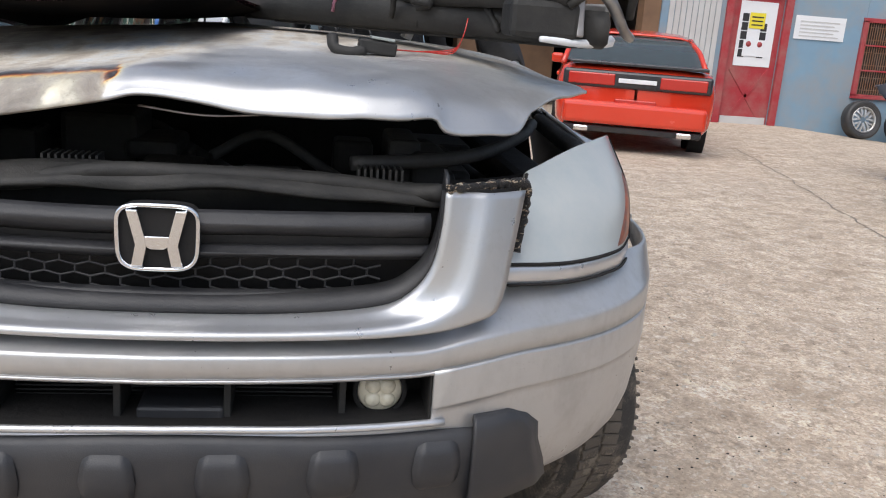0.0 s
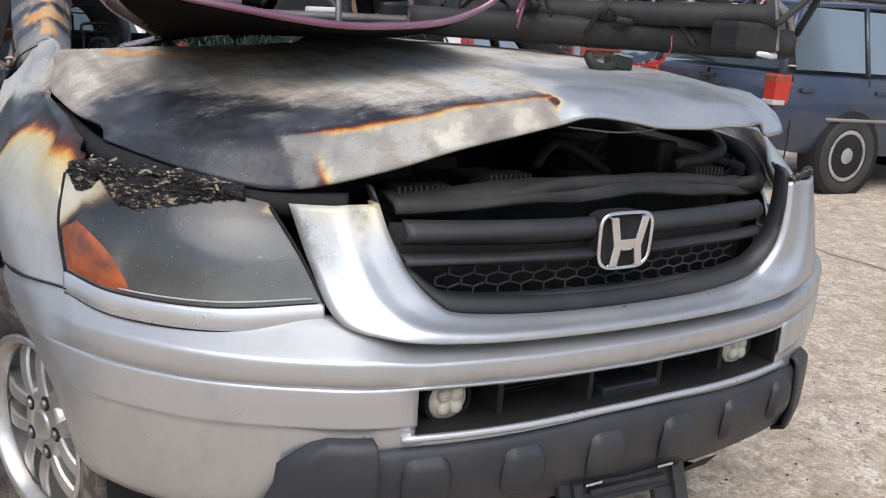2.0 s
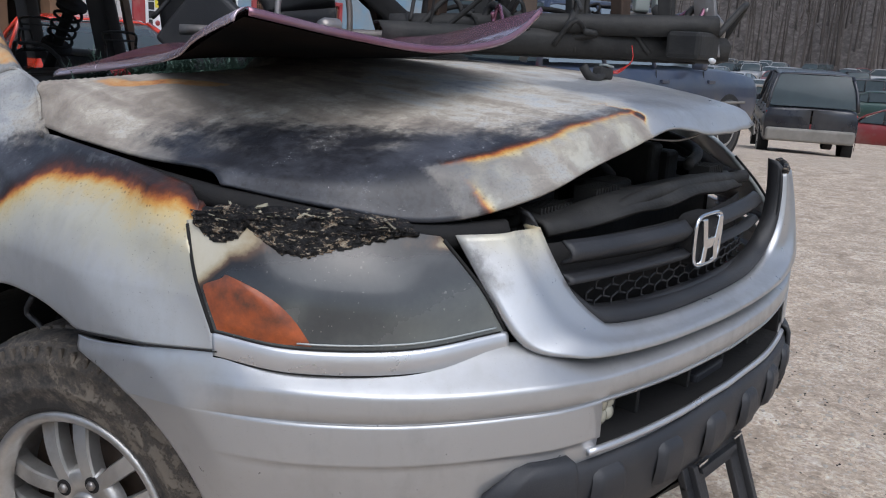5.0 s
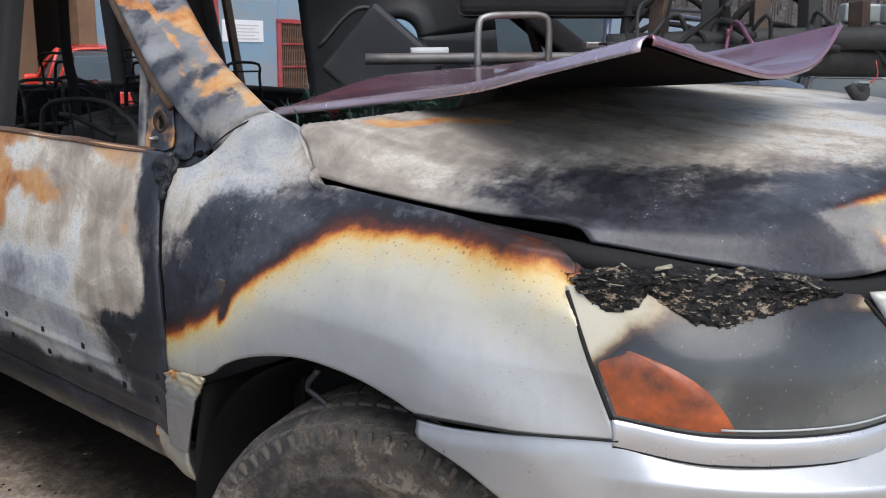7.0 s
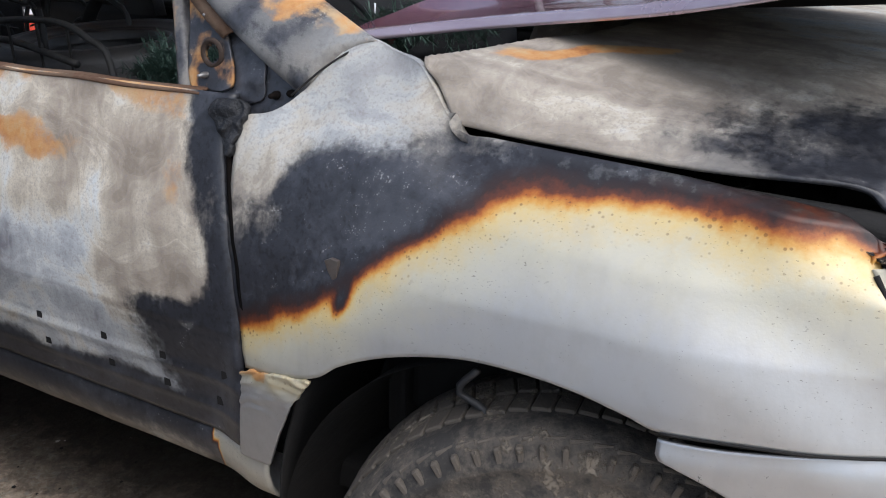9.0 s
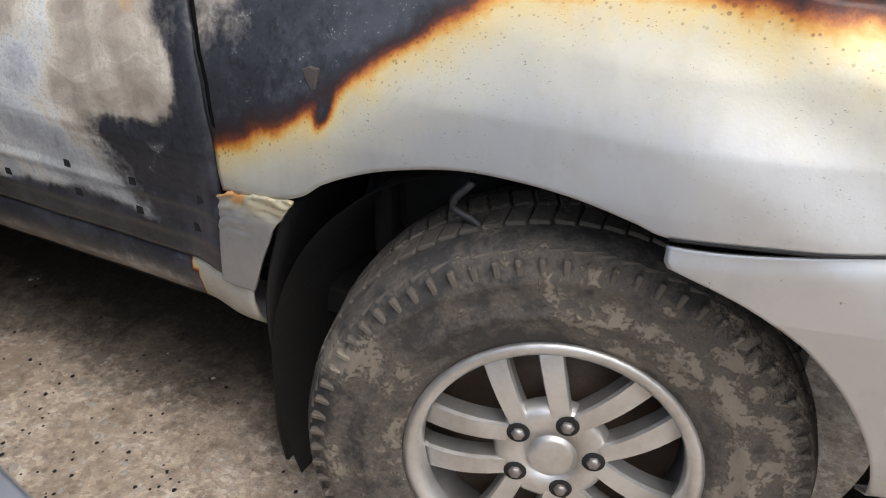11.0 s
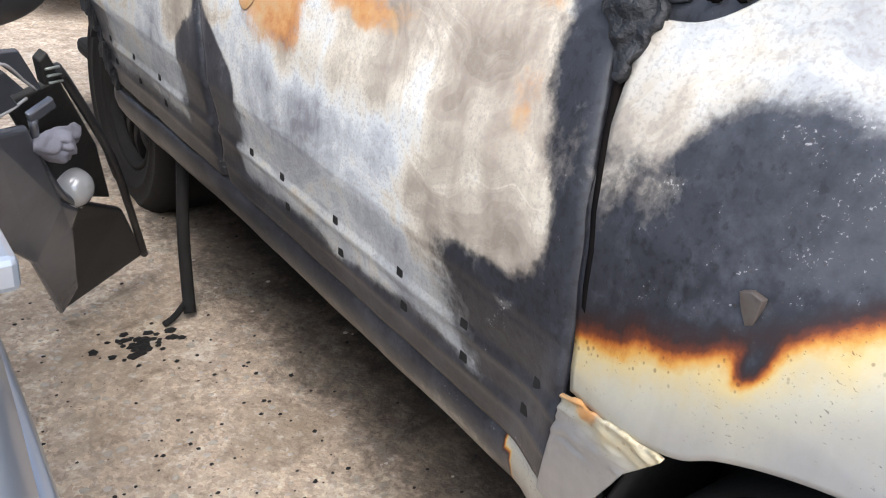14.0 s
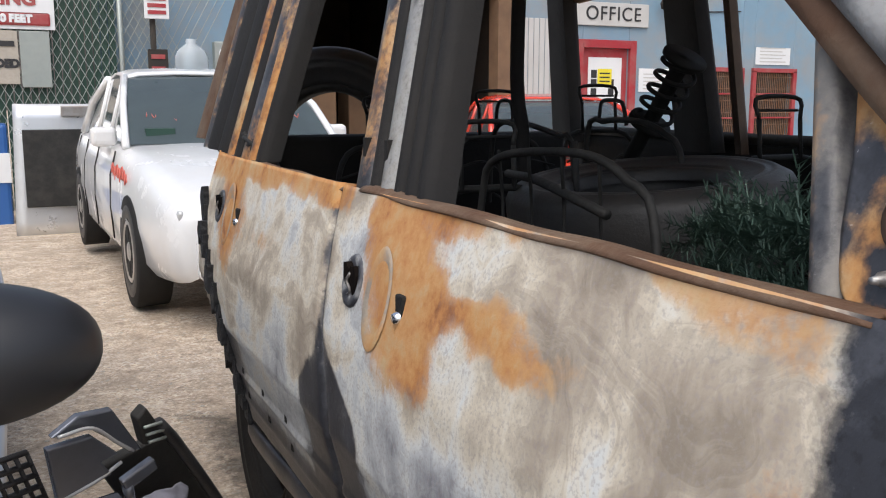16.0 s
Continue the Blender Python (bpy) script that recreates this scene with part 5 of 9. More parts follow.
def door_burn(x, y, z):
    n = 0.03 * wob(y, z, 0, 6) + 0.014 * wob(y, z, 0, 20)
    front = smooth(0.115, 0.03, y - door_front(z) + 1.1 * n - 0.05 * smooth(0.82, 0.72, z))
    low = z - 0.708
    ash, dim = 1.0, 0.0
    wash = 0.5 + 0.30 * wob(y, z * 0.6, 0, 2.6, 6) + 0.18 * wob(y * 1.5, z * 0.4, 0, 9, 6)
    gap = abs(y - door_rear(z))
    if low < 0:
        dim = 0.26 + 0.35 * wob(y, z * 3, 0, 5, 2)
        wash = 0.70 + 0.12 * wob(y * 0.6, z * 6, 0, 5, 6)
        ash = 1.0 - 0.94 * smooth(0.615, 0.545, z + 0.7 * n)
        ash = min(ash, 1 - smooth(1.80, 1.60, y + 2.0 * n), 1 - smooth(0.20, 0.08, abs(y - 2.50) + 2 * n), 1 - 0.8 * smooth(3.0, 3.2, y))
    else:
        wide = 0.016 + 0.12 * smooth(0.88, 0.72, z)
        ash = min(1 - front, 1 - smooth(0.07, 0.02, low) * smooth(1.80, 1.62, y + 2 * n), 1 - smooth(wide + 0.03, wide - 0.02, gap + n))
        # tan and lavender middle, white swirls under the sill, pale blue low down, cream by the front edge
        for c0, yy in ((0.0, y), (0.93, y - 0.93)):
            wash -= 0.26 * blob(yy, z, 2.12, 0.86, 0.10, 0.07) + 0.22 * blob(yy, z, 1.98, 0.86, 0.08, 0.09)
            wash += 0.10 * blob(yy, z, 1.93, 1.04, 0.24, 0.04) + 0.22 * blob(yy, z, 1.86, 0.80, 0.05, 0.10) + 0.30 * blob(yy, z, 2.16, 0.79, 0.20, 0.05) + 0.20 * blob(yy, z, 2.42, 0.95, 0.05, 0.16)
            wash -= 0.12 * blob(yy, z, 1.68, 0.94, 0.06, 0.07)
        wash += 0.16 * smooth(0.78, 0.72, z) + 0.10 * wob(y * 0.5, z * 5, 0, 7, 9) * smooth(0.90, 0.98, z)
    flake = 0.0
    if ash < 0.5:
        flake = 0.27 + 0.16 * wob(y, z, 0, 9, 3) if low > 0 else 0.12
    rust = 0.0
    if z > 0.74:
        top = smooth(0.085, 0.03, 1.095 - z + 0.8 * n)
        y, z = y + 0.06 * wob(y, z * 1.5, 0, 5, 7) + 0.025 * wob(y, z, 0, 15, 7), z + 0.05 * wob(y, z, 0, 6, 8) + 0.02 * wob(y, z, 0, 17, 8)
        patch = 1.0 * blob(y, z, 2.28, 1.00, 0.16, 0.13) + 0.75 * blob(y, z, 2.02, 0.985, 0.15, 0.032) + 0.5 * blob(y, z, 2.20, 0.88, 0.07, 0.07)
        patch += 0.9 * blob(y, z, 3.26, 0.98, 0.13, 0.13) + 0.45 * blob(y, z, 2.95, 0.96, 0.14, 0.05) + 0.5 * blob(y, z, 1.62, 0.97, 0.045, 0.10)
        white = 1.3 * blob(y, z, 1.93, 1.040, 0.20, 0.024) + 1.2 * blob(y, z, 2.90, 1.025, 0.22, 0.03) + 1.3 * blob(y, z, 2.50, 0.97, 0.05, 0.20)
        rust = max(0.74 * top * (0.68 + 0.32 * smooth(1.80, 2.05, y)), 0.95 * min(1, patch)) * (1 - front) - 0.7 * min(1, white)
    return 0.61, max(0.0, rust), max(ash, flake), wash, max(0.0, min(1.0, dim))


def flank_sheet(name, y0, y1, z0, z1, nu, nv, hole=None, gap=0.005):
    rows = []
    for z in np.linspace(z0, z1, nv):
        a, b = y0(z) + gap, y1(z) - gap
        rows.append([np.array((flank_x(y, z) + 0.012 * (math.exp(-(y - a) / 0.006) + math.exp(-(b - y) / 0.006)), y, z)) for y in np.linspace(a, b, nu)])
    keep = None
    if hole:
        keep = lambda i, j: not hole((rows[i][j][1] + rows[i + 1][j + 1][1]) / 2, (rows[i][j][2] + rows[i + 1][j + 1][2]) / 2)
    return painted(outward(grid_mesh(name, rows, keep)), door_burn)


rear_arch = lambda y, z: math.hypot(y - (AXLE + 2.70), z - 0.34) < 0.47
front_door = part("front_door", flank_sheet("front_door", door_front, door_rear, 0.505, 1.092, 130, 76), MAT["burnt"], pilot, "ash-grey and rust-orange burnt door without glass", 0.02)
rear_door = part("rear_door", flank_sheet("rear_door", door_rear, rear_edge, 0.505, 1.092, 110, 76, rear_arch), MAT["burnt"], pilot, "ash-grey and rust-orange burnt door without glass", 0.02)
quarter = part("quarter_panel", flank_sheet("quarter", rear_edge, lambda z: 4.40, 0.40, 1.095, 70, 60, rear_arch), MAT["burnt"], pilot, "burnt rear quarter panel", 0.02)
rocker = []
for z, i in ((0.500, 0.004), (0.49, 0.0), (0.465, 0.0), (0.435, 0.010), (0.412, 0.025), (0.400, 0.06), (0.402, 0.16)):
    rocker.append([np.array((flank_x(y, 0.48) + i, y, z - 0.02 * smooth(2.4, 3.3, y))) for y in np.linspace(1.455, 3.25, 140)])


def rocker_burn(x, y, z):
    w = wob(y, z * 2, 0, 7)
    front = smooth(1.66, 1.54, y + 0.05 * w)
    burn = lerp(0.60, 0.26, smooth(0.45, 0.55, front))
    ash = 0.64 * smooth(0.478, 0.440, z + 0.012 * w) * (1 - front) * smooth(2.9, 2.0, y)
    return burn, 0.0, ash, 0.30 + 0.15 * w, 0.35 + 0.4 * smooth(1.9, 2.5, y)


part("rocker_sill", painted(grid_mesh("rocker_sill", rocker), rocker_burn), MAT["burnt"], pilot, "scorched sill below the doors", 0.006)
# square clip holes along the doors
for z, ys in ((0.632, (1.535, 1.684, 1.836, 2.021, 2.207, 2.33, 2.80, 2.97, 3.14)), (0.574, (1.56, 1.69, 1.836, 2.020, 2.207, 2.80, 2.97, 3.14))):
    for y in ys:
        part("clip_hole", block("clip_hole", (flank_x(y, z) - 0.0012, y - 0.0075, z - 0.0075), (flank_x(y, z) + 0.01, y + 0.0075, z + 0.0075), 0.0004), MAT["black"], front_door if y < 2.5 else rear_door)


def handle_hole(door, y, z, dy):
    x = flank_x(y, z)
    me = lathe("handle_ring", [(0.036, 0.003), (0.034, -0.001), (0.028, -0.0016), (0.022, 0.001), (0.0, 0.002)], "x", 30)
    for v in me.vertices:
        v.co.z *= 1.12
    me.transform(pose(x - 0.003, y, z, 0, 13, 0))
    painted(me, lambda x1, y1, z1: (0.66, 0.0, 0.34 + 0.6 * wob(y1, z1, 0, 60, 2), 0.8, 0.6))
    ring = part("handle_hole", me, MAT["burnt"], door, "charred door-handle opening")
    gaps = ([(-0.026, 0.004), (-0.024, 0.024), (-0.012, 0.026), (-0.004, 0.018), (-0.006, -0.004), (-0.018, -0.008)], [(0.004, 0.022), (0.020, 0.024), (0.024, 0.010), (0.022, -0.022), (0.012, -0.026), (0.006, -0.012), (-0.002, -0.010), (0.001, 0.006)])
    for gap in gaps:
        part("slot", slab("slot", [(y - p, z + q) for p, q in gap], "x", x - 0.0065, x + 0.006, 0), MAT["soot_and_shade_black"], ring)
    part("latch", tube("latch", [(x - 0.006, y - 0.004, z + 0.012), (x - 0.010, y + 0.002, z), (x - 0.007, y - 0.004, z - 0.014), (x - 0.006, y + 0.010, z - 0.022)], 0.0026, 10, 6), MAT["steel"], ring)
    k = y - dy
    dish = lathe("handle_dish", [(0.042, 0.001), (0.039, -0.0015), (0.028, 0.003), (0.0, 0.006)], "x", 28)
    for v in dish.vertices:
        v.co.z *= 1.75
    dish.transform(pose(flank_x(k + 0.07, z) - 0.004, k + 0.075, z - 0.008, 0, 13, 0))
    painted(dish, lambda x1, y1, z1: (0.62, 0.40 + 0.3 * wob(y1, z1, 0, 14, 5), 0.95, 0.28, 0.15))
    part("handle_dish", dish, MAT["burnt"], door)
    part("lock_hole", block("lock_hole", (flank_x(k, z) - 0.004, k - 0.012, z - 0.03), (flank_x(k, z) + 0.01, k + 0.012, z + 0.012), 0.003), MAT["black"], door)
    lock = lathe("lock", [(0.0, -0.012), (0.006, -0.012), (0.009, -0.006), (0.010, 0.004)], "x", 10)
    lock.transform(pose(flank_x(k, z), k, z - 0.018))
    part("lock_barrel", lock, MAT["chrome"], door)


handle_hole(front_door, 2.435, 0.965, 0.172)
handle_hole(rear_door, 3.36, 0.975, 0.172)

for i in range(14):
    z = 0.50 + 0.036 * i
    y = rear_edge(z) + 0.004
    h, w, tip = rng.uniform(0.030, 0.055), rng.uniform(0.018, 0.045), rng.uniform(-0.05, 0.0)
    x = flank_x(y, z)
    shard = slab("torn_trim", [(y - 0.012, z + h), (y + w * 0.5, z + h * 0.9), (y + w, z + 0.2 * h), (y + w * 0.7, z + tip), (y + w * 0.2, z - 0.3 * h), (y - 0.010, z - 0.02)], "x", x - 0.006 - 0.004 * (i % 3), x + 0.004, 0.001)
    part("torn_trim", shard, MAT["melt_black"], rear_door, "torn melted black trim")

# window sills: a rusty rolled strip
sill = []
for a in np.linspace(0, 1, 7):
    sill.append([np.array((side_x(y, 1.085) - 0.004 + 0.020 * a + 0.0010 * math.sin(37 * y), y, 1.084 + 0.003 * math.sin(math.pi * min(1, a * 1.4)) + 0.007 * a + 0.004 * (y - 2) + 0.0012 * math.sin(23 * y + 2))) for y in np.linspace(1.60, 2.50, 50)])
part("window_sill", grid_mesh("window_sill", sill), MAT["sill_rust"], front_door, "rusty window sill strip", 0.004)
sill2 = [[p + np.array((0.006, 0.99, -0.006)) for p in r] for r in sill]
part("window_sill", grid_mesh("window_sill_rear", sill2), MAT["sill_rust"], rear_door, "rusty window sill strip", 0.004)


# ---- pillars and roof ----
def bar(name, low, high, wide, deep, material, parent, label="", fn=None, n=24):
    """A pillar between two points: half-width along y and depth along x, with a ridge."""
    rows = []
    low, high = np.array(low, float), np.array(high, float)
    for k in np.linspace(0, 1, n):
        c = lerp(low, high, k)
        w = lerp(wide[0], wide[1], k)
        rows.append([c + np.array((dx * deep, dy * w, 0)) for dx, dy in ((1, -1), (0.15, -1), (-0.2, -0.85), (-0.35, -0.3), (-0.35, 0.3), (-0.2, 0.85), (0.15, 1), (1, 1), (1, -1))])
    me = grid_mesh(name, rows)
    if fn:
        painted(me, fn)
        material = MAT["burnt"]
    return part(name, me, material, parent, label)


def strip_paint(kind, seed):
    """Burnt layers for a pillar strip: bare grey, golden, orange or brown."""
    rust, ash, wash, dim = {"grey": (0.12, 0.72, 0.66, 0.62), "gold": (0.34, 0.30, 0.30, 0.85), "orange": (0.46, 0.10, 0.35, 0.9), "brown": (0.34, 0.10, 0.3, 0.95)}[kind]
    return lambda x, y, z: (0.61, rust + 0.3 * wob(y * 3, z * 0.6, 0, 7, seed), ash + 0.3 * wob(y * 3, z * 0.5, 0, 6, seed + 1), wash, dim)


def apillar_burn(x, y, z):
    yf, yr = float(np.interp(z, [p[2] for p in ap_front], [p[1] for p in ap_front])), float(np.interp(z, [p[2] for p in ap_rear], [p[1] for p in ap_rear]))
    f = (y - yf) / (yr - yf)
    w = wob(y, z, 0, 18)
    rust = 0.60 * blob(f, z, 0.28, 1.232, 0.30, 0.040) + 0.75 * blob(z - 0.06 * f, 0, 1.345, 0, 0.018, 1) + 0.6 * blob(f, z, 0.95, 1.40, 0.25, 0.06) + 0.40 * smooth(0.14, 0.04, f) + 0.55 * w + 0.4 * wob(y, z, 0, 40, 3) - 0.08
    wash = 0.74 + 0.14 * smooth(1.20, 1.27, z) - 0.16 * smooth(1.21, 1.16, z) + 0.16 * w + 0.18 * smooth(1.32, 1.42, z) * smooth(0.6, 0.2, f)
    return 0.62, rust + 0.5 * blob(f + 0.25 * wob(y, z, 0, 8, 6), 0, 0.45, 0, 0.05, 1) * smooth(1.18, 1.25, z), 0.66 + 0.8 * w, wash, 0.64 + 0.5 * wob(y, z, 0, 9, 4) + 0.15 * smooth(1.40, 1.25, z)


ap_front = [(-0.800, 1.318, 1.170), (-0.790, 1.42, 1.222), (-0.780, 1.51, 1.270), (-0.76, 1.62, 1.345), (-0.70, 1.85, 1.52), (-0.64, 2.10, 1.69)]
ap_mid = [(-0.868, 1.366, 1.130), (-0.862, 1.46, 1.190), (-0.845, 1.56, 1.255), (-0.82, 1.68, 1.345), (-0.76, 1.92, 1.52), (-0.69, 2.16, 1.69)]
ap_rear = [(-0.900, 1.412, 1.091), (-0.890, 1.50, 1.150), (-0.875, 1.60, 1.225), (-0.85, 1.72, 1.325), (-0.785, 1.98, 1.52), (-0.715, 2.22, 1.69)]
edge_row = np.array(sorted([tuple(p) for p in fender_rows()[59]], key=lambda p: p[1]))
for line in (ap_front, ap_mid, ap_rear):
    y0 = line[0][1]
    shift = np.array([np.interp(y0, edge_row[:, 1], edge_row[:, i]) for i in range(3)]) - np.array(line[0])
    for i, k in enumerate((1.0, 0.55, 0.2)):
        line[i] = tuple(np.array(line[i]) + k * shift)
ap_in = [tuple(np.array(p) + np.array((0.06, 0.03, -0.02))) for p in ap_rear]
ap_if = [tuple(np.array(p) + np.array((0.05, 0.02, -0.05))) for p in ap_front]
part("a_pillar", painted(grid_mesh("a_pillar", net([ap_if, ap_front, ap_mid, ap_rear, ap_in], 60, 40)), apillar_burn), MAT["burnt"], pilot, "rust-streaked burnt windscreen pillar", 0.006)
part("pillar_seam", tube("pillar_seam", [(-0.818, 1.343, 1.174), (-0.868, 1.374, 1.142), (-0.900, 1.414, 1.100)], 0.0018, 20, 5), MAT["black"], pilot)
for sx in (1,):
    flipped = [[tuple(np.array(p) * mirror) for p in r] for r in (ap_if, ap_front, ap_mid, ap_rear, ap_in)]
    part("a_pillar", grid_mesh("a_pillar_left", net(flipped, 24, 16)), MAT["black"], pilot, "sooty windscreen pillar", 0.006)
# sail panel with the mirror mount: rusty plate with a round hole, black melted rubber below
def leaning(y, z, off):
    return np.array((-0.893 + 0.35 * (z - 1.1) + off, y, z))


def plate(name, outline, off, fn, parent, label="", thick=0.006, hole=None, relief=0.0):
    """A sheet on the leaning flank inside an outline of (y, z) pairs: rows of points between its front and rear edges."""
    ring = spline(list(outline) + [outline[0]], 160)
    zs = np.linspace(ring[:, 1].min() + 0.001, ring[:, 1].max() - 0.001, 40)
    rows = []
    for z in zs:
        cut = []
        for p, q in zip(ring, ring[1:]):
            if (p[1] - z) * (q[1] - z) <= 0 and abs(q[1] - p[1]) > 1e-9:
                cut.append(p[0] + (q[0] - p[0]) * (z - p[1]) / (q[1] - p[1]))
        a, b = min(cut), max(cut)
        rows.append([leaning(y, z, off - relief * (0.5 + wob(y, z, 0, 22) + 0.6 * wob(y, z, 0, 60))) for y in np.linspace(a, b, 30)])
    keep = None if hole is None else (lambda i, j: math.hypot(rows[i][j][1] - hole[0], rows[i][j][2] - hole[1]) > hole[2])
    me = outward(grid_mesh(name, rows, keep))
    if callable(fn):
        return part(name, painted(me, fn), MAT["burnt"], parent, label, thick)
    return part(name, me, fn, parent, label, thick)


# corner of the door frame: a rusty plate with a round hole, sooty panel in front of it, melted rubber below, hinge pocket
plate("mirror_plate", [(1.69, 1.256), (1.655, 1.246), (1.605, 1.214), (1.578, 1.166), (1.556, 1.119), (1.562, 1.094), (1.63, 1.088), (1.655, 1.12), (1.67, 1.19)], 0.016, lambda x, y, z: (0.60, 0.30 + 0.5 * wob(y, z, 0, 16, 3) + 0.35 * wob(y, z, 0, 45, 3), 0.05 + 0.4 * wob(y, z, 0, 20, 6), 0.2, 0.8), front_door, "rusty mirror mounting plate with a round hole", 0.005, (1.604, 1.146, 0.016))
plate("sooty_panel", [(1.63, 1.246), (1.575, 1.20), (1.515, 1.160), (1.495, 1.113), (1.50, 1.080), (1.57, 1.082), (1.575, 1.127), (1.60, 1.185)], 0.026, lambda x, y, z: (0.60, 0.05, 0.10 + 0.5 * wob(y, z, 0, 14, 2), 0.85, 0.6), front_door, "sooty corner panel of the door frame", 0.005, None, 0.004)
plate("hinge_pocket", [(1.575, 1.215), (1.53, 1.205), (1.46, 1.165), (1.405, 1.125), (1.388, 1.085), (1.405, 1.050), (1.455, 1.050), (1.513, 1.050), (1.56, 1.07)], 0.030, lambda x, y, z: (0.64, 0.25 * smooth(1.48, 1.44, y), 0.12 + 0.4 * wob(y, z, 0, 16, 5), 0.78, 0.5), pilot, "sooty door hinge pocket", 0.005)
plate("melted_mirror_base", [(1.562, 1.080), (1.572, 1.064), (1.552, 1.050), (1.532, 1.026), (1.516, 1.004), (1.506, 1.030), (1.496, 1.064), (1.508, 1.086), (1.545, 1.086), (1.556, 1.084)], -0.004, MAT["melt_black"], front_door, "melted black rubber below the mirror plate", 0.012, None, 0.013)
rim_ring = lathe("hole_rim", [(0.015, 0.0), (0.020, -0.006), (0.025, 0.0)], "x", 24)
rim_ring.transform(Matrix.Translation(Vector(leaning(1.604, 1.146, 0.012))))
part("hole_rim", rim_ring, MAT["brown_soot"], front_door)
for y, z in ((1.612, 1.112), (1.625, 1.204)):
    bolt = lathe("bolt", [(0.0, -0.014), (0.0025, -0.014), (0.0035, -0.008), (0.0055, -0.004), (0.0055, 0.01)], "x", 8)
    bolt.transform(Matrix.Translation(Vector(leaning(y, z, 0.012))))
    part("bolt", bolt, MAT["steel"], front_door)
strip_rows = [[np.array(p) + np.array((dx, dy, dz)) for p in spline(ap_rear, 50)] for dx, dy, dz in ((0.030, 0.010, -0.006), (0.016, 0.014, -0.010), (0.012, 0.022, -0.015), (0.014, 0.034, -0.022), (0.030, 0.040, -0.026))]
strip_rows = [r[8:] for r in strip_rows]
part("door_frame_rail", grid_mesh("door_frame_rail", strip_rows), MAT["sill_rust"], front_door, "rusty upper door frame along the pillar", 0.005)
knob = lathe("hinge_knob", [(0.0, -0.03), (0.010, -0.03), (0.014, -0.024), (0.014, -0.01), (0.022, -0.006), (0.022, 0.02)], "x", 18)
knob.transform(Matrix.Translation(Vector(leaning(1.470, 1.092, 0.026))) @ Matrix.Diagonal((0.5, 0.30, 0.30, 1)))
part("hinge_stud", knob, MAT["soot_and_shade_black"], pilot)
for y, z in ((1.442, 1.097), (1.505, 1.146)):
    nut = lathe("hinge_bolt", [(0.0, -0.006), (0.004, -0.006), (0.006, -0.002), (0.006, 0.01)], "x", 8)
    nut.transform(Matrix.Translation(Vector(leaning(y, z, 0.026))))
    part("hinge_bolt", nut, MAT["soot_and_shade_black"], pilot)
bar("window_channel", (-0.880, 1.655, 1.085), (-0.797, 1.745, 1.36), (0.013, 0.011), 0.02, MAT["scorched"], front_door, "scorched olive-grey steel window channel", lambda x, y, z: (0.61, 0.14 + 0.3 * wob(y * 3, z * 0.6, 0, 7, 2), 0.62 + 0.4 * wob(y * 3, z, 0, 9, 4), 0.32, 0.82))
for y, w, mt, tag in ((2.315, 0.020, "char", "door_frame"), (2.356, 0.018, "black", "weather_strip"), (2.396, 0.016, "char", "door_frame"), (2.441, 0.029, "grey", "b_pillar"), (2.490, 0.020, "black", "weather_strip"), (2.541, 0.030, "gold", "door_frame")):
    bar(tag, (-0.878, y, 1.085), (-0.70, y + 0.17, 1.66), (w, w * 0.9), 0.035, MAT["black"], pilot, "scorched centre pillar strip", None if mt in ("black", "char") else strip_paint(mt, y))
part("door_seam", tube("door_seam", [(flank_x(door_front(z) + 0.002, z) + 0.010, door_front(z) - 0.001, z) for z in np.linspace(0.50, 1.07, 30)], 0.006, None, 6), MAT["soot_and_shade_black"], pilot)
for z in (1.150, 1.43):
    for y in (2.446, 2.536):
        k = (z - 1.085) / 0.575
        part("pillar_slot", block("slot", (lerp(-0.878, -0.70, k) - 0.0165, y + 0.17 * k - 0.006, z - 0.016), (lerp(-0.878, -0.70, k) + 0.01, y + 0.17 * k + 0.006, z + 0.016), 0.001), MAT["black"], pilot)
for y, w, mt, tag in ((3.20, 0.030, "char", "door_frame"), (3.265, 0.030, "orange", "door_frame"), (3.335, 0.035, "brown", "door_frame"), (3.41, 0.035, "char", "weather_strip"), (3.485, 0.030, "orange", "c_pillar"), (3.60, 0.065, "char", "c_pillar"), (3.76, 0.090, "black", "quarter_window"), (3.895, 0.026, "gold", "quarter_frame")):
    bar(tag, (-0.880 + 0.05 * max(0, y - 3.5), y - 0.02, 1.09), (-0.70 + 0.05 * max(0, y - 3.5), y - 0.02, 1.66), (w, w), 0.035, MAT["black"], pilot, "rust-streaked rear pillar", None if mt in ("black", "char") else strip_paint(mt, y))
bar("d_pillar", (-0.80, 4.25, 1.10), (-0.66, 4.05, 1.66), (0.10, 0.07), 0.05, MAT["sill_rust"], pilot, "rusting rear corner pillar")
part("cable_knot", joined("cable_knot", [tube("k", [(-0.87 + random.uniform(-0.02, 0.02), 3.30 + random.uniform(-0.05, 0.05), 1.10 + random.uniform(0, 0.05)) for _ in range(5)], 0.006, 20, 5) for _ in range(5)]), MAT["engine"], pilot)
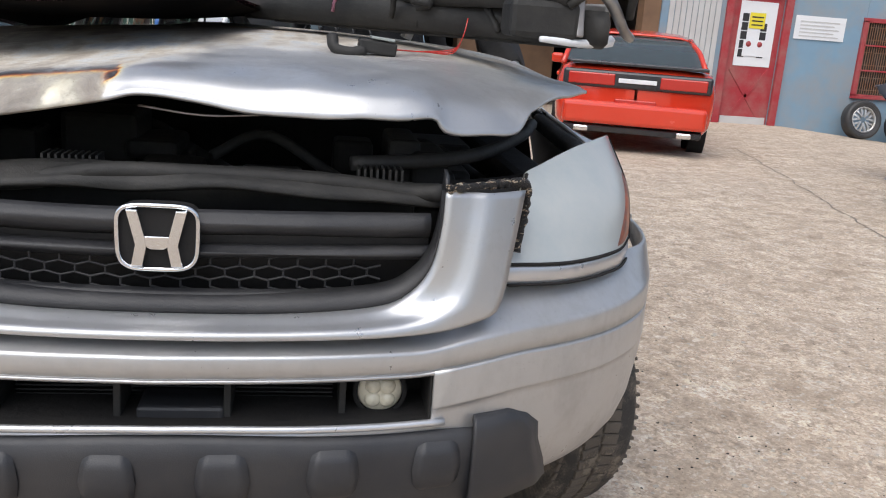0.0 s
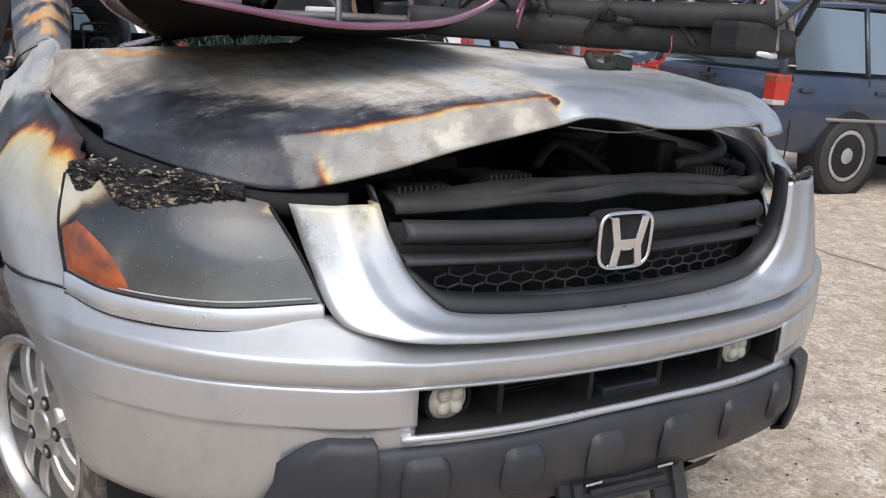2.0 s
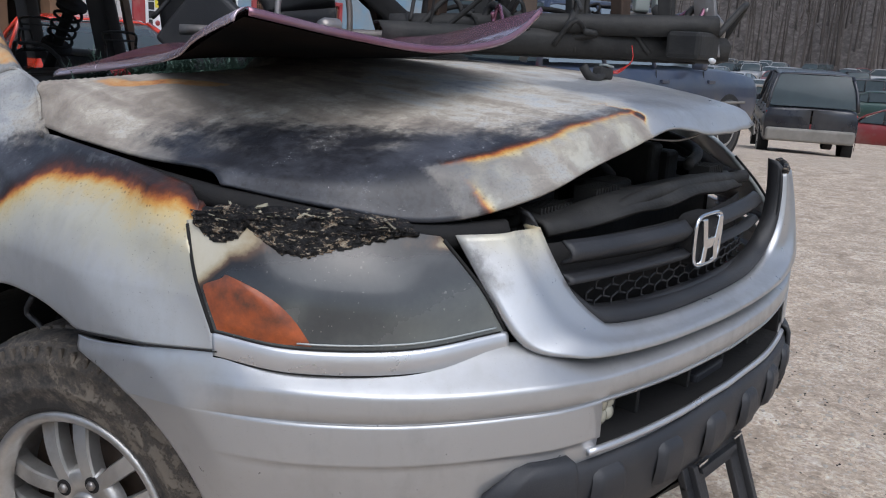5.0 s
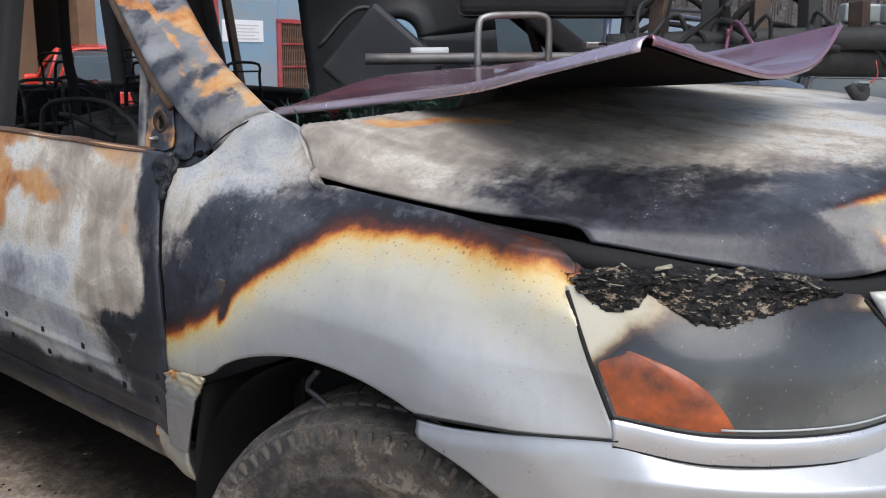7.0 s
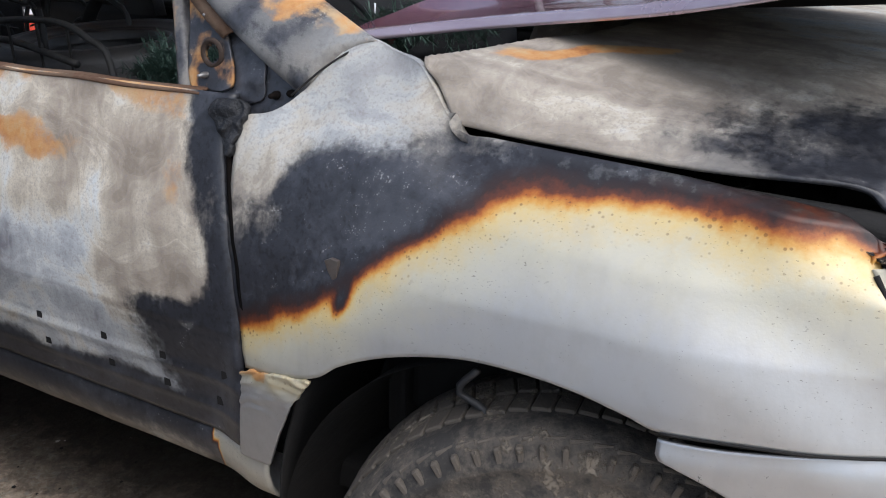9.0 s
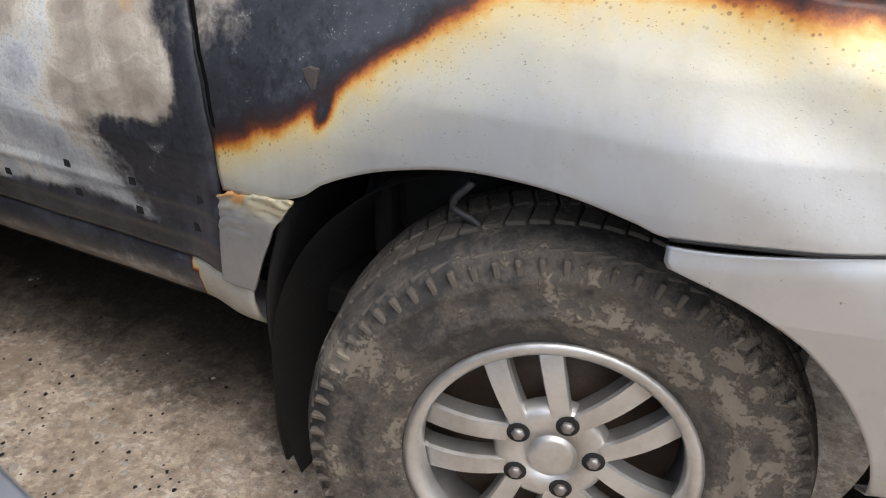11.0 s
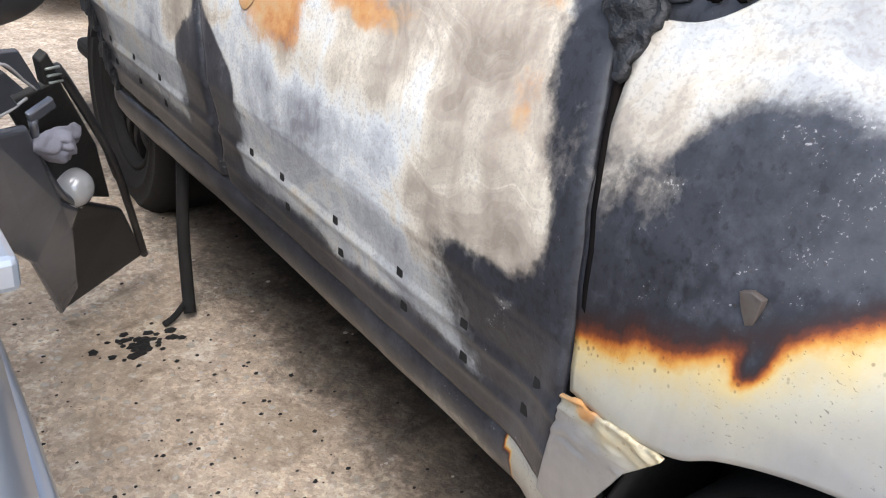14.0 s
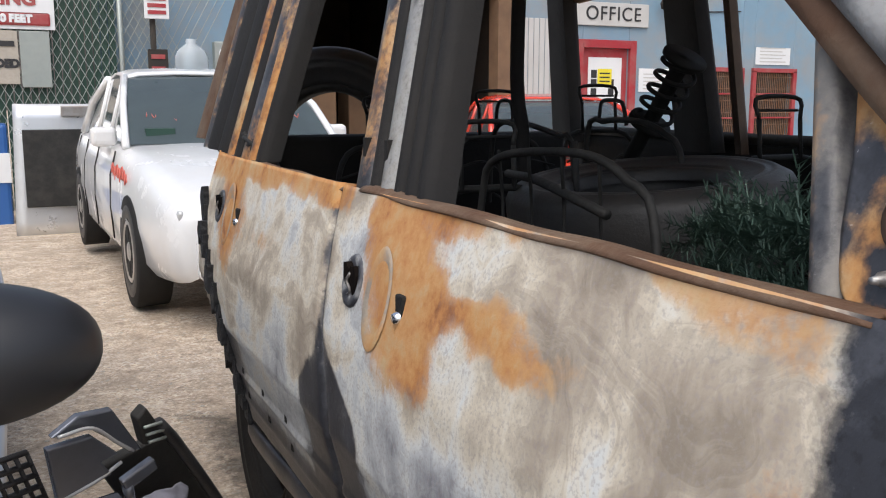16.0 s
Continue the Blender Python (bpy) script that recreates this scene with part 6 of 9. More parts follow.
roof = net([[(-0.70, 2.16, 1.66), (-0.72, 2.8, 1.69), (-0.72, 3.5, 1.70), (-0.70, 4.3, 1.66)], [(-0.60, 2.08, 1.705), (-0.60, 2.8, 1.745), (-0.60, 3.5, 1.75), (-0.60, 4.3, 1.71)], [(0, 2.0, 1.73), (0, 2.8, 1.77), (0, 3.5, 1.775), (0, 4.35, 1.73)],
            [(0.60, 2.08, 1.705), (0.60, 2.8, 1.745), (0.60, 3.5, 1.75), (0.60, 4.3, 1.71)], [(0.70, 2.16, 1.66), (0.72, 2.8, 1.69), (0.72, 3.5, 1.70), (0.70, 4.3, 1.66)]], 40, 30)
part("roof", painted(grid_mesh("roof", roof), lambda x, y, z: (0.9, 0.5 + 0.5 * wob(x, y, 0, 3))), MAT["burnt"], pilot, "burnt roof skin", 0.03)
for sx in (-1, 1):
    part("roof_rail", tube("roof_rail", [(sx * 0.70, 2.12, 1.66), (sx * 0.715, 2.8, 1.675), (sx * 0.715, 3.5, 1.68), (sx * 0.70, 4.3, 1.64)], 0.035, 30, 10), MAT["rust"], pilot)
# far side, seen from inside
def far_x(z):
    return -side_table(z) - 0.03


part("left_flank", grid_mesh("left_flank", [[np.array((far_x(z), y, z)) for y in np.linspace(1.45, 4.5, 60)] for z in np.linspace(0.26, 1.09, 20)]), MAT["black"], pilot, "sooty far-side doors", 0.05)
for y, w, lean in ((2.65, 0.10, 0.06), (3.63, 0.09, 0.0), (4.45, 0.07, -0.10)):
    bar("left_pillar", (0.80, y, 1.05), (0.68, y + lean, 1.66), (w, w * 0.8), -0.06, MAT["black"], pilot, "sooty far-side pillar")
bar("left_post", (0.80, 3.45, 1.05), (0.70, 3.46, 1.66), (0.014, 0.014), -0.03, MAT["brown_soot"], pilot)
part("left_sill", tube("left_sill", [(0.83, 1.5, 1.10), (0.83, 4.4, 1.10)], 0.02, 10, 6), MAT["engine"], pilot)
bar("left_channel", (0.82, 1.72, 1.09), (0.74, 1.80, 1.42), (0.015, 0.015), -0.02, MAT["brown_soot"], pilot)
part("cabin_floor", block("cabin_floor", (-0.80, 1.34, 0.38), (0.80, 3.6, 0.44), 0.01), MAT["black"], pilot)
part("tailgate_frame", block("tailgate_frame", (-0.66, 4.30, 0.45), (0.66, 4.40, 1.10), 0.02), MAT["black"], pilot)
part("cowl", grid_mesh("cowl", [[np.array((x, y, z)) for x in np.linspace(-0.80, 0.80, 30)] for y, z in ((1.27, 1.10), (1.36, 1.105), (1.45, 1.12), (1.60, 1.03), (1.62, 0.6))]), MAT["black"], pilot, "bare sooty cowl and dash", 0.01)
part("dash_beam", tube("dash_beam", [(-0.80, 1.62, 1.02), (0.80, 1.62, 1.02)], 0.03, 8, 10), MAT["engine"], pilot)
add_wheel(pilot, (-0.66, AXLE + 2.70, HUB - 0.06), 0, 1, False, True)
add_wheel(pilot, (0.70, AXLE + 2.70, HUB - 0.06), 0, -1, False, True)


# unseen underbody, added to block light coming through under the car
for nm, lo, hi, bev in (("floor_pan", (-0.74, 1.45, 0.27), (0.86, 4.3, 0.33), 0.02), ("frame_rail", (-0.62, 1.3, 0.25), (-0.52, 4.2, 0.34), 0.02), ("frame_rail", (0.52, 1.3, 0.25), (0.62, 4.2, 0.34), 0.02), ("fuel_tank", (-0.45, 2.7, 0.22), (0.40, 3.4, 0.335), 0.05), ("gearbox", (-0.30, 0.7, 0.22), (0.30, 1.6, 0.50), 0.06), ("subframe", (-0.55, 0.65, 0.24), (0.55, 1.2, 0.36), 0.04)):
    part(nm, block(nm, lo, hi, bev), MAT["black"], pilot, "sooty underbody")
part("exhaust_pipe", tube("exhaust_pipe", [(0.15, 1.5, 0.26), (0.25, 2.2, 0.25), (0.47, 3.0, 0.26), (0.45, 4.2, 0.27)], 0.03, 20, 8), MAT["rust"], pilot)


# ---- ground ----
def ground_z(x, y):
    z = -0.021 * max(0.0, y - 3.0) if y < 18 else -0.315
    z = max(z, -0.32)
    z += -0.085 * float(np.clip(x - 9.0, 0, 16)) * (1.0 if y < 40 else 0.8)
    near = math.exp(-((x / 5.0) ** 2 + ((y - 1.5) / 6.0) ** 2))
    z += 0.012 * wob(x, y, 0, 1.3) * near + 0.006 * wob(x, y, 0, 5) * near
    return z


def ground_material():
    m, n, l, b = nodes_of("packed_sandy_dirt")
    co = n.new("ShaderNodeTexCoord").outputs["Object"]
    big = noise_tex(n, l, co, 0.7, 8, 0.6)
    mid = noise_tex(n, l, co, 4.0, 8, 0.65, 0.5)
    fine = noise_tex(n, l, co, 28.0, 6, 0.7)
    grit = noise_tex(n, l, co, 140.0, 3, 0.6)
    col = ramp(n, l, mid, [(0.30, (0.36, 0.285, 0.21)), (0.46, (0.48, 0.39, 0.30)), (0.58, (0.57, 0.475, 0.37)), (0.72, (0.65, 0.56, 0.455))])
    col = mixed(n, l, ramp(n, l, big, [(0.38, (0, 0, 0)), (0.62, (0.55,) * 3)]), col, (0.46, 0.38, 0.30))
    col = mixed(n, l, ramp(n, l, fine, [(0.56, (0, 0, 0)), (0.66, (0.7,) * 3)]), col, (0.64, 0.6, 0.53))
    col = mixed(n, l, ramp(n, l, fine, [(0.30, (0.75,) * 3), (0.38, (0, 0, 0))]), col, (0.13, 0.105, 0.08))
    col = mixed(n, l, ramp(n, l, grit, [(0.28, (0.8,) * 3), (0.34, (0, 0, 0))]), col, (0.06, 0.05, 0.042))
    chip = noise_tex(n, l, co, 62.0, 4, 0.65, 0.3)
    col = mixed(n, l, ramp(n, l, calc(n, l, "ADD", chip, calc(n, l, "MULTIPLY", mid, 0.5)), [(0.84, (0, 0, 0)), (0.92, (0.6,) * 3)]), col, (0.66, 0.62, 0.55))
    col = mixed(n, l, ramp(n, l, calc(n, l, "ADD", fine, calc(n, l, "MULTIPLY", big, 0.7)), [(0.56, (0.4,) * 3), (0.72, (0, 0, 0))]), col, (0.20, 0.17, 0.14))
    patch = noise_tex(n, l, co, 11.0, 7, 0.68, 0.6)
    col = mixed(n, l, ramp(n, l, patch, [(0.34, (0.6,) * 3), (0.47, (0, 0, 0))]), col, (0.25, 0.19, 0.14))
    col = mixed(n, l, ramp(n, l, patch, [(0.56, (0, 0, 0)), (0.66, (0.65,) * 3)]), col, (0.68, 0.62, 0.54))
    for sc, amount in ((38.0, 0.20), (95.0, 0.34)):
        peb = n.new("ShaderNodeTexVoronoi")
        peb.inputs["Scale"].default_value, peb.inputs["Randomness"].default_value = sc, 1.0
        warp = n.new("ShaderNodeVectorMath")
        warp.operation = "MULTIPLY_ADD"
        nz = n.new("ShaderNodeTexNoise")
        nz.inputs["Scale"].default_value = sc * 0.8
        l.new(co, nz.inputs["Vector"])
        l.new(nz.outputs["Color"], warp.inputs[0])
        warp.inputs[1].default_value = (0.9 / sc,) * 3
        l.new(co, warp.inputs[2])
        l.new(warp.outputs["Vector"], peb.inputs["Vector"])
        shade = ramp(n, l, peb.outputs["Color"], [(0.22, (0.14, 0.12, 0.11)), (0.38, (0.42, 0.40, 0.39)), (0.60, (0.56, 0.555, 0.55)), (0.78, (0.93, 0.91, 0.88))])
        col = mixed(n, l, calc(n, l, "MULTIPLY", ramp(n, l, mid, [(0.35, (0.35,) * 3), (0.60, (1, 1, 1))]), amount), col, shade, "OVERLAY")
    # char, soot and painted-in underbody shade beneath the burnt car, with a ragged edge
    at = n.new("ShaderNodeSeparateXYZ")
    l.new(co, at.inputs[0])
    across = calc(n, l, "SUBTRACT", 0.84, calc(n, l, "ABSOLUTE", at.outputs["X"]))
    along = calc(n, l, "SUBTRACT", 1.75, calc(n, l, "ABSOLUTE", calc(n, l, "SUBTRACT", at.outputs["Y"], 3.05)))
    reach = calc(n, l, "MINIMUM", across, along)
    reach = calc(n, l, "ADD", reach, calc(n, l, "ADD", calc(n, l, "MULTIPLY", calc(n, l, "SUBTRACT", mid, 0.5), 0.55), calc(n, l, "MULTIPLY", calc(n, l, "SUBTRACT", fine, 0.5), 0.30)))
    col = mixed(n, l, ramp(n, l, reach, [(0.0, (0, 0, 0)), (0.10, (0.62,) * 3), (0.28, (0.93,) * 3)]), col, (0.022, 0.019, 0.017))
    l.new(col, b.inputs["Base Color"])
    b.inputs["Roughness"].default_value = 0.95
    b.inputs["Specular IOR Level"].default_value = 0.25
    h = calc(n, l, "ADD", calc(n, l, "MULTIPLY", mid, 1.0), calc(n, l, "ADD", calc(n, l, "MULTIPLY", fine, 0.5), calc(n, l, "MULTIPLY", grit, 0.15)))
    bumped(n, l, b, h, 0.6, 0.03)
    return m


gx = np.concatenate([np.linspace(-400, -12, 14), np.linspace(-9, 14, 160), np.linspace(15, 60, 24), np.linspace(75, 420, 10)])
gy = np.concatenate([np.linspace(-400, -10, 12), np.linspace(-7, 19, 180), np.linspace(20, 60, 18), np.linspace(80, 420, 8)])
ground = whole("ground", grid_mesh("ground", [[(x, y, ground_z(x, y)) for x in gx] for y in gy]), ground_material(), "packed sandy dirt yard with grit, stains and faint cracks, soot and painted shade under the burnt car", "ground", "", "structure")

crack_line = spline([(5.91, 9.98), (5.45, 8.2), (5.17, 7.22), (4.70, 5.6), (4.41, 4.48), (4.32, 4.08), (4.02, 2.83), (3.86, 1.7)], 160)
crack_rows = [[(x + d * (0.008 + 0.008 * wob(x, y, 0, 9, 3)) + 0.05 * wob(x, y, 0, 2.5, 4) + 0.02 * wob(x, y, 0, 9, 5), y, ground_z(x, y) + 0.004) for d in (-1, 1)] for x, y in crack_line]
whole("ground_crack", grid_mesh("ground_crack", crack_rows), surface("crack_dirt", (0.22, 0.185, 0.15), (0.28, 0.24, 0.195), 0.95, 0, 20, None, 1, 0, 0.3, 60), "thin dark crack running across the packed dirt", "crack", "", "structure")

# ---- blue building behind ----
MAT["blue_wall"] = surface("pale_blue_painted_block", (0.175, 0.285, 0.385), (0.215, 0.335, 0.44), 0.8, 0, 5, (0.30, 0.28, 0.25), 0.9, 0.75, 0.4, 30)
MAT["red_paint"] = surface("worn_red_paint", (0.30, 0.02, 0.03), (0.40, 0.035, 0.045), 0.5, 0, 9, (0.33, 0.20, 0.17), 2.5, 0.5, 0.2, 50)
MAT["paper"] = surface("white_notice", (0.70, 0.72, 0.74), (0.78, 0.79, 0.80), 0.7, 0, 12, None, 1, 0, 0.05, 40)
# near-black: room shade put into the colour; also the dark lamp, cable and pole
MAT["dim"] = surface("dark_metal_and_interior_shade", (0.02, 0.018, 0.016), (0.04, 0.035, 0.03), 0.9, 0, 3, (0.07, 0.05, 0.035), 1.5, 0.6, 0.1, 20)
MAT["wood"] = surface("brown_cardboard_wood", (0.16, 0.095, 0.055), (0.23, 0.14, 0.08), 0.8, 0, 6, (0.09, 0.055, 0.035), 2, 0.5, 0.2, 40)
MAT["yellow"] = surface("yellow_sign", (0.75, 0.62, 0.03), (0.8, 0.68, 0.05), 0.5, 0, 8, None, 1, 0, 0.02, 40)
MAT["sign_grey"] = surface("pale_sign_board", (0.50, 0.50, 0.49), (0.56, 0.56, 0.55), 0.6, 0, 8, (0.42, 0.40, 0.38), 2, 0.5, 0.05, 40)
MAT["ink"] = surface("dark_ink", (0.02, 0.02, 0.022), (0.03, 0.03, 0.032), 0.6, 0, 8, None, 1, 0, 0, 40)
MAT["green_fence"] = surface("dark_green_slats", (0.012, 0.045, 0.032), (0.02, 0.065, 0.046), 0.6, 0, 5, (0.04, 0.05, 0.04), 2, 0.4, 0.2, 40)
MAT["wire"] = surface("galvanised_wire", (0.30, 0.33, 0.31), (0.40, 0.43, 0.41), 0.5, 0.5, 12, None, 1, 0, 0.1, 50)
WY, WZ = 14.5, -0.33
building = thing("workshop_building", (8, WY + 1, WZ), "pale blue painted block workshop with red door and barred windows", "building")


def wall_piece(x0, x1, z0, z1):
    part("wall", block("wall", (x0, WY, z0), (x1, WY + 0.25, z1), 0.01, seg=1), MAT["blue_wall"], building)


def wall_with_openings(x0, x1, z1, openings):
    x = x0
    for a, b, c, d in openings:
        wall_piece(x, a, WZ - 0.1, z1)
        if c > WZ:
            wall_piece(a, b, WZ - 0.1, c)
        wall_piece(a, b, d, z1)
        x = b
    wall_piece(x, x1, WZ - 0.1, z1)


D0, D1, DT = 7.72, 8.72, 2.14
WINS = [(10.35, 11.40, 0.42, 1.80), (11.72, 12.78, 0.42, 1.80)]
wall_with_openings(-0.2, 16.5, 5.0, [(2.2, 6.35, WZ, 3.0), (D0, D1, WZ, DT)] + WINS)
part("roof_slab", block("roof_slab", (-0.4, WY - 0.2, 5.0), (17, WY + 9, 5.2), 0.02), MAT["sign_grey"], building)
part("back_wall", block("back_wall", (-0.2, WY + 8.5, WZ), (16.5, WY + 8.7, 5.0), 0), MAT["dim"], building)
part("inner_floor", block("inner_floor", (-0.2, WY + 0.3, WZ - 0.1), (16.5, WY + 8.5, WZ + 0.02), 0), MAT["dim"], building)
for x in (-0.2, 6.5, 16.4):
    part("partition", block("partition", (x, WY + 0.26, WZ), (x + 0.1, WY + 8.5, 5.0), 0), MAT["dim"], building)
part("door_post", block("door_post", (6.02, WY - 0.03, WZ), (6.34, WY + 0.3, 3.05), 0.01), MAT["wood"], building)
part("red_post", block("red_post", (6.36, WY - 0.04, WZ), (6.46, WY - 0.005, 0.9), 0.01), MAT["red_paint"], building)
red_door = part("door", block("door", (D0, WY + 0.05, WZ + 0.02), (D1, WY + 0.11, DT), 0.004), MAT["red_paint"], building, "red panelled door covered in notices")
part("door_glass", block("door_glass", (D0 + 0.16, WY + 0.036, 0.82), (D1 - 0.12, WY + 0.048, DT - 0.16), 0.003), MAT["paper"], red_door)
for a, b, c, d in ((D0 - 0.14, D0, WZ, DT + 0.14), (D1, D1 + 0.14, WZ, DT + 0.14), (D0, D1, DT, DT + 0.14)):
    part("door_frame", block("door_frame", (a, WY - 0.05, c), (b, WY + 0.02, d), 0.006), MAT["red_paint"], building)
rng = random.Random(3)
for i in range(9):
    part("sticker", block("sticker", (D0 + 0.22 + 0.085 * (i % 2) * 4.4, WY + 0.028, 0.98 + 0.16 * (i // 2)), (D0 + 0.34 + 0.085 * (i % 2) * 4.4, WY + 0.034, 1.12 + 0.16 * (i // 2)), 0.001), MAT["ink"], red_door)
part("yellow_sticker", block("yellow_sticker", (D0 + 0.36, WY + 0.026, 1.50), (D0 + 0.66, WY + 0.034, 1.78), 0.001), MAT["yellow"], red_door)
for i in range(3):
    part("sign_bar", block("bar", (D0 + 0.40, WY + 0.022, 1.55 + 0.07 * i), (D0 + 0.62, WY + 0.026, 1.575 + 0.07 * i), 0), MAT["ink"], red_door)
part("white_sticker", block("white_sticker", (D0 + 0.30, WY + 0.024, 1.0), (D0 + 0.72, WY + 0.03, 1.30), 0.001), MAT["paper"], red_door)
for x in (0.40, 0.62):
    part("red_mark", lathe("red_mark", [(0.0, WY + 0.02), (0.05, WY + 0.02), (0.05, WY + 0.024)], "y", 16, (D0 + x, 0, 1.22)), MAT["red_paint"], red_door)
part("kick_plate", block("kick_plate", (D0 + 0.06, WY + 0.03, WZ + 0.03), (D1 - 0.04, WY + 0.05, WZ + 0.22), 0.003), MAT["sign_grey"], red_door)
for s in (0, 1):
    part("brace", block("brace", (-0.03, 0, -0.62), (0.03, 0.012, 0.62), 0.003, pose(D0 + 0.5, WY + 0.035, 0.28, 0, 38 if s else -38, 0)), MAT["red_paint"], red_door)
for a, b, c, d in WINS:
    # flat dark sheet stands for the shaded room behind the grille
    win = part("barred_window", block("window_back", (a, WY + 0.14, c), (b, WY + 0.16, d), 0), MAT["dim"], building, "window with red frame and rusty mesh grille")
    for p0, p1 in (((a - 0.05, c - 0.05), (b + 0.05, c + 0.03)), ((a - 0.05, d - 0.03), (b + 0.05, d + 0.05)), ((a - 0.05, c), (a + 0.04, d)), ((b - 0.04, c), (b + 0.05, d)), ((a, (c + 2 * d) / 3), (b, (c + 2 * d) / 3 + 0.03)), ((a, (2 * c + d) / 3), (b, (2 * c + d) / 3 + 0.03))):
        part("window_frame", block("window_frame", (p0[0], WY - 0.06, p0[1]), (p1[0], WY + 0.03, p1[1]), 0.005), MAT["red_paint"], win)
    for i in range(22):
        x = lerp(a, b, (i + 0.5) / 22)
        part("grille_wire", block("wire", (x - 0.006, WY - 0.02, c), (x + 0.006, WY - 0.008, d), 0), MAT["rust"], win)
    for i in range(6):
        z = lerp(c, d, (i + 0.5) / 6)
        part("grille_wire", block("wire", (a, WY - 0.026, z - 0.006), (b, WY - 0.014, z + 0.006), 0), MAT["rust"], win)
part("wall_base_stain", block("plinth", (6.5, WY - 0.03, WZ - 0.1), (7.5, WY - 0.004, WZ + 0.16), 0.01), MAT["sign_grey"], building)
for a, b, c, d in ((8.95, 9.95, 1.38, 1.80), (11.75, 12.65, 1.92, 2.25)):
    note = whole("paper_notice", block("notice", (a, WY - 0.02, c), (b, WY - 0.006, d), 0.002), MAT["paper"], "white faded notice board on the blue wall", "notice", "wall notices")
    for i in range(5):
        part("line_of_print", block("print", (a + 0.1, WY - 0.026, c + 0.05 + 0.065 * i), (b - 0.12 - 0.1 * (i % 2), WY - 0.022, c + 0.07 + 0.065 * i), 0), MAT["sign_grey"], note)
office = whole("office_sign", block("office_sign", (7.55, WY - 0.05, 2.52), (9.10, WY - 0.01, 2.92), 0.006), MAT["sign_grey"], "pale grey board lettered OFFICE above the red door", "sign")
txt = bpy.data.curves.new("letters", "FONT")
txt.body, txt.size, txt.extrude, txt.align_x, txt.align_y = "OFFICE", 0.34, 0.006, "CENTER", "CENTER"
txt.space_character = 1.12
tob = bpy.data.objects.new("letters_src", txt)
scene.collection.objects.link(tob)
bpy.context.view_layer.update()
tme = bpy.data.meshes.new_from_object(tob.evaluated_get(bpy.context.evaluated_depsgraph_get()))
bpy.data.objects.remove(tob)
tme.transform(pose(8.33, WY - 0.056, 2.72, 90, 0, 0))
part("letters", tme, MAT["ink"], office)
lamp_ob = whole("security_lamp", joined("security_lamp", [lathe("lamp", [(0.0, -0.12), (0.08, -0.10), (0.10, 0.0), (0.03, 0.12)], "z", 16, (9.35, WY - 0.2, 2.95)), tube("arm", [(9.35, WY - 0.2, 3.05), (9.4, WY - 0.1, 3.15), (9.4, WY, 3.12)], 0.02, 10, 6)]), MAT["dim"], "dark wall lamp beside the office sign", "lamp")
part("cable", tube("cable", [(9.45, WY - 0.02, 3.0), (10.2, WY - 0.02, 2.86), (11.3, WY - 0.02, 2.9)], 0.012, 20, 5), MAT["dim"], building)
for i, (x, y, z0, sx, sz) in enumerate(((2.9, WY + 1.2, WZ, 0.7, 1.9), (4.1, WY + 2.0, WZ, 0.9, 2.3), (5.2, WY + 0.8, WZ, 0.5, 2.4))):
    whole("cardboard_box", block("stack", (x, y, z0), (x + sx, y + 0.6, z0 + sz), 0.02), MAT["wood"], "tall brown cardboard box inside the open workshop bay", "box", "bay boxes")
steel_shutter = whole("shutter_door", joined("shutter", [block("s", (6.50 + 0.11 * i, WY - 0.02, WZ + 0.02), (6.60 + 0.11 * i, WY + 0.0 - 0.004, 2.6), 0.01) for i in range(9)]), MAT["sign_grey"], "pale corrugated shutter panel", "shutter")

# leaning wheels by the wall
for x in (10.35, 11.25):
    w = thing("spare_wheel", (x, WY - 0.45, ground_z(x, WY - 0.45)), "tyre on a spoked alloy rim leaning at the wall", "wheel", "wheels by the wall")
    m = pose(x, WY - 0.42, ground_z(x, WY) + 0.36, -12, 0, 0) @ pose(0, 0, 0, 0, 0, 90)
    ty, li = wheel_meshes(0.36, 0.11, 0.235)
    ty.transform(m)
    li.transform(m)
    part("tyre", ty, MAT["rubber_clean"], w)
    part("rim", li, MAT["alloy"], w)
    sp = spoke_mesh(0.232)
    for i in range(7):
        me = sp.copy()
        me.transform(m @ Matrix.Rotation(radians(360 / 7 * i), 4, "X"))
        part("spoke", me, MAT["alloy"], w)


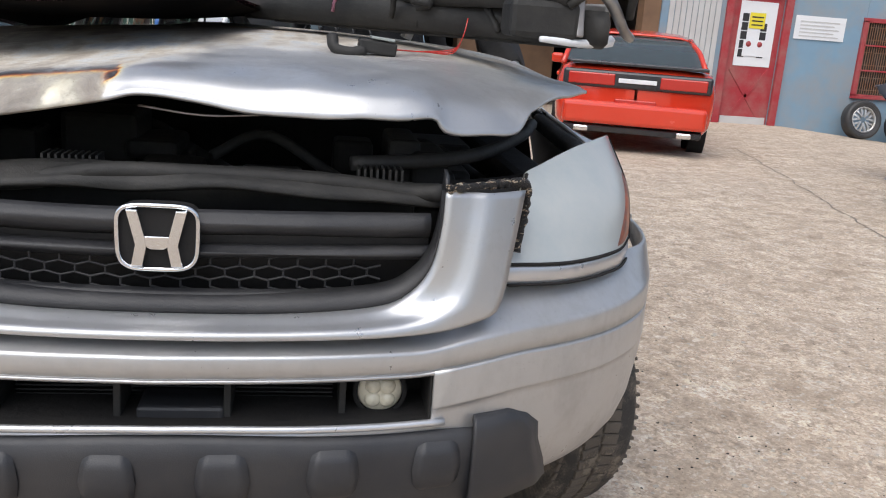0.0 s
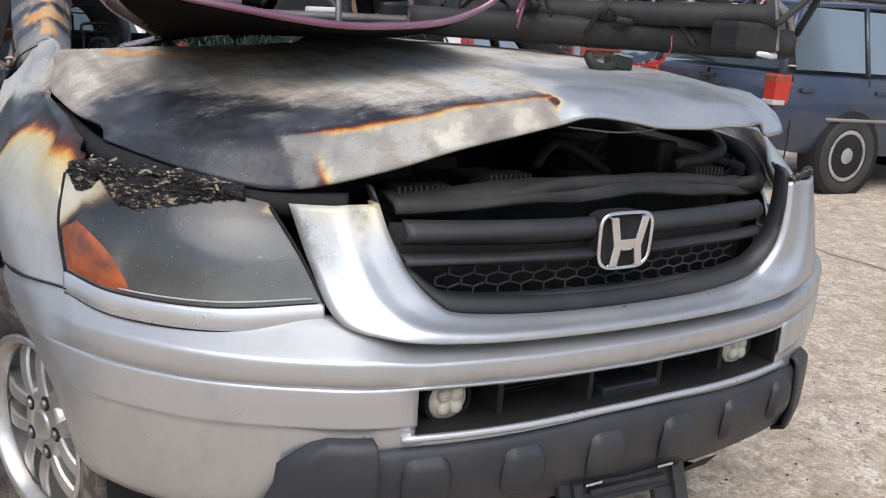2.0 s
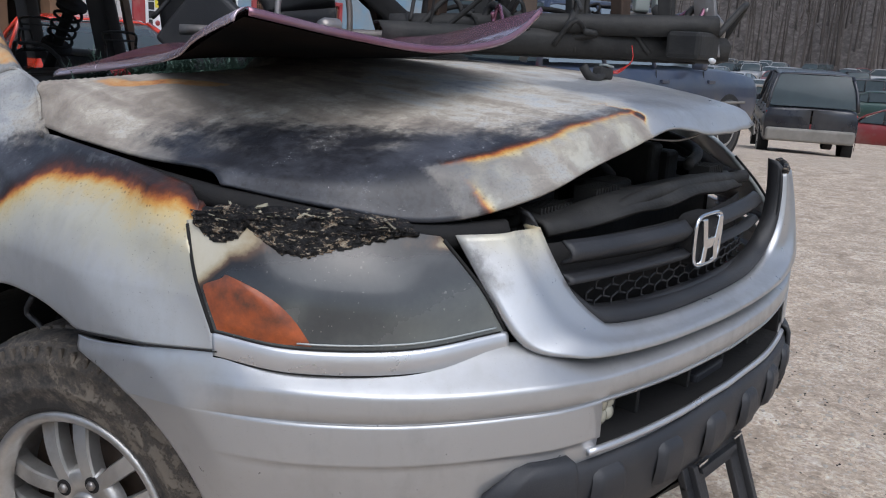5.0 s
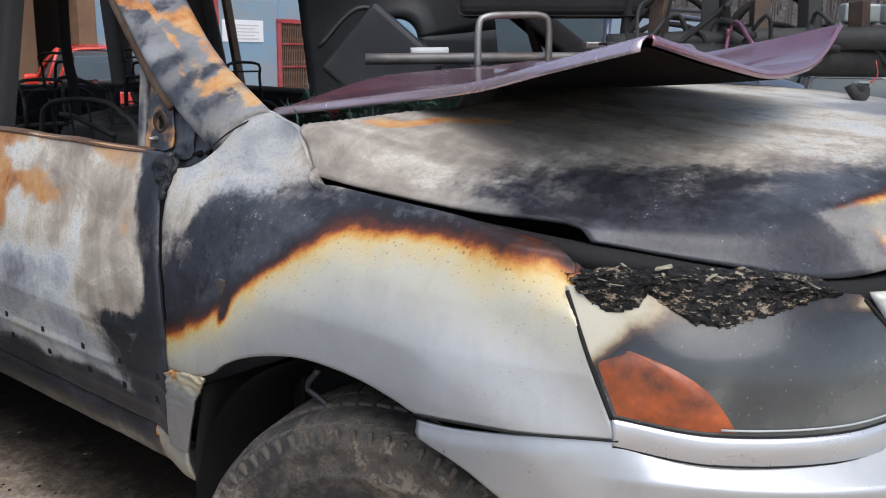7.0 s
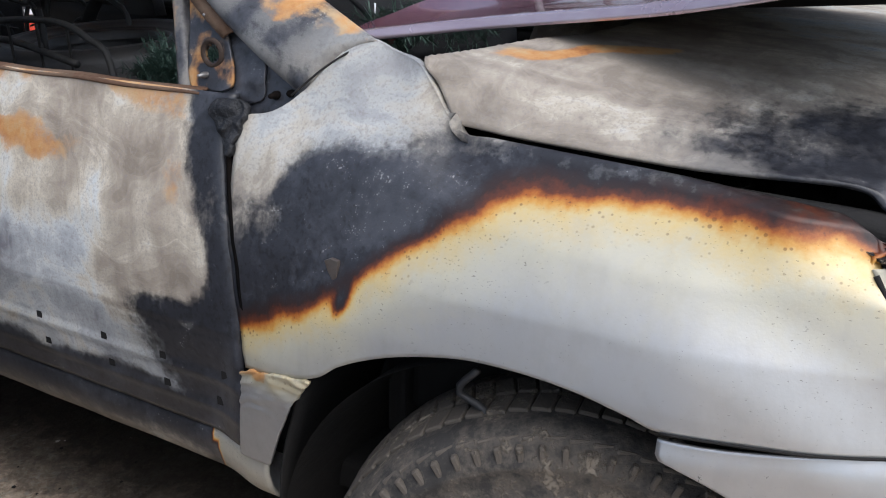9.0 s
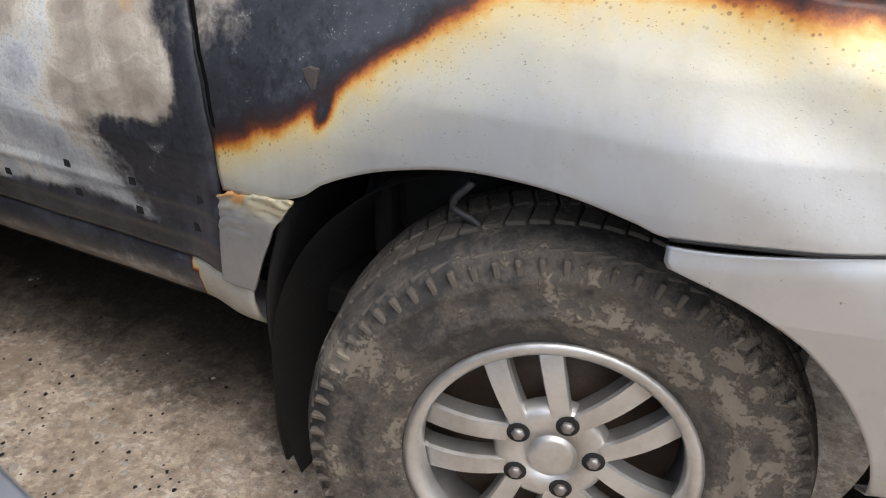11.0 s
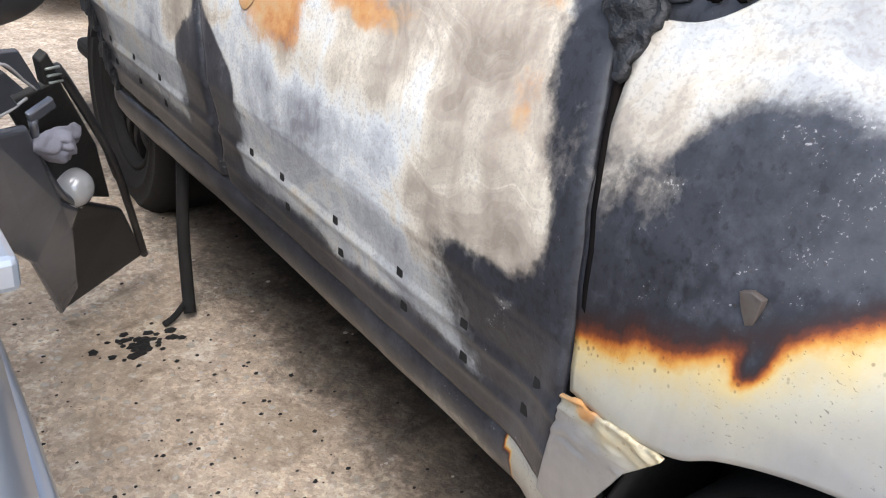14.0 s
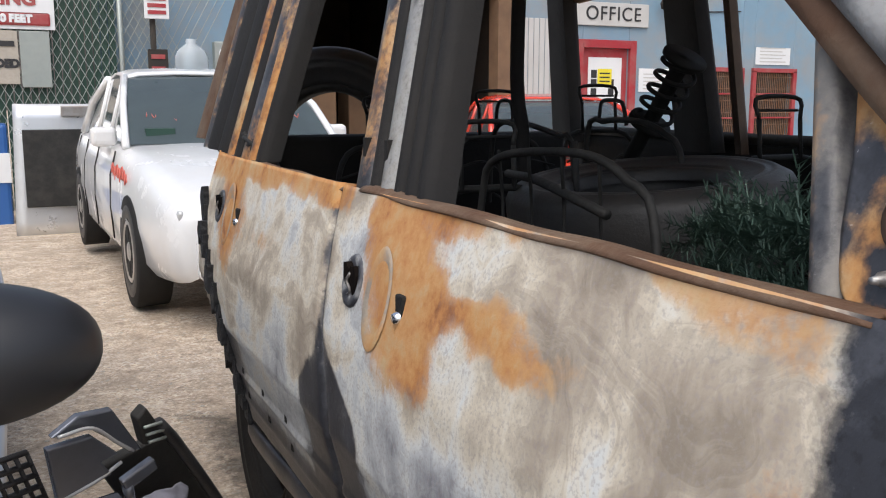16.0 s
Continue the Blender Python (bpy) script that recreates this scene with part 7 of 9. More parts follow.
# ---- other vehicles ----
def make_car(name, label, paint, L, W, stations, cabin, axles, R, group="", trim="plastic", detail=True, rails=False, lights=True, glass_mat="glass", mirrors=True, inset=0.0):
    """A car with its nose towards -y, centred on its base. stations: (y, half-width, sill z, deck z); cabin: windscreen base y, top y, rear top y, rear base y, roof z."""
    car = thing(name, (0, 0, 0), label, "car", group)
    LOCAL.add(car.name)
    rows = []
    st = spline(stations, 40 if detail else 16)
    for y, hw, z0, z1 in st:
        rows.append([np.array((sx * hw * k, y, lerp(z0, z1, t))) for sx, k, t in ((-1, 0.90, 0), (-1, 0.97, 0.12), (-1, 1.0, 0.45), (-1, 0.985, 0.75), (-1, 0.93, 0.95), (-1, 0.80, 1.0), (-1, 0.4, 1.02), (1, 0.4, 1.02), (1, 0.80, 1.0), (1, 0.93, 0.95), (1, 0.985, 0.75), (1, 1.0, 0.45), (1, 0.97, 0.12), (1, 0.90, 0))])
    shut = lambda r: [(p + np.array((0, 0, 0))) * np.array((0.02, 1, 1)) for p in r]
    body_me = grid_mesh("body", [shut(rows[0])] + rows + [shut(rows[-1])])
    body = part("body", body_me, MAT[paint], car)
    yb, yt, rt, rb, zr = cabin
    ym = 0.5 * (yt + rt)
    hb = float(np.interp(0.5 * (yb + rb), [s[0] for s in stations], [s[1] for s in stations])) * (0.87 if paint == "white" else 0.93)
    zb = lambda y: float(np.interp(y, [s[0] for s in stations], [s[3] for s in stations])) - 0.01
    ht = hb * 0.82

    def edge(t, s):
        """Greenhouse outline from the windscreen base over the roof to the rear base at the side s."""
        hm = 0.5 * (hb + ht) + 0.015
        pts = [(yb, zb(yb), hb), (lerp(yb, yt, 0.5) - 0.03, lerp(zb(yb), zr, 0.53), hm), (yt, zr - 0.045, ht), (ym, zr - 0.005, ht), (rt, zr - 0.05, ht), (lerp(rt, rb, 0.5) + 0.03, lerp(zr, zb(rb), 0.47), hm), (rb, zb(rb), hb)]
        q = np.array([np.interp(t, [0, 0.5, 1, 1.5, 2, 2.5, 3], [p[i] for p in pts]) for i in range(3)])
        return np.array((s * q[2], q[0], q[1]))
    roofp = []
    for t in np.linspace(0.97, 2.03, 12):
        a, b = edge(t, -1), edge(t, 1)
        roofp.append([a, lerp(a, b, 0.08) + np.array((0, 0, 0.03)), lerp(a, b, 0.3) + np.array((0, 0, 0.045)), lerp(a, b, 0.7) + np.array((0, 0, 0.045)), lerp(a, b, 0.92) + np.array((0, 0, 0.03)), b])
    part("roof", grid_mesh("roof", roofp), MAT[paint], car, "", 0.02)
    part("windscreen", grid_mesh("windscreen", [[lerp(edge(t, -0.96), edge(t, 0.96), k) + np.array((0, -0.05 * math.sin(math.pi * k), 0)) for k in np.linspace(0, 1, 10)] for t in np.linspace(0.04, 1.0, 6)]), MAT[glass_mat], car)
    part("rear_window", grid_mesh("rear_window", [[lerp(edge(t, -0.96), edge(t, 0.96), k) + np.array((0, 0.04 * math.sin(math.pi * k), 0)) for k in np.linspace(0, 1, 10)] for t in np.linspace(2.0, 2.92, 6)]), MAT[glass_mat], car)
    for s in (-1, 1):
        line = lambda y, k: np.array((s * lerp(hb, ht, k) * 0.985, y, lerp(zb(y), zr - 0.03, k)))
        top_f, top_r = yt + 0.03, rt - 0.03
        cuts = np.linspace(yb + 0.16, rb - 0.14, 4 if rb - yb > 2.2 else 3)
        for c0, c1 in zip(cuts, cuts[1:]):
            def clampy(y, k):
                return float(np.clip(y, lerp(yb + 0.06, yt + 0.05, k), lerp(rb - 0.06, rt - 0.05, k)))
            part("side_window", grid_mesh("side_window", [[line(clampy(lerp(c0 + 0.035, c1 - 0.035, u), k), k) for u in np.linspace(0, 1, 6)] for k in np.linspace(0.05, 0.95, 5)]), MAT[glass_mat], car)
        for c in cuts[1:-1]:
            part("pillar", tube("pillar", [line(c, 0.0), line(c, 1.0)], 0.024, None, 6), MAT[paint] if detail else MAT["plastic"], car)
        part("pillar", tube("pillar", [edge(t, s) for t in np.linspace(0, 1, 5)], 0.028, None, 6), MAT[paint], car)
        part("pillar", tube("pillar", [edge(t, s) for t in np.linspace(2, 3, 5)], 0.035, None, 6), MAT[paint], car)
        if detail:
            for c in (cuts[0] - 0.1, *cuts[1:]):
                part("door_seam", tube("door_seam", [np.array((s * (np.interp(c, [q[0] for q in stations], [q[1] for q in stations]) + 0.001) * k2, c, z)) for k2, z in ((0.985, 0.30), (1.0, 0.52), (0.99, 0.74), (0.94, zb(c) - 0.02))], 0.006, None, 5), MAT["black"], car)
                part("door_handle", block("door_handle", (s * hb / 0.93 * 0.985 - 0.02, c - 0.22, zb(c) - 0.16), (s * hb / 0.93 * 0.985 + 0.02, c - 0.06, zb(c) - 0.12), 0.008), MAT[paint], car)
            if mirrors:
                part("side_mirror", joined("side_mirror", [block("m", (s * (hb + 0.10) - 0.09, yb + 0.28, zb(yb) + 0.0), (s * (hb + 0.10) + 0.09, yb + 0.38, zb(yb) + 0.14), 0.04, seg=3)]), MAT[paint], car)
            if paint != "white":
                part("body_moulding", tube("body_moulding", [np.array((s * (q[1] + 0.004), q[0], lerp(q[2], q[3], 0.45))) for q in st[5:-5]], 0.018, None, 6), MAT[trim], car)
        for a in axles:
            hw = float(np.interp(a, [q[0] for q in stations], [q[1] for q in stations])) - inset
            arch = lathe("wheel_arch", [(0.0, s * (hw + 0.004)), (R + 0.035, s * (hw + 0.006)), (R + 0.045, s * (hw - 0.004)), (R + 0.04, s * (hw - 0.2))], "x", 24, (0, a, R))
            part("wheel_arch", arch, MAT["black"], car)
            ty = lathe("tyre", [(R * 0.62, s * (hw - 0.006)), (R * 0.70, s * (hw + 0.010)), (R * 0.93, s * (hw + 0.009)), (R, s * (hw - 0.02)), (R, s * (hw - 0.19))], "x", 28, (0, a, R))
            t_ob = part("wheel", ty, MAT["rubber_clean"], car)
            part("rim", lathe("rim", [(0.0, s * (hw + 0.012)), (R * 0.16, s * (hw + 0.012)), (R * 0.2, s * (hw + 0.004)), (R * 0.5, s * (hw - 0.002)), (R * 0.60, s * (hw + 0.012)), (R * 0.64, s * (hw + 0.006))], "x", 20, (0, a, R)), MAT["alloy"], t_ob)
            if detail:
                for i in range(6):
                    w = block("w", (s * (hw + 0.004) - 0.004, -0.022, R * 0.24), (s * (hw + 0.004) + 0.004, 0.022, R * 0.5), 0.003, Matrix.Translation((0, a, R)) @ Matrix.Rotation(radians(60 * i), 4, "X"), 1)
                    part("rim_slot", w, MAT["black"], t_ob)
        if lights:
            for end, mt in ((0, "clear"), (-1, "tail")):
                y, hw, z0, z1 = st[end + (1 if end == 0 else -1)]
                sg = -1 if end == 0 else 1
                part("headlight" if end == 0 else "tail_light", block("light", (s * hw * 0.97 - 0.12 * (1 if s > 0 else 0), y - 0.02 if end == 0 else y - 0.10, lerp(z0, z1, 0.58)), (s * hw * 0.97 + 0.12 * (0 if s > 0 else 1), y + 0.10 if end == 0 else y + 0.03, lerp(z0, z1, 0.88)), 0.02), MAT[mt], car)
    for end in (0, -1):
        y, hw, z0, z1 = st[end]
        sg = -1 if end == 0 else 1
        part("bumper", block("bumper", (-hw * 0.97, min(y, y + sg * 0.12) - 0.02, z0 - 0.02), (hw * 0.97, max(y, y + sg * 0.12), z0 + 0.24), 0.05, seg=3), MAT[trim], car)
    if rails:
        for s in (-1, 1):
            part("roof_rail", tube("roof_rail", [(s * ht * 0.9, yt + 0.2, zr + 0.05), (s * ht * 0.9, rt - 0.1, zr + 0.05)], 0.02, None, 6), MAT["plastic"], car)
    return car


SEDAN = [(-2.35, 0.70, 0.30, 0.66), (-2.2, 0.80, 0.24, 0.74), (-1.6, 0.87, 0.20, 0.86), (-0.85, 0.885, 0.19, 0.93), (0.2, 0.89, 0.19, 0.94), (1.2, 0.885, 0.20, 0.96), (1.9, 0.85, 0.24, 0.97), (2.25, 0.80, 0.30, 0.93), (2.38, 0.74, 0.36, 0.86)]
SUV = [(-2.38, 0.74, 0.46, 0.86), (-2.25, 0.84, 0.40, 0.98), (-1.5, 0.89, 0.36, 1.06), (-0.8, 0.90, 0.35, 1.08), (0.5, 0.90, 0.35, 1.09), (1.7, 0.90, 0.37, 1.10), (2.2, 0.88, 0.42, 1.10), (2.36, 0.85, 0.46, 1.06)]
COUPE = [(-2.45, 0.74, 0.30, 0.66), (-2.3, 0.86, 0.24, 0.78), (-1.5, 0.94, 0.20, 0.90), (-0.6, 0.95, 0.19, 0.95), (0.6, 0.95, 0.19, 0.98), (1.5, 0.955, 0.22, 1.02), (2.2, 0.94, 0.30, 1.06), (2.42, 0.91, 0.34, 1.02), (2.50, 0.86, 0.40, 0.96)]


def put_car(car, x, y, heading, dz=0.0):
    car.matrix_basis = pose(x, y, ground_z(x, y) + dz, 0, 0, heading)
    return car


white_car = put_car(make_car("sedan", "dirty white four-door sedan with red scrawl on its glass and fender", "white", 4.7, 1.78, SEDAN, (-0.75, 0.10, 1.00, 1.72, 1.47), (-1.38, 1.36), 0.31, trim="white"), 0.07, 8.45, 2, 0.09)
red_car = put_car(make_car("sports_coupe", "glossy orange-red two-door muscle coupe with black rear spoiler", "red", 5.0, 1.92, COUPE, (-0.55, 0.25, 0.95, 1.72, 1.44), (-1.45, 1.5), 0.35, trim="red", lights=False), 4.66, 11.2, 164)
spo = part("spoiler", block("spoiler", (-0.80, 2.30, 1.06), (0.80, 2.50, 1.10), 0.012), MAT["dark"], red_car, "black rear spoiler")
part("tail_panel", block("tail_panel", (-0.86, 2.44, 0.80), (0.86, 2.535, 1.0), 0.03), MAT["dark"], red_car)
for s in (-1, 1):
    part("tail_light", block("tail_light", (s * 0.53 - 0.27, 2.50, 0.83), (s * 0.53 + 0.27, 2.548, 0.965), 0.015), MAT["tail"], red_car)
part("centre_badge", block("centre_badge", (-0.22, 2.53, 0.87), (0.22, 2.555, 0.92), 0.004), MAT["paper"], red_car)
part("plate_recess", block("plate_recess", (-0.24, 2.47, 0.50), (0.24, 2.536, 0.68), 0.01), MAT["tail"], red_car)
part("rear_diffuser", block("rear_diffuser", (-0.80, 2.30, 0.28), (0.80, 2.53, 0.36), 0.02), MAT["dark"], red_car)
for s in (-1, 1):
    part("exhaust_tip", block("exhaust_tip", (s * 0.60 - 0.09, 2.40, 0.28), (s * 0.60 + 0.09, 2.56, 0.35), 0.02), MAT["chrome"], red_car)
navy_suv = put_car(make_car("suv", "faded navy blue old SUV with tan lower trim", "navy", 4.75, 1.8, SUV, (-0.85, -0.35, 2.05, 2.30, 1.72), (-1.42, 1.40), 0.37, trim="tan", rails=True), 7.75, 4.75, 85)
for sx in (-1, 1):
    lamp = part("tail_light", block("tail_light", (sx * 0.80 - 0.07, 2.20, 0.80), (sx * 0.80 + 0.07, 2.385, 1.08), 0.02), MAT["tail"], navy_suv, "red corner tail light with amber and white bands")
    part("amber_band", block("amber_band", (sx * 0.80 - 0.072, 2.25, 1.01), (sx * 0.80 + 0.072, 2.39, 1.07), 0.01), MAT["amber"], lamp)
    part("white_band", block("white_band", (sx * 0.80 - 0.072, 2.25, 0.81), (sx * 0.80 + 0.072, 2.39, 0.86), 0.01), MAT["clear"], lamp)
part("bumper_pad", block("bumper_pad", (-0.86, 2.30, 0.62), (0.86, 2.53, 0.70), 0.025, seg=3), MAT["plastic"], navy_suv, "black rubber step pad on the rear bumper")
part("plate_recess", block("plate_recess", (-0.26, 2.36, 0.80), (0.26, 2.378, 0.95), 0.01), MAT["dark"], navy_suv)
part("hatch_handle", block("hatch_handle", (-0.10, 2.37, 0.99), (0.10, 2.40, 1.03), 0.008), MAT["plastic"], navy_suv)
part("wiper", tube("wiper", [(-0.02, 2.345, 1.14), (0.30, 2.345, 1.17), (0.52, 2.34, 1.24)], 0.009, 10, 5), MAT["black"], navy_suv)
dark_suv = put_car(make_car("suv", "black SUV with tan bumper in the yard", "dark", 4.75, 1.8, SUV, (-0.85, -0.35, 2.05, 2.30, 1.78), (-1.42, 1.40), 0.37, trim="tan", rails=False), 18.6, 5.9, 113)

# ---- rows of scrapped cars further off, bare woods behind ----
def lot_paint(name, c):
    return surface(name, c, tuple(0.8 * v for v in c), 0.4, 0.1, 3, (0.2, 0.18, 0.16), 1.5, 0.5, 0.0, 40, 0.2)


lot = []
for nm, c in (("white_scrap", (0.6, 0.6, 0.6)), ("silver_scrap", (0.34, 0.35, 0.36)), ("blue_scrap", (0.06, 0.10, 0.18)), ("red_scrap", (0.22, 0.03, 0.03)), ("green_scrap", (0.03, 0.07, 0.06)), ("tan_scrap", (0.28, 0.24, 0.18)), ("black_scrap", (0.02, 0.022, 0.026))):
    MAT[nm] = lot_paint(nm, c)
    suv = nm in ("tan_scrap", "black_scrap", "silver_scrap")
    lab = {"white_scrap": "scrapped white sedan", "silver_scrap": "scrapped silver SUV", "blue_scrap": "scrapped blue sedan", "red_scrap": "scrapped red sedan", "green_scrap": "scrapped dark green sedan", "tan_scrap": "scrapped tan SUV", "black_scrap": "scrapped black SUV"}[nm]
    lot.append(make_car("scrap_car", lab + " in a row of the yard", nm, 4.6, 1.8, SUV if suv else SEDAN, (-0.85, -0.3, 1.9, 2.25, 1.72) if suv else (-0.75, 0.05, 1.15, 1.85, 1.40), (-1.4, 1.38), 0.33, "scrapyard rows", detail=False))
rng = random.Random(11)
spots = []
for row in range(9):
    d = 33 + row * 10.5
    n = 8 + row * 2
    for i in range(n):
        az = radians(-6 + 40 * (i + rng.uniform(0.2, 0.8)) / n)
        spots.append((-1.7 + d * math.cos(az) + rng.uniform(-1.5, 1.5), d * math.sin(az) + rng.uniform(-1, 1)))
for i, (x, y) in enumerate(spots):
    src = lot[rng.choice([0, 0, 1, 1, 2, 3, 4, 5, 6])]
    if i < len(lot):
        src = lot[i]
    m = pose(x, y, -1.75 + rng.uniform(0, 0.1), 0, 0, rng.choice([100, 190, 280, 95, 275]) + rng.uniform(-12, 12))
    if i < len(lot):
        src.matrix_basis = m
    else:
        copy_thing(src, m)


def woods_material():
    m, n, l, b = nodes_of("bare_winter_woods")
    co = n.new("ShaderNodeTexCoord").outputs["Object"]
    mp = n.new("ShaderNodeMapping")
    mp.inputs["Scale"].default_value = (1.2, 1.2, 0.06)
    l.new(co, mp.inputs["Vector"])
    streak = noise_tex(n, l, mp.outputs[0], 1.0, 8, 0.7)
    big = noise_tex(n, l, co, 0.08, 5)
    col = ramp(n, l, streak, [(0.35, (0.045, 0.040, 0.037)), (0.5, (0.095, 0.084, 0.077)), (0.66, (0.18, 0.16, 0.15))])
    col = mixed(n, l, calc(n, l, "MULTIPLY", big, 0.5), col, (0.07, 0.06, 0.055))
    l.new(col, b.inputs["Base Color"])
    b.inputs["Roughness"].default_value = 1.0
    return m


woods_mat = woods_material()
hill = []
for t in np.linspace(0, 1, 12):
    hill.append([np.array((math.cos(a) * (138 + 34 * t), math.sin(a) * (138 + 34 * t), -3 + (20 + 5 * wob(a * 6, 0, 0, 1.5)) * t ** 0.8 + (1.8 * wob(a * 60, t * 3, 0, 2) if t == 1 else 0))) for a in np.linspace(radians(-75), radians(165), 220)])
whole("wooded_hill", grid_mesh("wooded_hill", hill), woods_mat, "brown leafless winter wood on a rise", "woods", "", "structure")
verts, faces = [], []
rng = random.Random(21)
for i in range(900):
    a, d = radians(rng.uniform(-14, 100)), rng.uniform(132, 165)
    x, y, h, r = math.cos(a) * d, math.sin(a) * d, rng.uniform(13, 24), rng.uniform(0.10, 0.25)
    z0 = -3 + max(0, (d - 138) / 34) * 18
    limbs = [((x, y, z0), (x + rng.uniform(-1, 1), y + rng.uniform(-1, 1), z0 + h), r)]
    for k in range(9):
        zz = z0 + h * rng.uniform(0.4, 0.95)
        limbs.append(((x, y, zz), (x + rng.uniform(-3, 3), y + rng.uniform(-3, 3), zz + rng.uniform(1, 4)), r * 0.35))
    for p, q, w in limbs:
        n0 = len(verts)
        for c, ww in ((p, w), (q, w * 0.25)):
            for k in range(3):
                verts.append((c[0] + ww * math.cos(2.1 * k), c[1] + ww * math.sin(2.1 * k), c[2]))
        faces += [(n0, n0 + 1, n0 + 4, n0 + 3), (n0 + 1, n0 + 2, n0 + 5, n0 + 4), (n0 + 2, n0, n0 + 3, n0 + 5)]
whole("bare_trees", mesh_of("bare_trees", verts, faces), woods_mat, "leafless grey-brown trees along the yard's edge", "trees", "", "stuff")


# ---- a maroon body panel lying on the hood ----
panel_net = [[(-0.825, 0.545, 1.315), (-0.62, 0.535, 1.286), (-0.40, 0.535, 1.266), (-0.20, 0.54, 1.280), (-0.09, 0.545, 1.312), (-0.02, 0.545, 1.356)],
             [(-0.752, 0.735, 1.278), (-0.60, 0.722, 1.264), (-0.40, 0.70, 1.252), (-0.20, 0.70, 1.256), (-0.08, 0.70, 1.278), (0.0, 0.69, 1.325)],
             [(-0.660, 0.950, 1.240), (-0.54, 0.935, 1.244), (-0.40, 0.92, 1.238), (-0.20, 0.92, 1.240), (-0.04, 0.92, 1.256), (0.06, 0.90, 1.290)],
             [(-0.555, 1.290, 1.198), (-0.48, 1.24, 1.214), (-0.38, 1.19, 1.226), (-0.20, 1.18, 1.238), (-0.02, 1.16, 1.252), (0.10, 1.12, 1.275)],
             [(-0.585, 1.563, 1.160), (-0.50, 1.52, 1.190), (-0.38, 1.46, 1.230), (-0.20, 1.42, 1.246), (0.0, 1.40, 1.256), (0.12, 1.36, 1.270)]]
sheet = net(panel_net, 60, 60)
# lighter copy of the maroon: the flange's pale sky highlight put into the colour
MAT["maroon_highlight"] = surface("maroon_paint_with_highlight", (0.44, 0.30, 0.37), (0.66, 0.55, 0.60), 0.25, 0.7, 9, (0.70, 0.62, 0.66), 4, 0.8, 0.1, 60)
maroon = thing("maroon_panel", (-0.3, 0.9, 1.2), "curled maroon car panel with sooty, shade-blackened underside lying on the hood", "car panel")
part("skin", grid_mesh("skin", [[p + np.array((0, 0, 0.004)) for p in r] for r in sheet]), MAT["maroon"], maroon)
# underside blackened beyond soot to paint in the shade below the panel
part("underside", grid_mesh("underside", [[p + np.array((-0.004 if i == 0 else 0.0, 0, -0.008)) for i, p in enumerate(r)] for r in sheet]), MAT["soot_and_shade_black"], maroon, "sooty underside with shade painted in")
edge = [r[0] for r in sheet]
flange = [[p + np.array((dx - 0.01 * math.sin(9 * i / 59), 0, dz)) for i, p in enumerate(edge)] for dx, dz in ((0.0, 0.007), (-0.008, 0.006), (-0.018, 0.000), (-0.023, -0.008), (-0.024, -0.014))]
part("flange", grid_mesh("flange", flange), MAT["maroon_highlight"], maroon, "shiny rolled edge with its highlight painted in", 0.003)
front_lip = [[p + np.array((0, dy, dz)) for p in sheet[0]] for dy, dz in ((0.0, 0.005), (-0.005, 0.006), (-0.007, 0.0), (-0.005, -0.006))]
part("front_lip", grid_mesh("front_lip", front_lip), MAT["maroon"], maroon, "", 0.002)
part("bolt_stud", lathe("stud", [(0.0, -0.02), (0.010, -0.02), (0.014, -0.01), (0.014, 0.02)], "x", 12, (-0.60, 0.60, 1.30)), MAT["steel"], maroon)

# ---- stripped dashboard beam and wiring heaped on the hood ----
beam = thing("dash_beam", (0.5, 0.7, 1.22), "stripped dashboard crossbeam with black duct, lying across the hood", "car part")
part("cross_tube", tube("cross_tube", [(0.16, 1.16, 1.315), (0.40, 0.83, 1.335), (0.60, 0.58, 1.345), (0.72, 0.45, 1.352)], 0.030, 24, 12), MAT["engine"], beam, "sooty steel tube")
duct = [[np.array((x, y + o, z)) for x, y in zip(np.linspace(0.05, 0.80, 30), np.linspace(1.12, 0.47, 30))] for o, z in ((0.0, 1.315), (-0.02, 1.318), (-0.035, 1.30), (-0.03, 1.262), (0.0, 1.255), (0.12, 1.258))]
part("duct", grid_mesh("duct", duct), MAT["engine"], beam, "glossy black duct", 0.006)
part("duct_floor", block("duct_floor", (-0.40, -0.02, 0), (0.42, 0.05, 0.006), 0.002, pose(0.44, 0.80, 1.246, 0, 0, -41)), MAT["engine"], beam)
part("box_end", block("box_end", (0.60, 0.44, 1.262), (0.74, 0.54, 1.335), 0.012), MAT["engine"], beam)
part("light_lip", tube("light_lip", [(0.66, 0.43, 1.262), (0.75, 0.46, 1.258), (0.82, 0.51, 1.262), (0.84, 0.55, 1.266)], lambda k: 0.006 + 0.006 * k, 16, 6), MAT["paper"], beam, "pale broken plastic lip")
part("end_bracket", slab("end_bracket", [(0.44, 1.27), (0.50, 1.27), (0.53, 1.40), (0.56, 1.56), (0.50, 1.56), (0.47, 1.42)], "x", 0.735, 0.75, 0.003), MAT["steel"], beam, "scorched end bracket")
part("bracket_foot", tube("bracket_foot", [(0.74, 0.50, 1.40), (0.80, 0.47, 1.35), (0.85, 0.50, 1.29), (0.88, 0.54, 1.275)], lambda k: 0.016 - 0.006 * k, 14, 8), MAT["steel"], beam)
for i in range(6):
    x = 0.24 + 0.08 * i
    part("bracket", block("bracket", (-0.02, -0.02, -0.01), (0.02, 0.02, 0.10 + 0.02 * (i % 2)), 0.003, pose(x, 1.06 - 1.25 * (x - 0.24), 1.335, 0, 5, 20 * i)), MAT["engine"] if i % 2 else MAT["brown_soot"], beam)
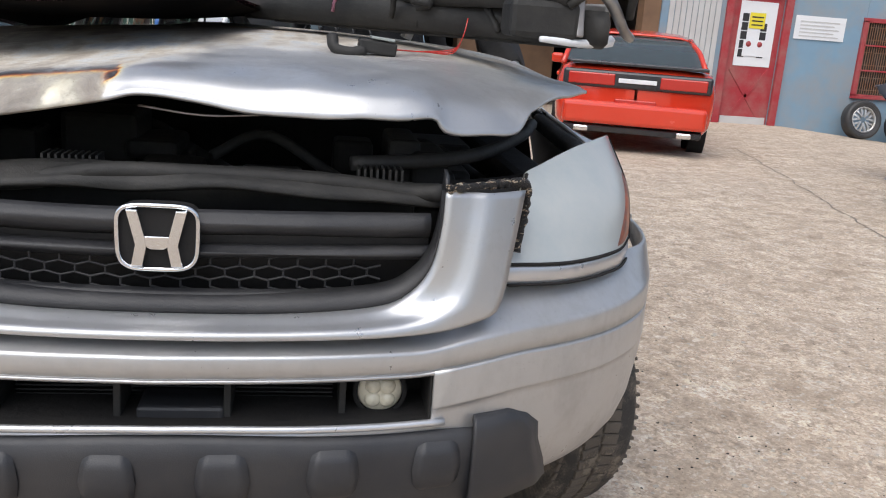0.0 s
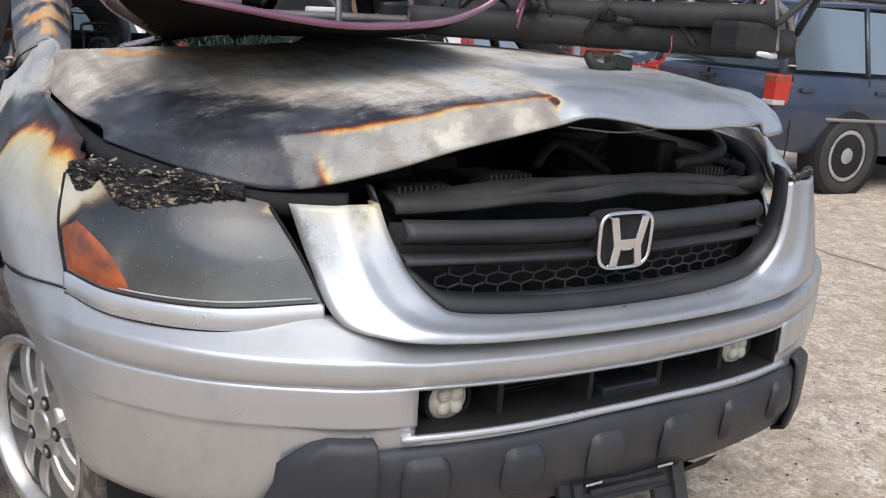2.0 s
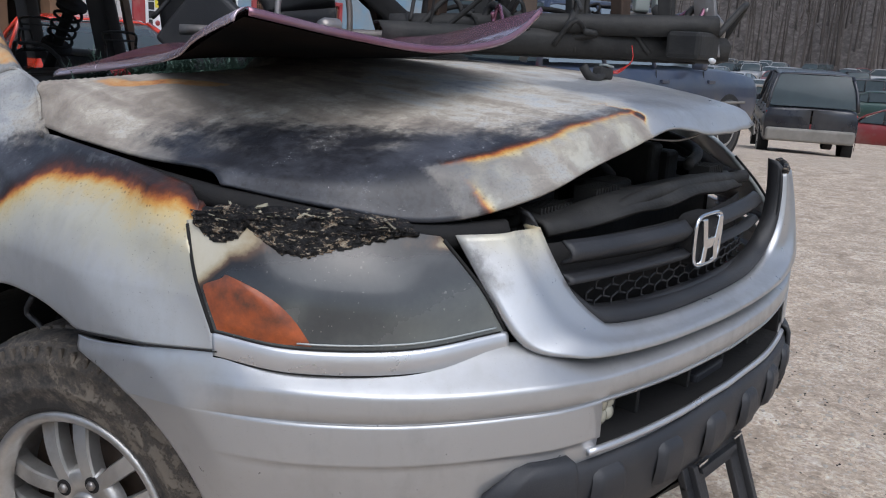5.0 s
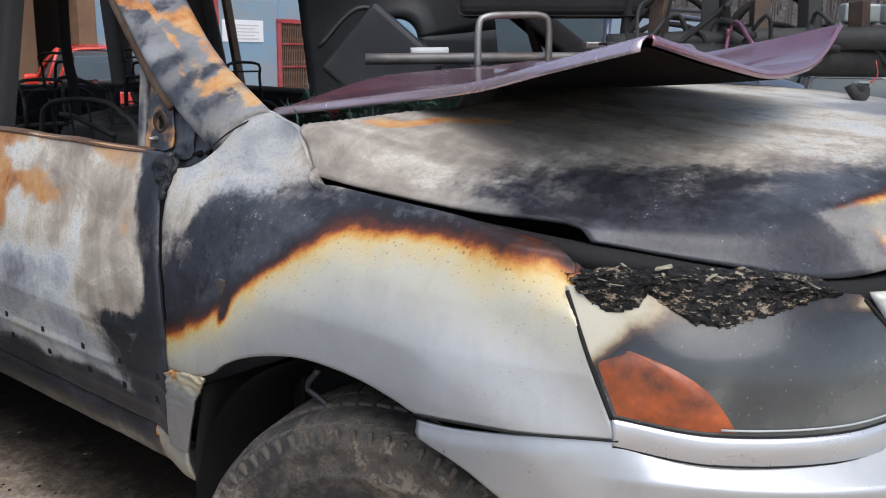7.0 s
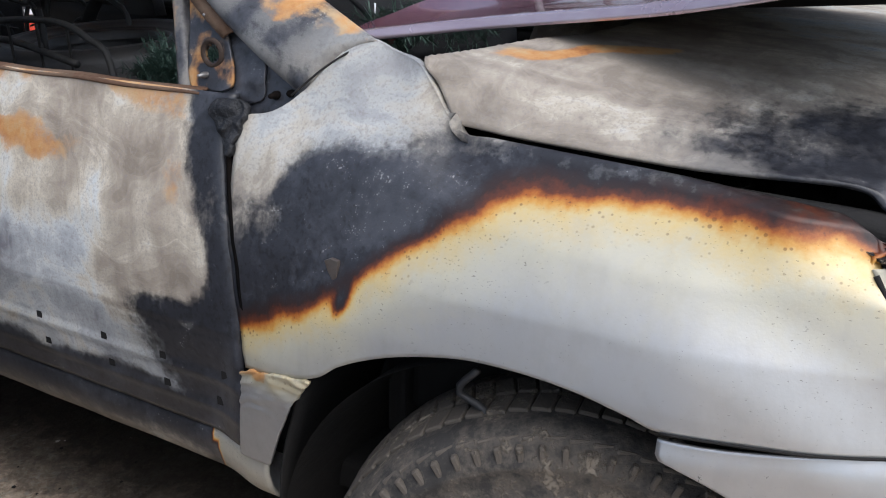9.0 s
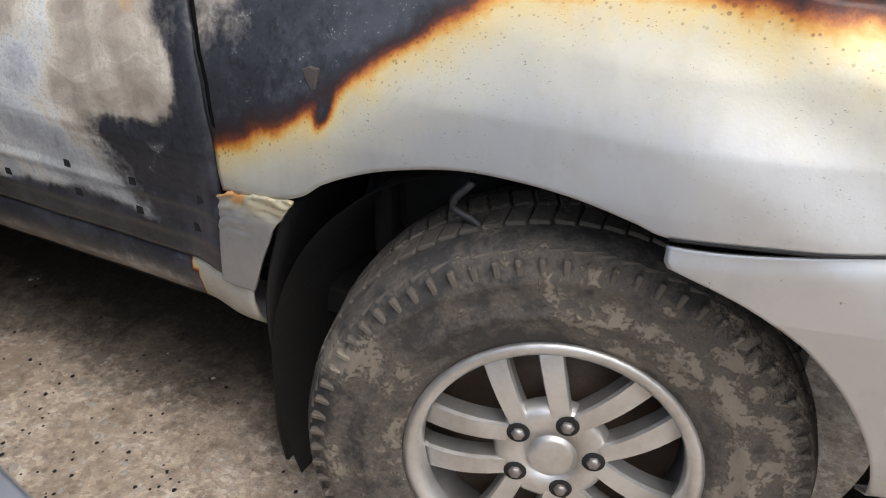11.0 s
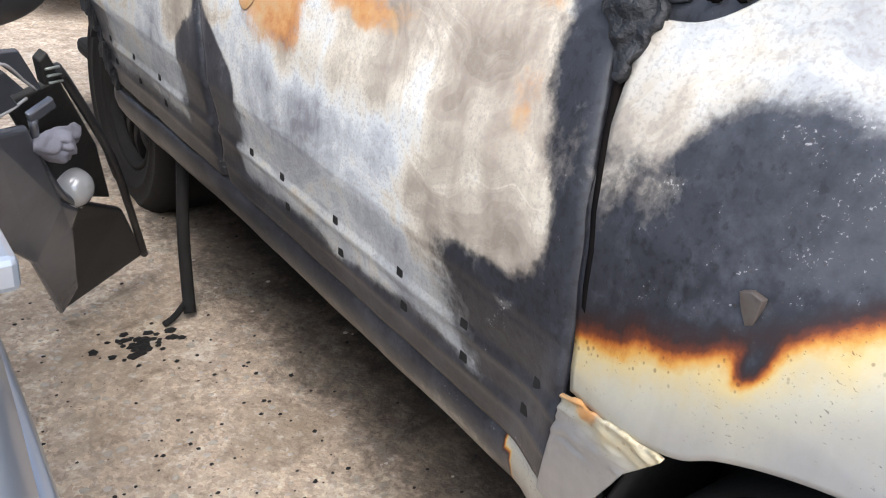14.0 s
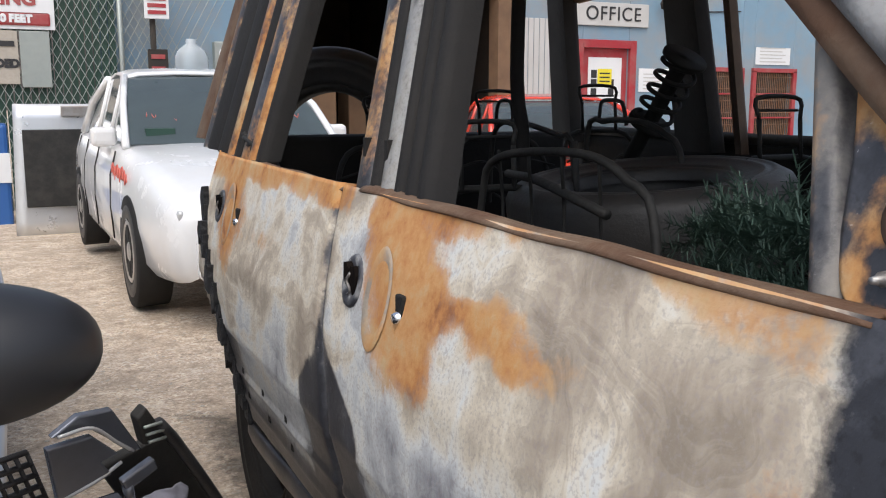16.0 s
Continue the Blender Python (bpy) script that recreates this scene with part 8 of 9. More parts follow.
rng = random.Random(4)
for i in range(26):
    k = rng.random()
    a = np.array((0.12 + 0.62 * k, 1.10 - 0.62 * k + rng.uniform(-0.08, 0.1), 1.25 + rng.uniform(0, 0.08)))
    b = a + np.array((rng.uniform(-0.12, 0.15), rng.uniform(-0.12, 0.12), rng.uniform(-0.02, 0.12)))
    mid = (a + b) / 2 + np.array((rng.uniform(-0.06, 0.06), rng.uniform(-0.06, 0.06), rng.uniform(0.0, 0.10)))
    part("loom", tube("loom", [a, mid, b], rng.uniform(0.004, 0.012), 14, 6), MAT["engine"] if i % 6 else MAT["maroon"], beam)
for i in range(3):
    part("pink_wire", tube("pink_wire", [(0.38 + 0.01 * i, 0.60, 1.215), (0.46, 0.62 + 0.01 * i, 1.214), (0.52, 0.63, 1.215 + 0.004 * i), (0.535, 0.60, 1.25), (0.545, 0.61, 1.29)], 0.0015, 24, 4), MAT["tail"], beam)
plug = whole("white_connector", block("white_connector", (-0.012, -0.010, -0.022), (0.012, 0.010, 0.022), 0.003, pose(0.452, 0.900, 1.252, 10, 20, 25)), MAT["paper"], "small white plastic wiring plug on the hood", "connector")
part("plug_tail", tube("plug_tail", [(0.455, 0.905, 1.27), (0.48, 0.90, 1.29), (0.54, 0.86, 1.28), (0.60, 0.80, 1.26)], 0.005, 14, 6), MAT["engine"], plug)
loom = whole("wiring_plug", joined("wiring_plug", [tube("a", [(0.262, 0.590, 1.235), (0.268, 0.575, 1.212), (0.30, 0.57, 1.205), (0.33, 0.575, 1.212)], 0.012, 14, 8), block("b", (-0.04, -0.014, -0.014), (0.04, 0.014, 0.014), 0.005, pose(0.355, 0.585, 1.218, 0, 6, 8))]), MAT["engine"], "black wiring plug with taped loom on the hood", "connector")
part("grey_clip", block("grey_clip", (-0.025, -0.012, 0), (0.025, 0.012, 0.006), 0.002, pose(0.365, 0.582, 1.233, 0, 6, 8)), MAT["wire"], loom)

seat = thing("seat_frame", (0.1, 1.45, 1.22), "bare grey tubular car seat frame on the hood", "car part")
part("hoop", tube("hoop", [(0.01, 1.46, 1.25), (0.010, 1.46, 1.36), (0.030, 1.45, 1.385), (0.10, 1.415, 1.392), (0.18, 1.375, 1.392), (0.200, 1.365, 1.365), (0.205, 1.365, 1.25)], 0.0095, 40, 10), MAT["steel"], seat, "grey tube hoop")
part("roller", tube("roller", [(0.0, 1.69, 1.290), (0.08, 1.62, 1.293)], 0.013, 6, 14), MAT["sign_grey"], seat, "pale plastic roller")
part("side_rail", tube("side_rail", [(-0.12, 1.75, 1.27), (0.20, 1.42, 1.28), (0.45, 1.18, 1.285), (0.55, 1.05, 1.29)], 0.016, 16, 8), MAT["scorched"], seat, "scorched rail")
rail = whole("steel_rail", joined("steel_rail", [block("r", (-0.45, -0.025, 0), (0.45, 0.025, 0.018), 0.004, pose(0.55, 0.95, 1.315, 0, -1, -46)), block("r2", (-0.40, -0.004, -0.03), (0.40, 0.004, 0.02), 0.003, pose(0.57, 0.97, 1.31, 0, -1, -46))]), MAT["steel"], "punched steel rail lying over the wiring", "car part")
for i in range(7):
    part("slot", block("slot", (-0.022, -0.012, 0.017), (0.022, 0.012, 0.0195), 0.001, pose(0.55 + 0.085 * (i - 3), 0.95 - 0.088 * (i - 3), 1.316, 0, 0, -46)), MAT["black"], rail)
for x, y, h, lean in ((0.40, 1.24, 0.42, 0.02), (0.42, 0.965, 0.40, -0.01)):
    post = thing("harness_post", (x, y, 1.27), "upright burnt post with branching taped cable loom", "car part", "harness posts")
    part("stem", tube("stem", [(x, y, 1.26), (x + 0.01, y, 1.36), (x + lean, y, 1.48), (x, y, 1.27 + h)], lambda k: 0.020 - 0.006 * k, 14, 8), MAT["black"], post)
    part("arch_cable", tube("arch_cable", [(x, y, 1.34), (x + 0.03, y - 0.05, 1.42), (x + 0.09, y - 0.12, 1.455), (x + 0.14, y - 0.17, 1.42), (x + 0.16, y - 0.19, 1.37)], lambda k: 0.013 - 0.005 * k, 24, 8), MAT["black"], post)
    part("side_cable", tube("side_cable", [(x, y, 1.33), (x + 0.05, y - 0.06, 1.375), (x + 0.11, y - 0.12, 1.375), (x + 0.16, y - 0.16, 1.355)], 0.008, 16, 8), MAT["black"], post)
    part("knot", joined("knot", [tube("k", [(x + 0.16 + random.uniform(-0.03, 0.03), y - 0.19 + random.uniform(-0.03, 0.03), 1.35 + random.uniform(-0.03, 0.05)) for _ in range(5)], 0.004, 20, 5) for _ in range(5)]), MAT["black"], post)
ring_me = lathe("wing_ring", [(0.016, 0.0), (0.020, 0.004), (0.024, 0.0), (0.020, -0.004)], "y", 24)
ring_me.transform(pose(0.565, 0.78, 1.335, 20, 0, 30))
whole("clamp_ring", ring_me, MAT["steel"], "small bare metal clamp ring among the wiring", "clamp")
part("ring_tail", tube("ring_tail", [(0.56, 0.78, 1.356), (0.555, 0.785, 1.385)], 0.003, None, 5), MAT["steel"], beam)
upright = whole("punched_bracket", block("punched_bracket", (-0.022, -0.006, 0), (0.022, 0.006, 0.34), 0.003, pose(0.60, 0.80, 1.33, 3, 2, 35)), MAT["steel"], "upright punched steel bracket", "car part")
for z in (0.20, 0.25, 0.30):
    part("hole", lathe("hole", [(0.0, -0.0075), (0.008, -0.0075), (0.008, 0.0075), (0.0, 0.0075)], "y", 10, (0, 0, z)), MAT["black"], upright).data.transform(pose(0.60, 0.80, 1.33, 3, 2, 35))
cans = thing("relay_box", (0.74, 0.66, 1.38), "row of pale relay boxes on a steel bracket", "car part")
for i in range(3):
    part("relay", block("relay", (-0.022, -0.018, 0), (0.022, 0.018, 0.05), 0.006, pose(0.665 + 0.042 * i, 0.72 - 0.04 * i, 1.385, 0, 0, -44)), MAT["wire"], cans)
part("foot", block("foot", (-0.09, -0.006, -0.09), (0.09, 0.006, 0.0), 0.002, pose(0.71, 0.68, 1.385, 0, 0, -44)), MAT["steel"], cans)
card = whole("black_back_panel", block("black_back_panel", (-0.29, -0.012, 0.0), (0.29, 0.012, 0.52), 0.03, pose(0.34, 1.45, 1.395, -10, 0, -72), 3), MAT["black"], "large upright charred seat-back panel", "car part")
door_card = thing("door_card", (0.1, 1.95, 1.12), "black plastic door card with a round speaker hole, leaning", "car part")
board = []
cpos = np.array((0.42, 2.12, 1.33))
ux, uz = np.array((0.45, -0.80, 0.10)), np.array((-0.06, 0.10, 0.99))
ux /= np.linalg.norm(ux)
uz /= np.linalg.norm(uz)
for k in np.linspace(0, 1, 12):
    r = lerp(0.075, 0.34, k ** 1.3)
    row = []
    for t in np.linspace(0, 2 * math.pi, 49):
        q = lerp(1.0, 1.0 / max(abs(math.cos(t)), abs(math.sin(t)), 0.7), k)
        row.append(cpos + ux * r * q * math.cos(t) + uz * r * q * math.sin(t) + np.cross(ux, uz) * 0.02 * math.sin(math.pi * min(1, 4 * k)))
    board.append(row)
part("board", grid_mesh("board", board), MAT["plastic"], door_card, "", 0.008)
part("hole_rim", tube("hole_rim", [cpos + ux * 0.08 * math.cos(t) + uz * 0.08 * math.sin(t) for t in np.linspace(0, 2 * math.pi, 33)], 0.010, None, 8, False), MAT["plastic"], door_card)
part("pocket", block("pocket", (-0.14, -0.03, -0.12), (0.14, 0.03, 0.14), 0.015, pose(0.10, 1.90, 1.24, 0, 40, -58), 3), MAT["plastic"], door_card, "diamond-tilted storage pocket")
part("pocket_ridge", tube("pocket_ridge", [(-0.02, 2.05, 1.30), (0.08, 1.95, 1.42), (0.20, 1.80, 1.30)], 0.008, 16, 6), MAT["plastic"], door_card)
part("white_stub", tube("white_stub", [(0.05, 1.935, 1.150), (0.05, 1.935, 1.185)], 0.007, None, 8), MAT["paper"], door_card)
honey = []
for i in range(4):
    for j in range(3):
        c = np.array((0.22 + 0.05 * i, 1.62 - 0.05 * i, 1.17 + 0.05 * j))
        honey.append(tube("h", [c + np.array((0.024 * math.cos(t), -0.02 * math.cos(t), 0.024 * math.sin(t))) for t in np.linspace(0, 2 * math.pi, 9)], 0.004, None, 5, False))
for cell in honey:
    part("rib", cell, MAT["plastic"], door_card)

# ---- inside the cabin ----
def hoop_seat(x, y, w, h, z0, name="burnt_seat_frame"):
    s = thing(name, (x, y, z0), "burnt-out car seat reduced to its blackened wire and tube frame", "seat frame", "burnt seat frames")
    part("back_hoop", tube("back_hoop", [(x - w, y, z0), (x - w * 0.96, y + 0.06, z0 + h * 0.6), (x - w * 0.7, y + 0.10, z0 + h * 0.95), (x, y + 0.11, z0 + h), (x + w * 0.7, y + 0.10, z0 + h * 0.95), (x + w * 0.96, y + 0.06, z0 + h * 0.6), (x + w, y, z0)], 0.009, 36, 8), MAT["engine"], s)
    for i in range(4):
        zz = z0 + h * (0.18 + 0.2 * i)
        part("spring_wire", tube("spring_wire", [(x - w * 0.95, y + 0.04, zz), (x - w * 0.4, y + 0.06, zz + 0.02), (x, y + 0.05, zz - 0.02), (x + w * 0.4, y + 0.06, zz + 0.02), (x + w * 0.95, y + 0.04, zz)], 0.004, 20, 5), MAT["engine"], s)
    for dx in (-0.07, 0.07):
        part("headrest_post", tube("headrest_post", [(x + dx, y + 0.10, z0 + h), (x + dx, y + 0.11, z0 + h + 0.10)], 0.006, None, 6), MAT["engine"], s)
    part("headrest_cage", joined("cage", [tube("c", [(x - 0.07, y + 0.11, z0 + h + 0.10), (x - 0.07, y + 0.12, z0 + h + 0.15), (x + 0.07, y + 0.12, z0 + h + 0.15), (x + 0.07, y + 0.11, z0 + h + 0.10)], 0.006, 16, 6), tube("c", [(x - 0.07, y + 0.12, z0 + h + 0.12), (x + 0.07, y + 0.12, z0 + h + 0.12)], 0.004, None, 5)]), MAT["engine"], s)
    part("cushion_pan", block("cushion_pan", (x - w, y - 0.42, z0 - 0.02), (x + w, y, z0 + 0.02), 0.012), MAT["black"], s)
    return s


hoop_seat(-0.38, 2.95, 0.20, 0.40, 0.62)
hoop_seat(0.38, 2.80, 0.20, 0.44, 0.64)
hoop_seat(-0.30, 3.75, 0.20, 0.42, 0.66)
hoop_seat(0.12, 3.80, 0.20, 0.44, 0.66)
hoop_seat(0.48, 3.72, 0.18, 0.46, 0.66)


bent = thing("bent_seat_frame", (-0.45, 2.7, 0.6), "bent burnt seat frame bars by the passenger window", "seat frame")
part("main_bar", tube("main_bar", [(-0.47, 2.98, 0.62), (-0.45, 2.947, 1.026), (-0.45, 2.90, 1.096), (-0.45, 2.77, 1.122), (-0.45, 2.555, 1.128), (-0.45, 2.439, 1.092), (-0.45, 2.363, 1.02), (-0.47, 2.30, 0.62)], 0.0085, 50, 10), MAT["engine"], bent)
part("cross_bar", tube("cross_bar", [(-0.30, 3.10, 1.05), (-0.40, 2.80, 1.06), (-0.46, 2.48, 1.03)], 0.010, 14, 8), MAT["engine"], bent)
for i in range(4):
    y = 2.52 + 0.12 * i
    part("spring_wire", tube("spring_wire", [(-0.45, y, 1.12), (-0.42, y + 0.03, 0.98), (-0.46, y - 0.02, 0.84), (-0.44, y, 0.64)], 0.004, 16, 5), MAT["engine"], bent)
far = thing("bent_seat_frame", (0.1, 3.4, 0.6), "wire seat frame with headrest loops, burnt black", "seat frame")
part("main_bar", tube("main_bar", [(0.2, 3.50, 0.70), (0.2, 3.489, 1.128), (0.2, 3.405, 1.164), (0.2, 3.247, 1.167), (0.2, 3.125, 1.133), (0.2, 3.06, 1.06), (0.2, 3.02, 0.70)], 0.009, 40, 8), MAT["engine"], far)
part("headrest_loop", tube("headrest_loop", [(0.2, 3.433, 1.16), (0.2, 3.425, 1.215), (0.2, 3.40, 1.225), (0.2, 3.34, 1.223), (0.2, 3.318, 1.21), (0.2, 3.30, 1.155)], 0.006, 24, 6), MAT["engine"], far)
part("wavy_bar", tube("wavy_bar", [(0.0, 3.74, 0.9), (0.0, 3.727, 1.061), (0.0, 3.692, 1.142), (0.0, 3.588, 1.162), (0.0, 3.458, 1.148), (0.0, 3.338, 1.128), (0.0, 3.281, 1.115), (0.0, 3.25, 0.95)], 0.008, 40, 8), MAT["engine"], far)
part("headrest_loop", tube("headrest_loop", [(0.0, 3.70, 1.14), (0.0, 3.694, 1.20), (0.0, 3.67, 1.222), (0.0, 3.62, 1.222), (0.0, 3.60, 1.20), (0.0, 3.595, 1.15)], 0.006, 24, 6), MAT["engine"], far)
part("belt_post", tube("belt_post", [(-0.1, 3.396, 1.62), (-0.1, 3.404, 1.267), (-0.1, 3.368, 1.113), (-0.1, 3.36, 0.62)], 0.020, 16, 8), MAT["black"], far, "hanging burnt belt post")
part("thin_post", tube("thin_post", [(-0.1, 3.119, 1.123), (-0.1, 3.10, 0.968), (-0.1, 3.09, 0.62)], 0.010, 10, 6), MAT["engine"], far)


def loose_tyre(name, label, m, R=0.34, half=0.10, rim=0.21):
    t = thing(name, tuple(m.translation), label, "tyre")
    ty, li = wheel_meshes(R, half, rim)
    ty.transform(m)
    part("casing", ty, MAT["rubber_clean"], t)
    return t, li


t1, bead = loose_tyre("flat_lying_tyre", "used tyre lying flat inside the burnt cabin", pose(0.0, 2.94, 0.945, 8, 84, 0))
bead.transform(pose(0.0, 2.94, 0.945, 8, 84, 0))
part("bead", bead, MAT["rubber_clean"], t1, "worn shiny inner bead")
t2, li = loose_tyre("boot_spare", "tyre on a steel rim standing in the burnt boot", pose(-0.36, 4.22, 1.06, 0, 4, 62))
li.transform(pose(-0.36, 4.22, 1.06, 0, 4, 62))
part("rim", li, MAT["engine"], t2)
strut = thing("coil_strut", (0.34, 3.36, 1.10), "old black coil spring strut leaning inside the cabin", "car part")
sa, sb = np.array((0.34, 3.42, 1.10)), np.array((0.36, 3.24, 1.36))
sd = sb - sa
side1 = np.cross(sd, (1, 0, 0))
side1 /= np.linalg.norm(side1)
side2 = np.cross(sd, side1)
side2 /= np.linalg.norm(side2)
part("coil", tube("coil", [sa + sd * (0.25 + 0.65 * k) + 0.055 * (side1 * math.cos(2 * math.pi * 4.5 * k) + side2 * math.sin(2 * math.pi * 4.5 * k)) for k in np.linspace(0, 1, 110)], 0.007, None, 7), MAT["black"], strut)
part("damper", tube("damper", [sa - sd * 0.2, sa + sd * 0.5, sa + sd * 0.95], 0.024, 8, 12), MAT["black"], strut)
for k in (0.22, 0.93):
    part("spring_seat", tube("spring_seat", [sa + sd * k - sd * 0.02, sa + sd * k + sd * 0.02], 0.066, None, 20), MAT["black"], strut)


def garland(path, name, seed, count):
    """Sprigs of flat needles set all round a wire."""
    rng = random.Random(seed)
    pts = spline(path, count)
    verts, faces = [], []
    for i, p in enumerate(pts):
        for sprig in range(3):
            d = np.array((rng.gauss(0, 1), rng.gauss(0, 1), rng.gauss(0.3, 1)))
            d /= np.linalg.norm(d)
            tip = rng.uniform(0.035, 0.085)
            for q in range(24):
                a = p + d * tip * (q / 24)
                f = np.array((rng.gauss(0, 1), rng.gauss(0, 1), rng.gauss(0, 1)))
                f = f / np.linalg.norm(f) + 0.8 * d
                f /= np.linalg.norm(f)
                b = a + f * rng.uniform(0.016, 0.030)
                w = np.cross(f, (0.3, 0.5, 0.81))
                w = w / (np.linalg.norm(w) + 1e-9) * 0.0013
                n0 = len(verts)
                verts += [a - w, a + w, b + w * 0.5, b - w * 0.5]
                faces.append((n0, n0 + 1, n0 + 2, n0 + 3))
    return mesh_of(name, verts, faces, True)


for sd2, path, n in ((1, [(-0.62, 1.78, 1.06), (-0.55, 1.95, 1.075), (-0.45, 2.12, 1.04), (-0.35, 2.30, 1.03), (-0.28, 2.46, 0.97)], 70), (2, [(-0.66, 1.70, 1.02), (-0.60, 1.86, 0.99), (-0.50, 2.02, 0.97), (-0.40, 2.22, 0.95), (-0.33, 2.40, 0.93)], 60), (3, [(-0.55, 1.52, 1.13), (-0.30, 1.62, 1.15), (-0.05, 1.66, 1.15), (0.2, 1.70, 1.14)], 60)):
    g = thing("garland", tuple(path[2]), "green artificial fir garland dropped into the burnt car", "garland", "fir garlands")
    part("needles", garland(path, "needles", sd2, n), MAT["garland"], g)
    part("stem", tube("stem", path, 0.006, 30, 6), MAT["garland"], g)
whole("red_bow", block("red_bow", (-0.02, -0.02, -0.015), (0.02, 0.02, 0.015), 0.006, pose(-0.42, 1.58, 1.155, 20, 30, 0)), MAT["red_paint"], "small red bow in the fir garland", "bow")

# ---- loose bumper cover leaning beside the car ----
MAT["rag"] = surface("lavender_grey_cloth", (0.24, 0.24, 0.29), (0.34, 0.34, 0.40), 0.85, 0, 25, (0.12, 0.12, 0.13), 14, 0.6, 0.6, 60)
loose = thing("loose_bumper", (-1.15, 2.85, 0.0), "torn-off blue-grey bumper cover with lamp openings, leaning on the ground", "car bumper")
nb = np.array((0.484, -0.803, -0.347))


def facet(name, pts, off, material, label="", thick=0.02, bevel=0.006, parent=None):
    """A thick piece of moulded plastic in the cover's plane, with rounded edges."""
    bm = bmesh.new()
    lo = [bm.verts.new(np.array(p) + nb * off) for p in pts]
    hi = [bm.verts.new(np.array(p) + nb * (off - thick)) for p in pts]
    bm.faces.new(lo)
    bm.faces.new(hi[::-1])
    for a in range(len(lo)):
        c = (a + 1) % len(lo)
        bm.faces.new((lo[a], hi[a], hi[c], lo[c]))
    bmesh.ops.recalc_face_normals(bm, faces=bm.faces)
    bmesh.ops.bevel(bm, geom=bm.edges[:], offset=bevel, segments=3, affect="EDGES", profile=0.5)
    me = bpy.data.meshes.new(name)
    bm.to_mesh(me)
    bm.free()
    return part(name, me, material, parent or loose, label)


facet("painted_face", [(-1.47, 2.47, 0.66), (-1.33, 2.57, 0.635), (-1.262, 2.62, 0.625), (-1.19, 2.74, 0.41), (-1.15, 2.78, 0.37), (-1.16, 2.80, 0.32), (-1.14, 2.90, 0.11), (-1.18, 2.92, 0.03), (-1.26, 2.76, 0.27), (-1.40, 2.62, 0.45)], 0.012, MAT["bumper_blue"], "blue-grey painted corner", 0.02, 0.009)
facet("side_face", [(-1.19, 2.74, 0.41), (-1.02, 2.89, 0.29), (-0.93, 3.04, 0.08), (-1.18, 2.92, 0.03), (-1.14, 2.90, 0.11), (-1.16, 2.80, 0.32)], 0.0, MAT["plastic"], "black lower corner")
facet("opening_back", [(-1.27, 2.60, 0.65), (-1.16, 2.66, 0.67), (-1.07, 2.78, 0.48), (-1.02, 2.89, 0.30), (-1.15, 2.78, 0.37)], -0.035, MAT["engine"])
part("outer_rim", tube("outer_rim", [(-1.20, 2.61, 0.73), (-1.163, 2.661, 0.667), (-1.07, 2.78, 0.48), (-1.00, 2.91, 0.29), (-0.93, 3.04, 0.08)], 0.010, 30, 8), MAT["plastic"], loose)
part("inner_rim", tube("inner_rim", [(-1.25, 2.61, 0.635), (-1.23, 2.68, 0.53), (-1.19, 2.73, 0.43), (-1.14, 2.78, 0.37)], 0.009, 20, 8), MAT["bumper_blue"], loose)
me = lathe("lamp_dome", [(0.0, -0.034), (0.016, -0.031), (0.030, -0.022), (0.040, -0.008), (0.045, 0.010)], "y", 32)
me.transform(pose(-1.145, 2.78, 0.415, -20, 0, 30))
part("lamp_dome", me, MAT["clear"], loose, "clear round lamp")
rag = []
for k in np.linspace(0, 1, 22):
    row = []
    for t in np.linspace(0, 2 * math.pi, 33):
        r = 0.055 * k * (1 + 0.12 * math.sin(3 * t) + 0.10 * wob(math.cos(t), math.sin(t), k, 2))
        row.append(np.array((-1.205, 2.672, 0.570)) + r * math.cos(t) * np.array((0.86, 0.50, 0.05)) + r * 0.75 * math.sin(t) * np.array((-0.2, -0.25, 0.92)) + nb * (0.012 + 0.022 * (1 - k * k) + 0.012 * wob(r * 40 * math.cos(t), r * 40 * math.sin(t), 0, 1.2)))
    rag.append(row)
part("rag", grid_mesh("rag", rag), MAT["rag"], loose, "crumpled grey rag", 0.004)
facet("top_plate", [(-1.363, 2.501, 0.756), (-1.302, 2.540, 0.752), (-1.265, 2.583, 0.704), (-1.291, 2.569, 0.700), (-1.274, 2.592, 0.670), (-1.352, 2.552, 0.654)], 0.006, MAT["bumper_blue"], "flat blue-grey upper plate", 0.012, 0.003)
facet("wing", [(-1.352, 2.498, 0.766), (-1.315, 2.518, 0.786), (-1.267, 2.551, 0.778), (-1.222, 2.617, 0.685), (-1.240, 2.605, 0.690), (-1.300, 2.538, 0.758)], -0.004, MAT["bumper_blue"], "upper painted wing", 0.012, 0.003)
part("plate_edge", tube("plate_edge", [(-1.345, 2.498, 0.770), (-1.300, 2.530, 0.765), (-1.262, 2.575, 0.72), (-1.240, 2.600, 0.695)], 0.003, 16, 6), MAT["clear"], loose, "pale worn edge")
part("plate_edge", tube("plate_edge", [(-1.365, 2.538, 0.655), (-1.30, 2.57, 0.667), (-1.258, 2.595, 0.682)], 0.003, 10, 6), MAT["clear"], loose, "pale worn edge")
facet("strut", [(-1.264, 2.606, 0.652), (-1.212, 2.630, 0.672), (-1.205, 2.640, 0.650), (-1.256, 2.618, 0.630)], 0.012, MAT["bumper_blue"], "", 0.014, 0.004)
gu, gv = np.array((0.065, 0.039, 0.0)), np.array((0.024, 0.055, -0.105))
g0 = np.array((-1.470, 2.437, 0.760))
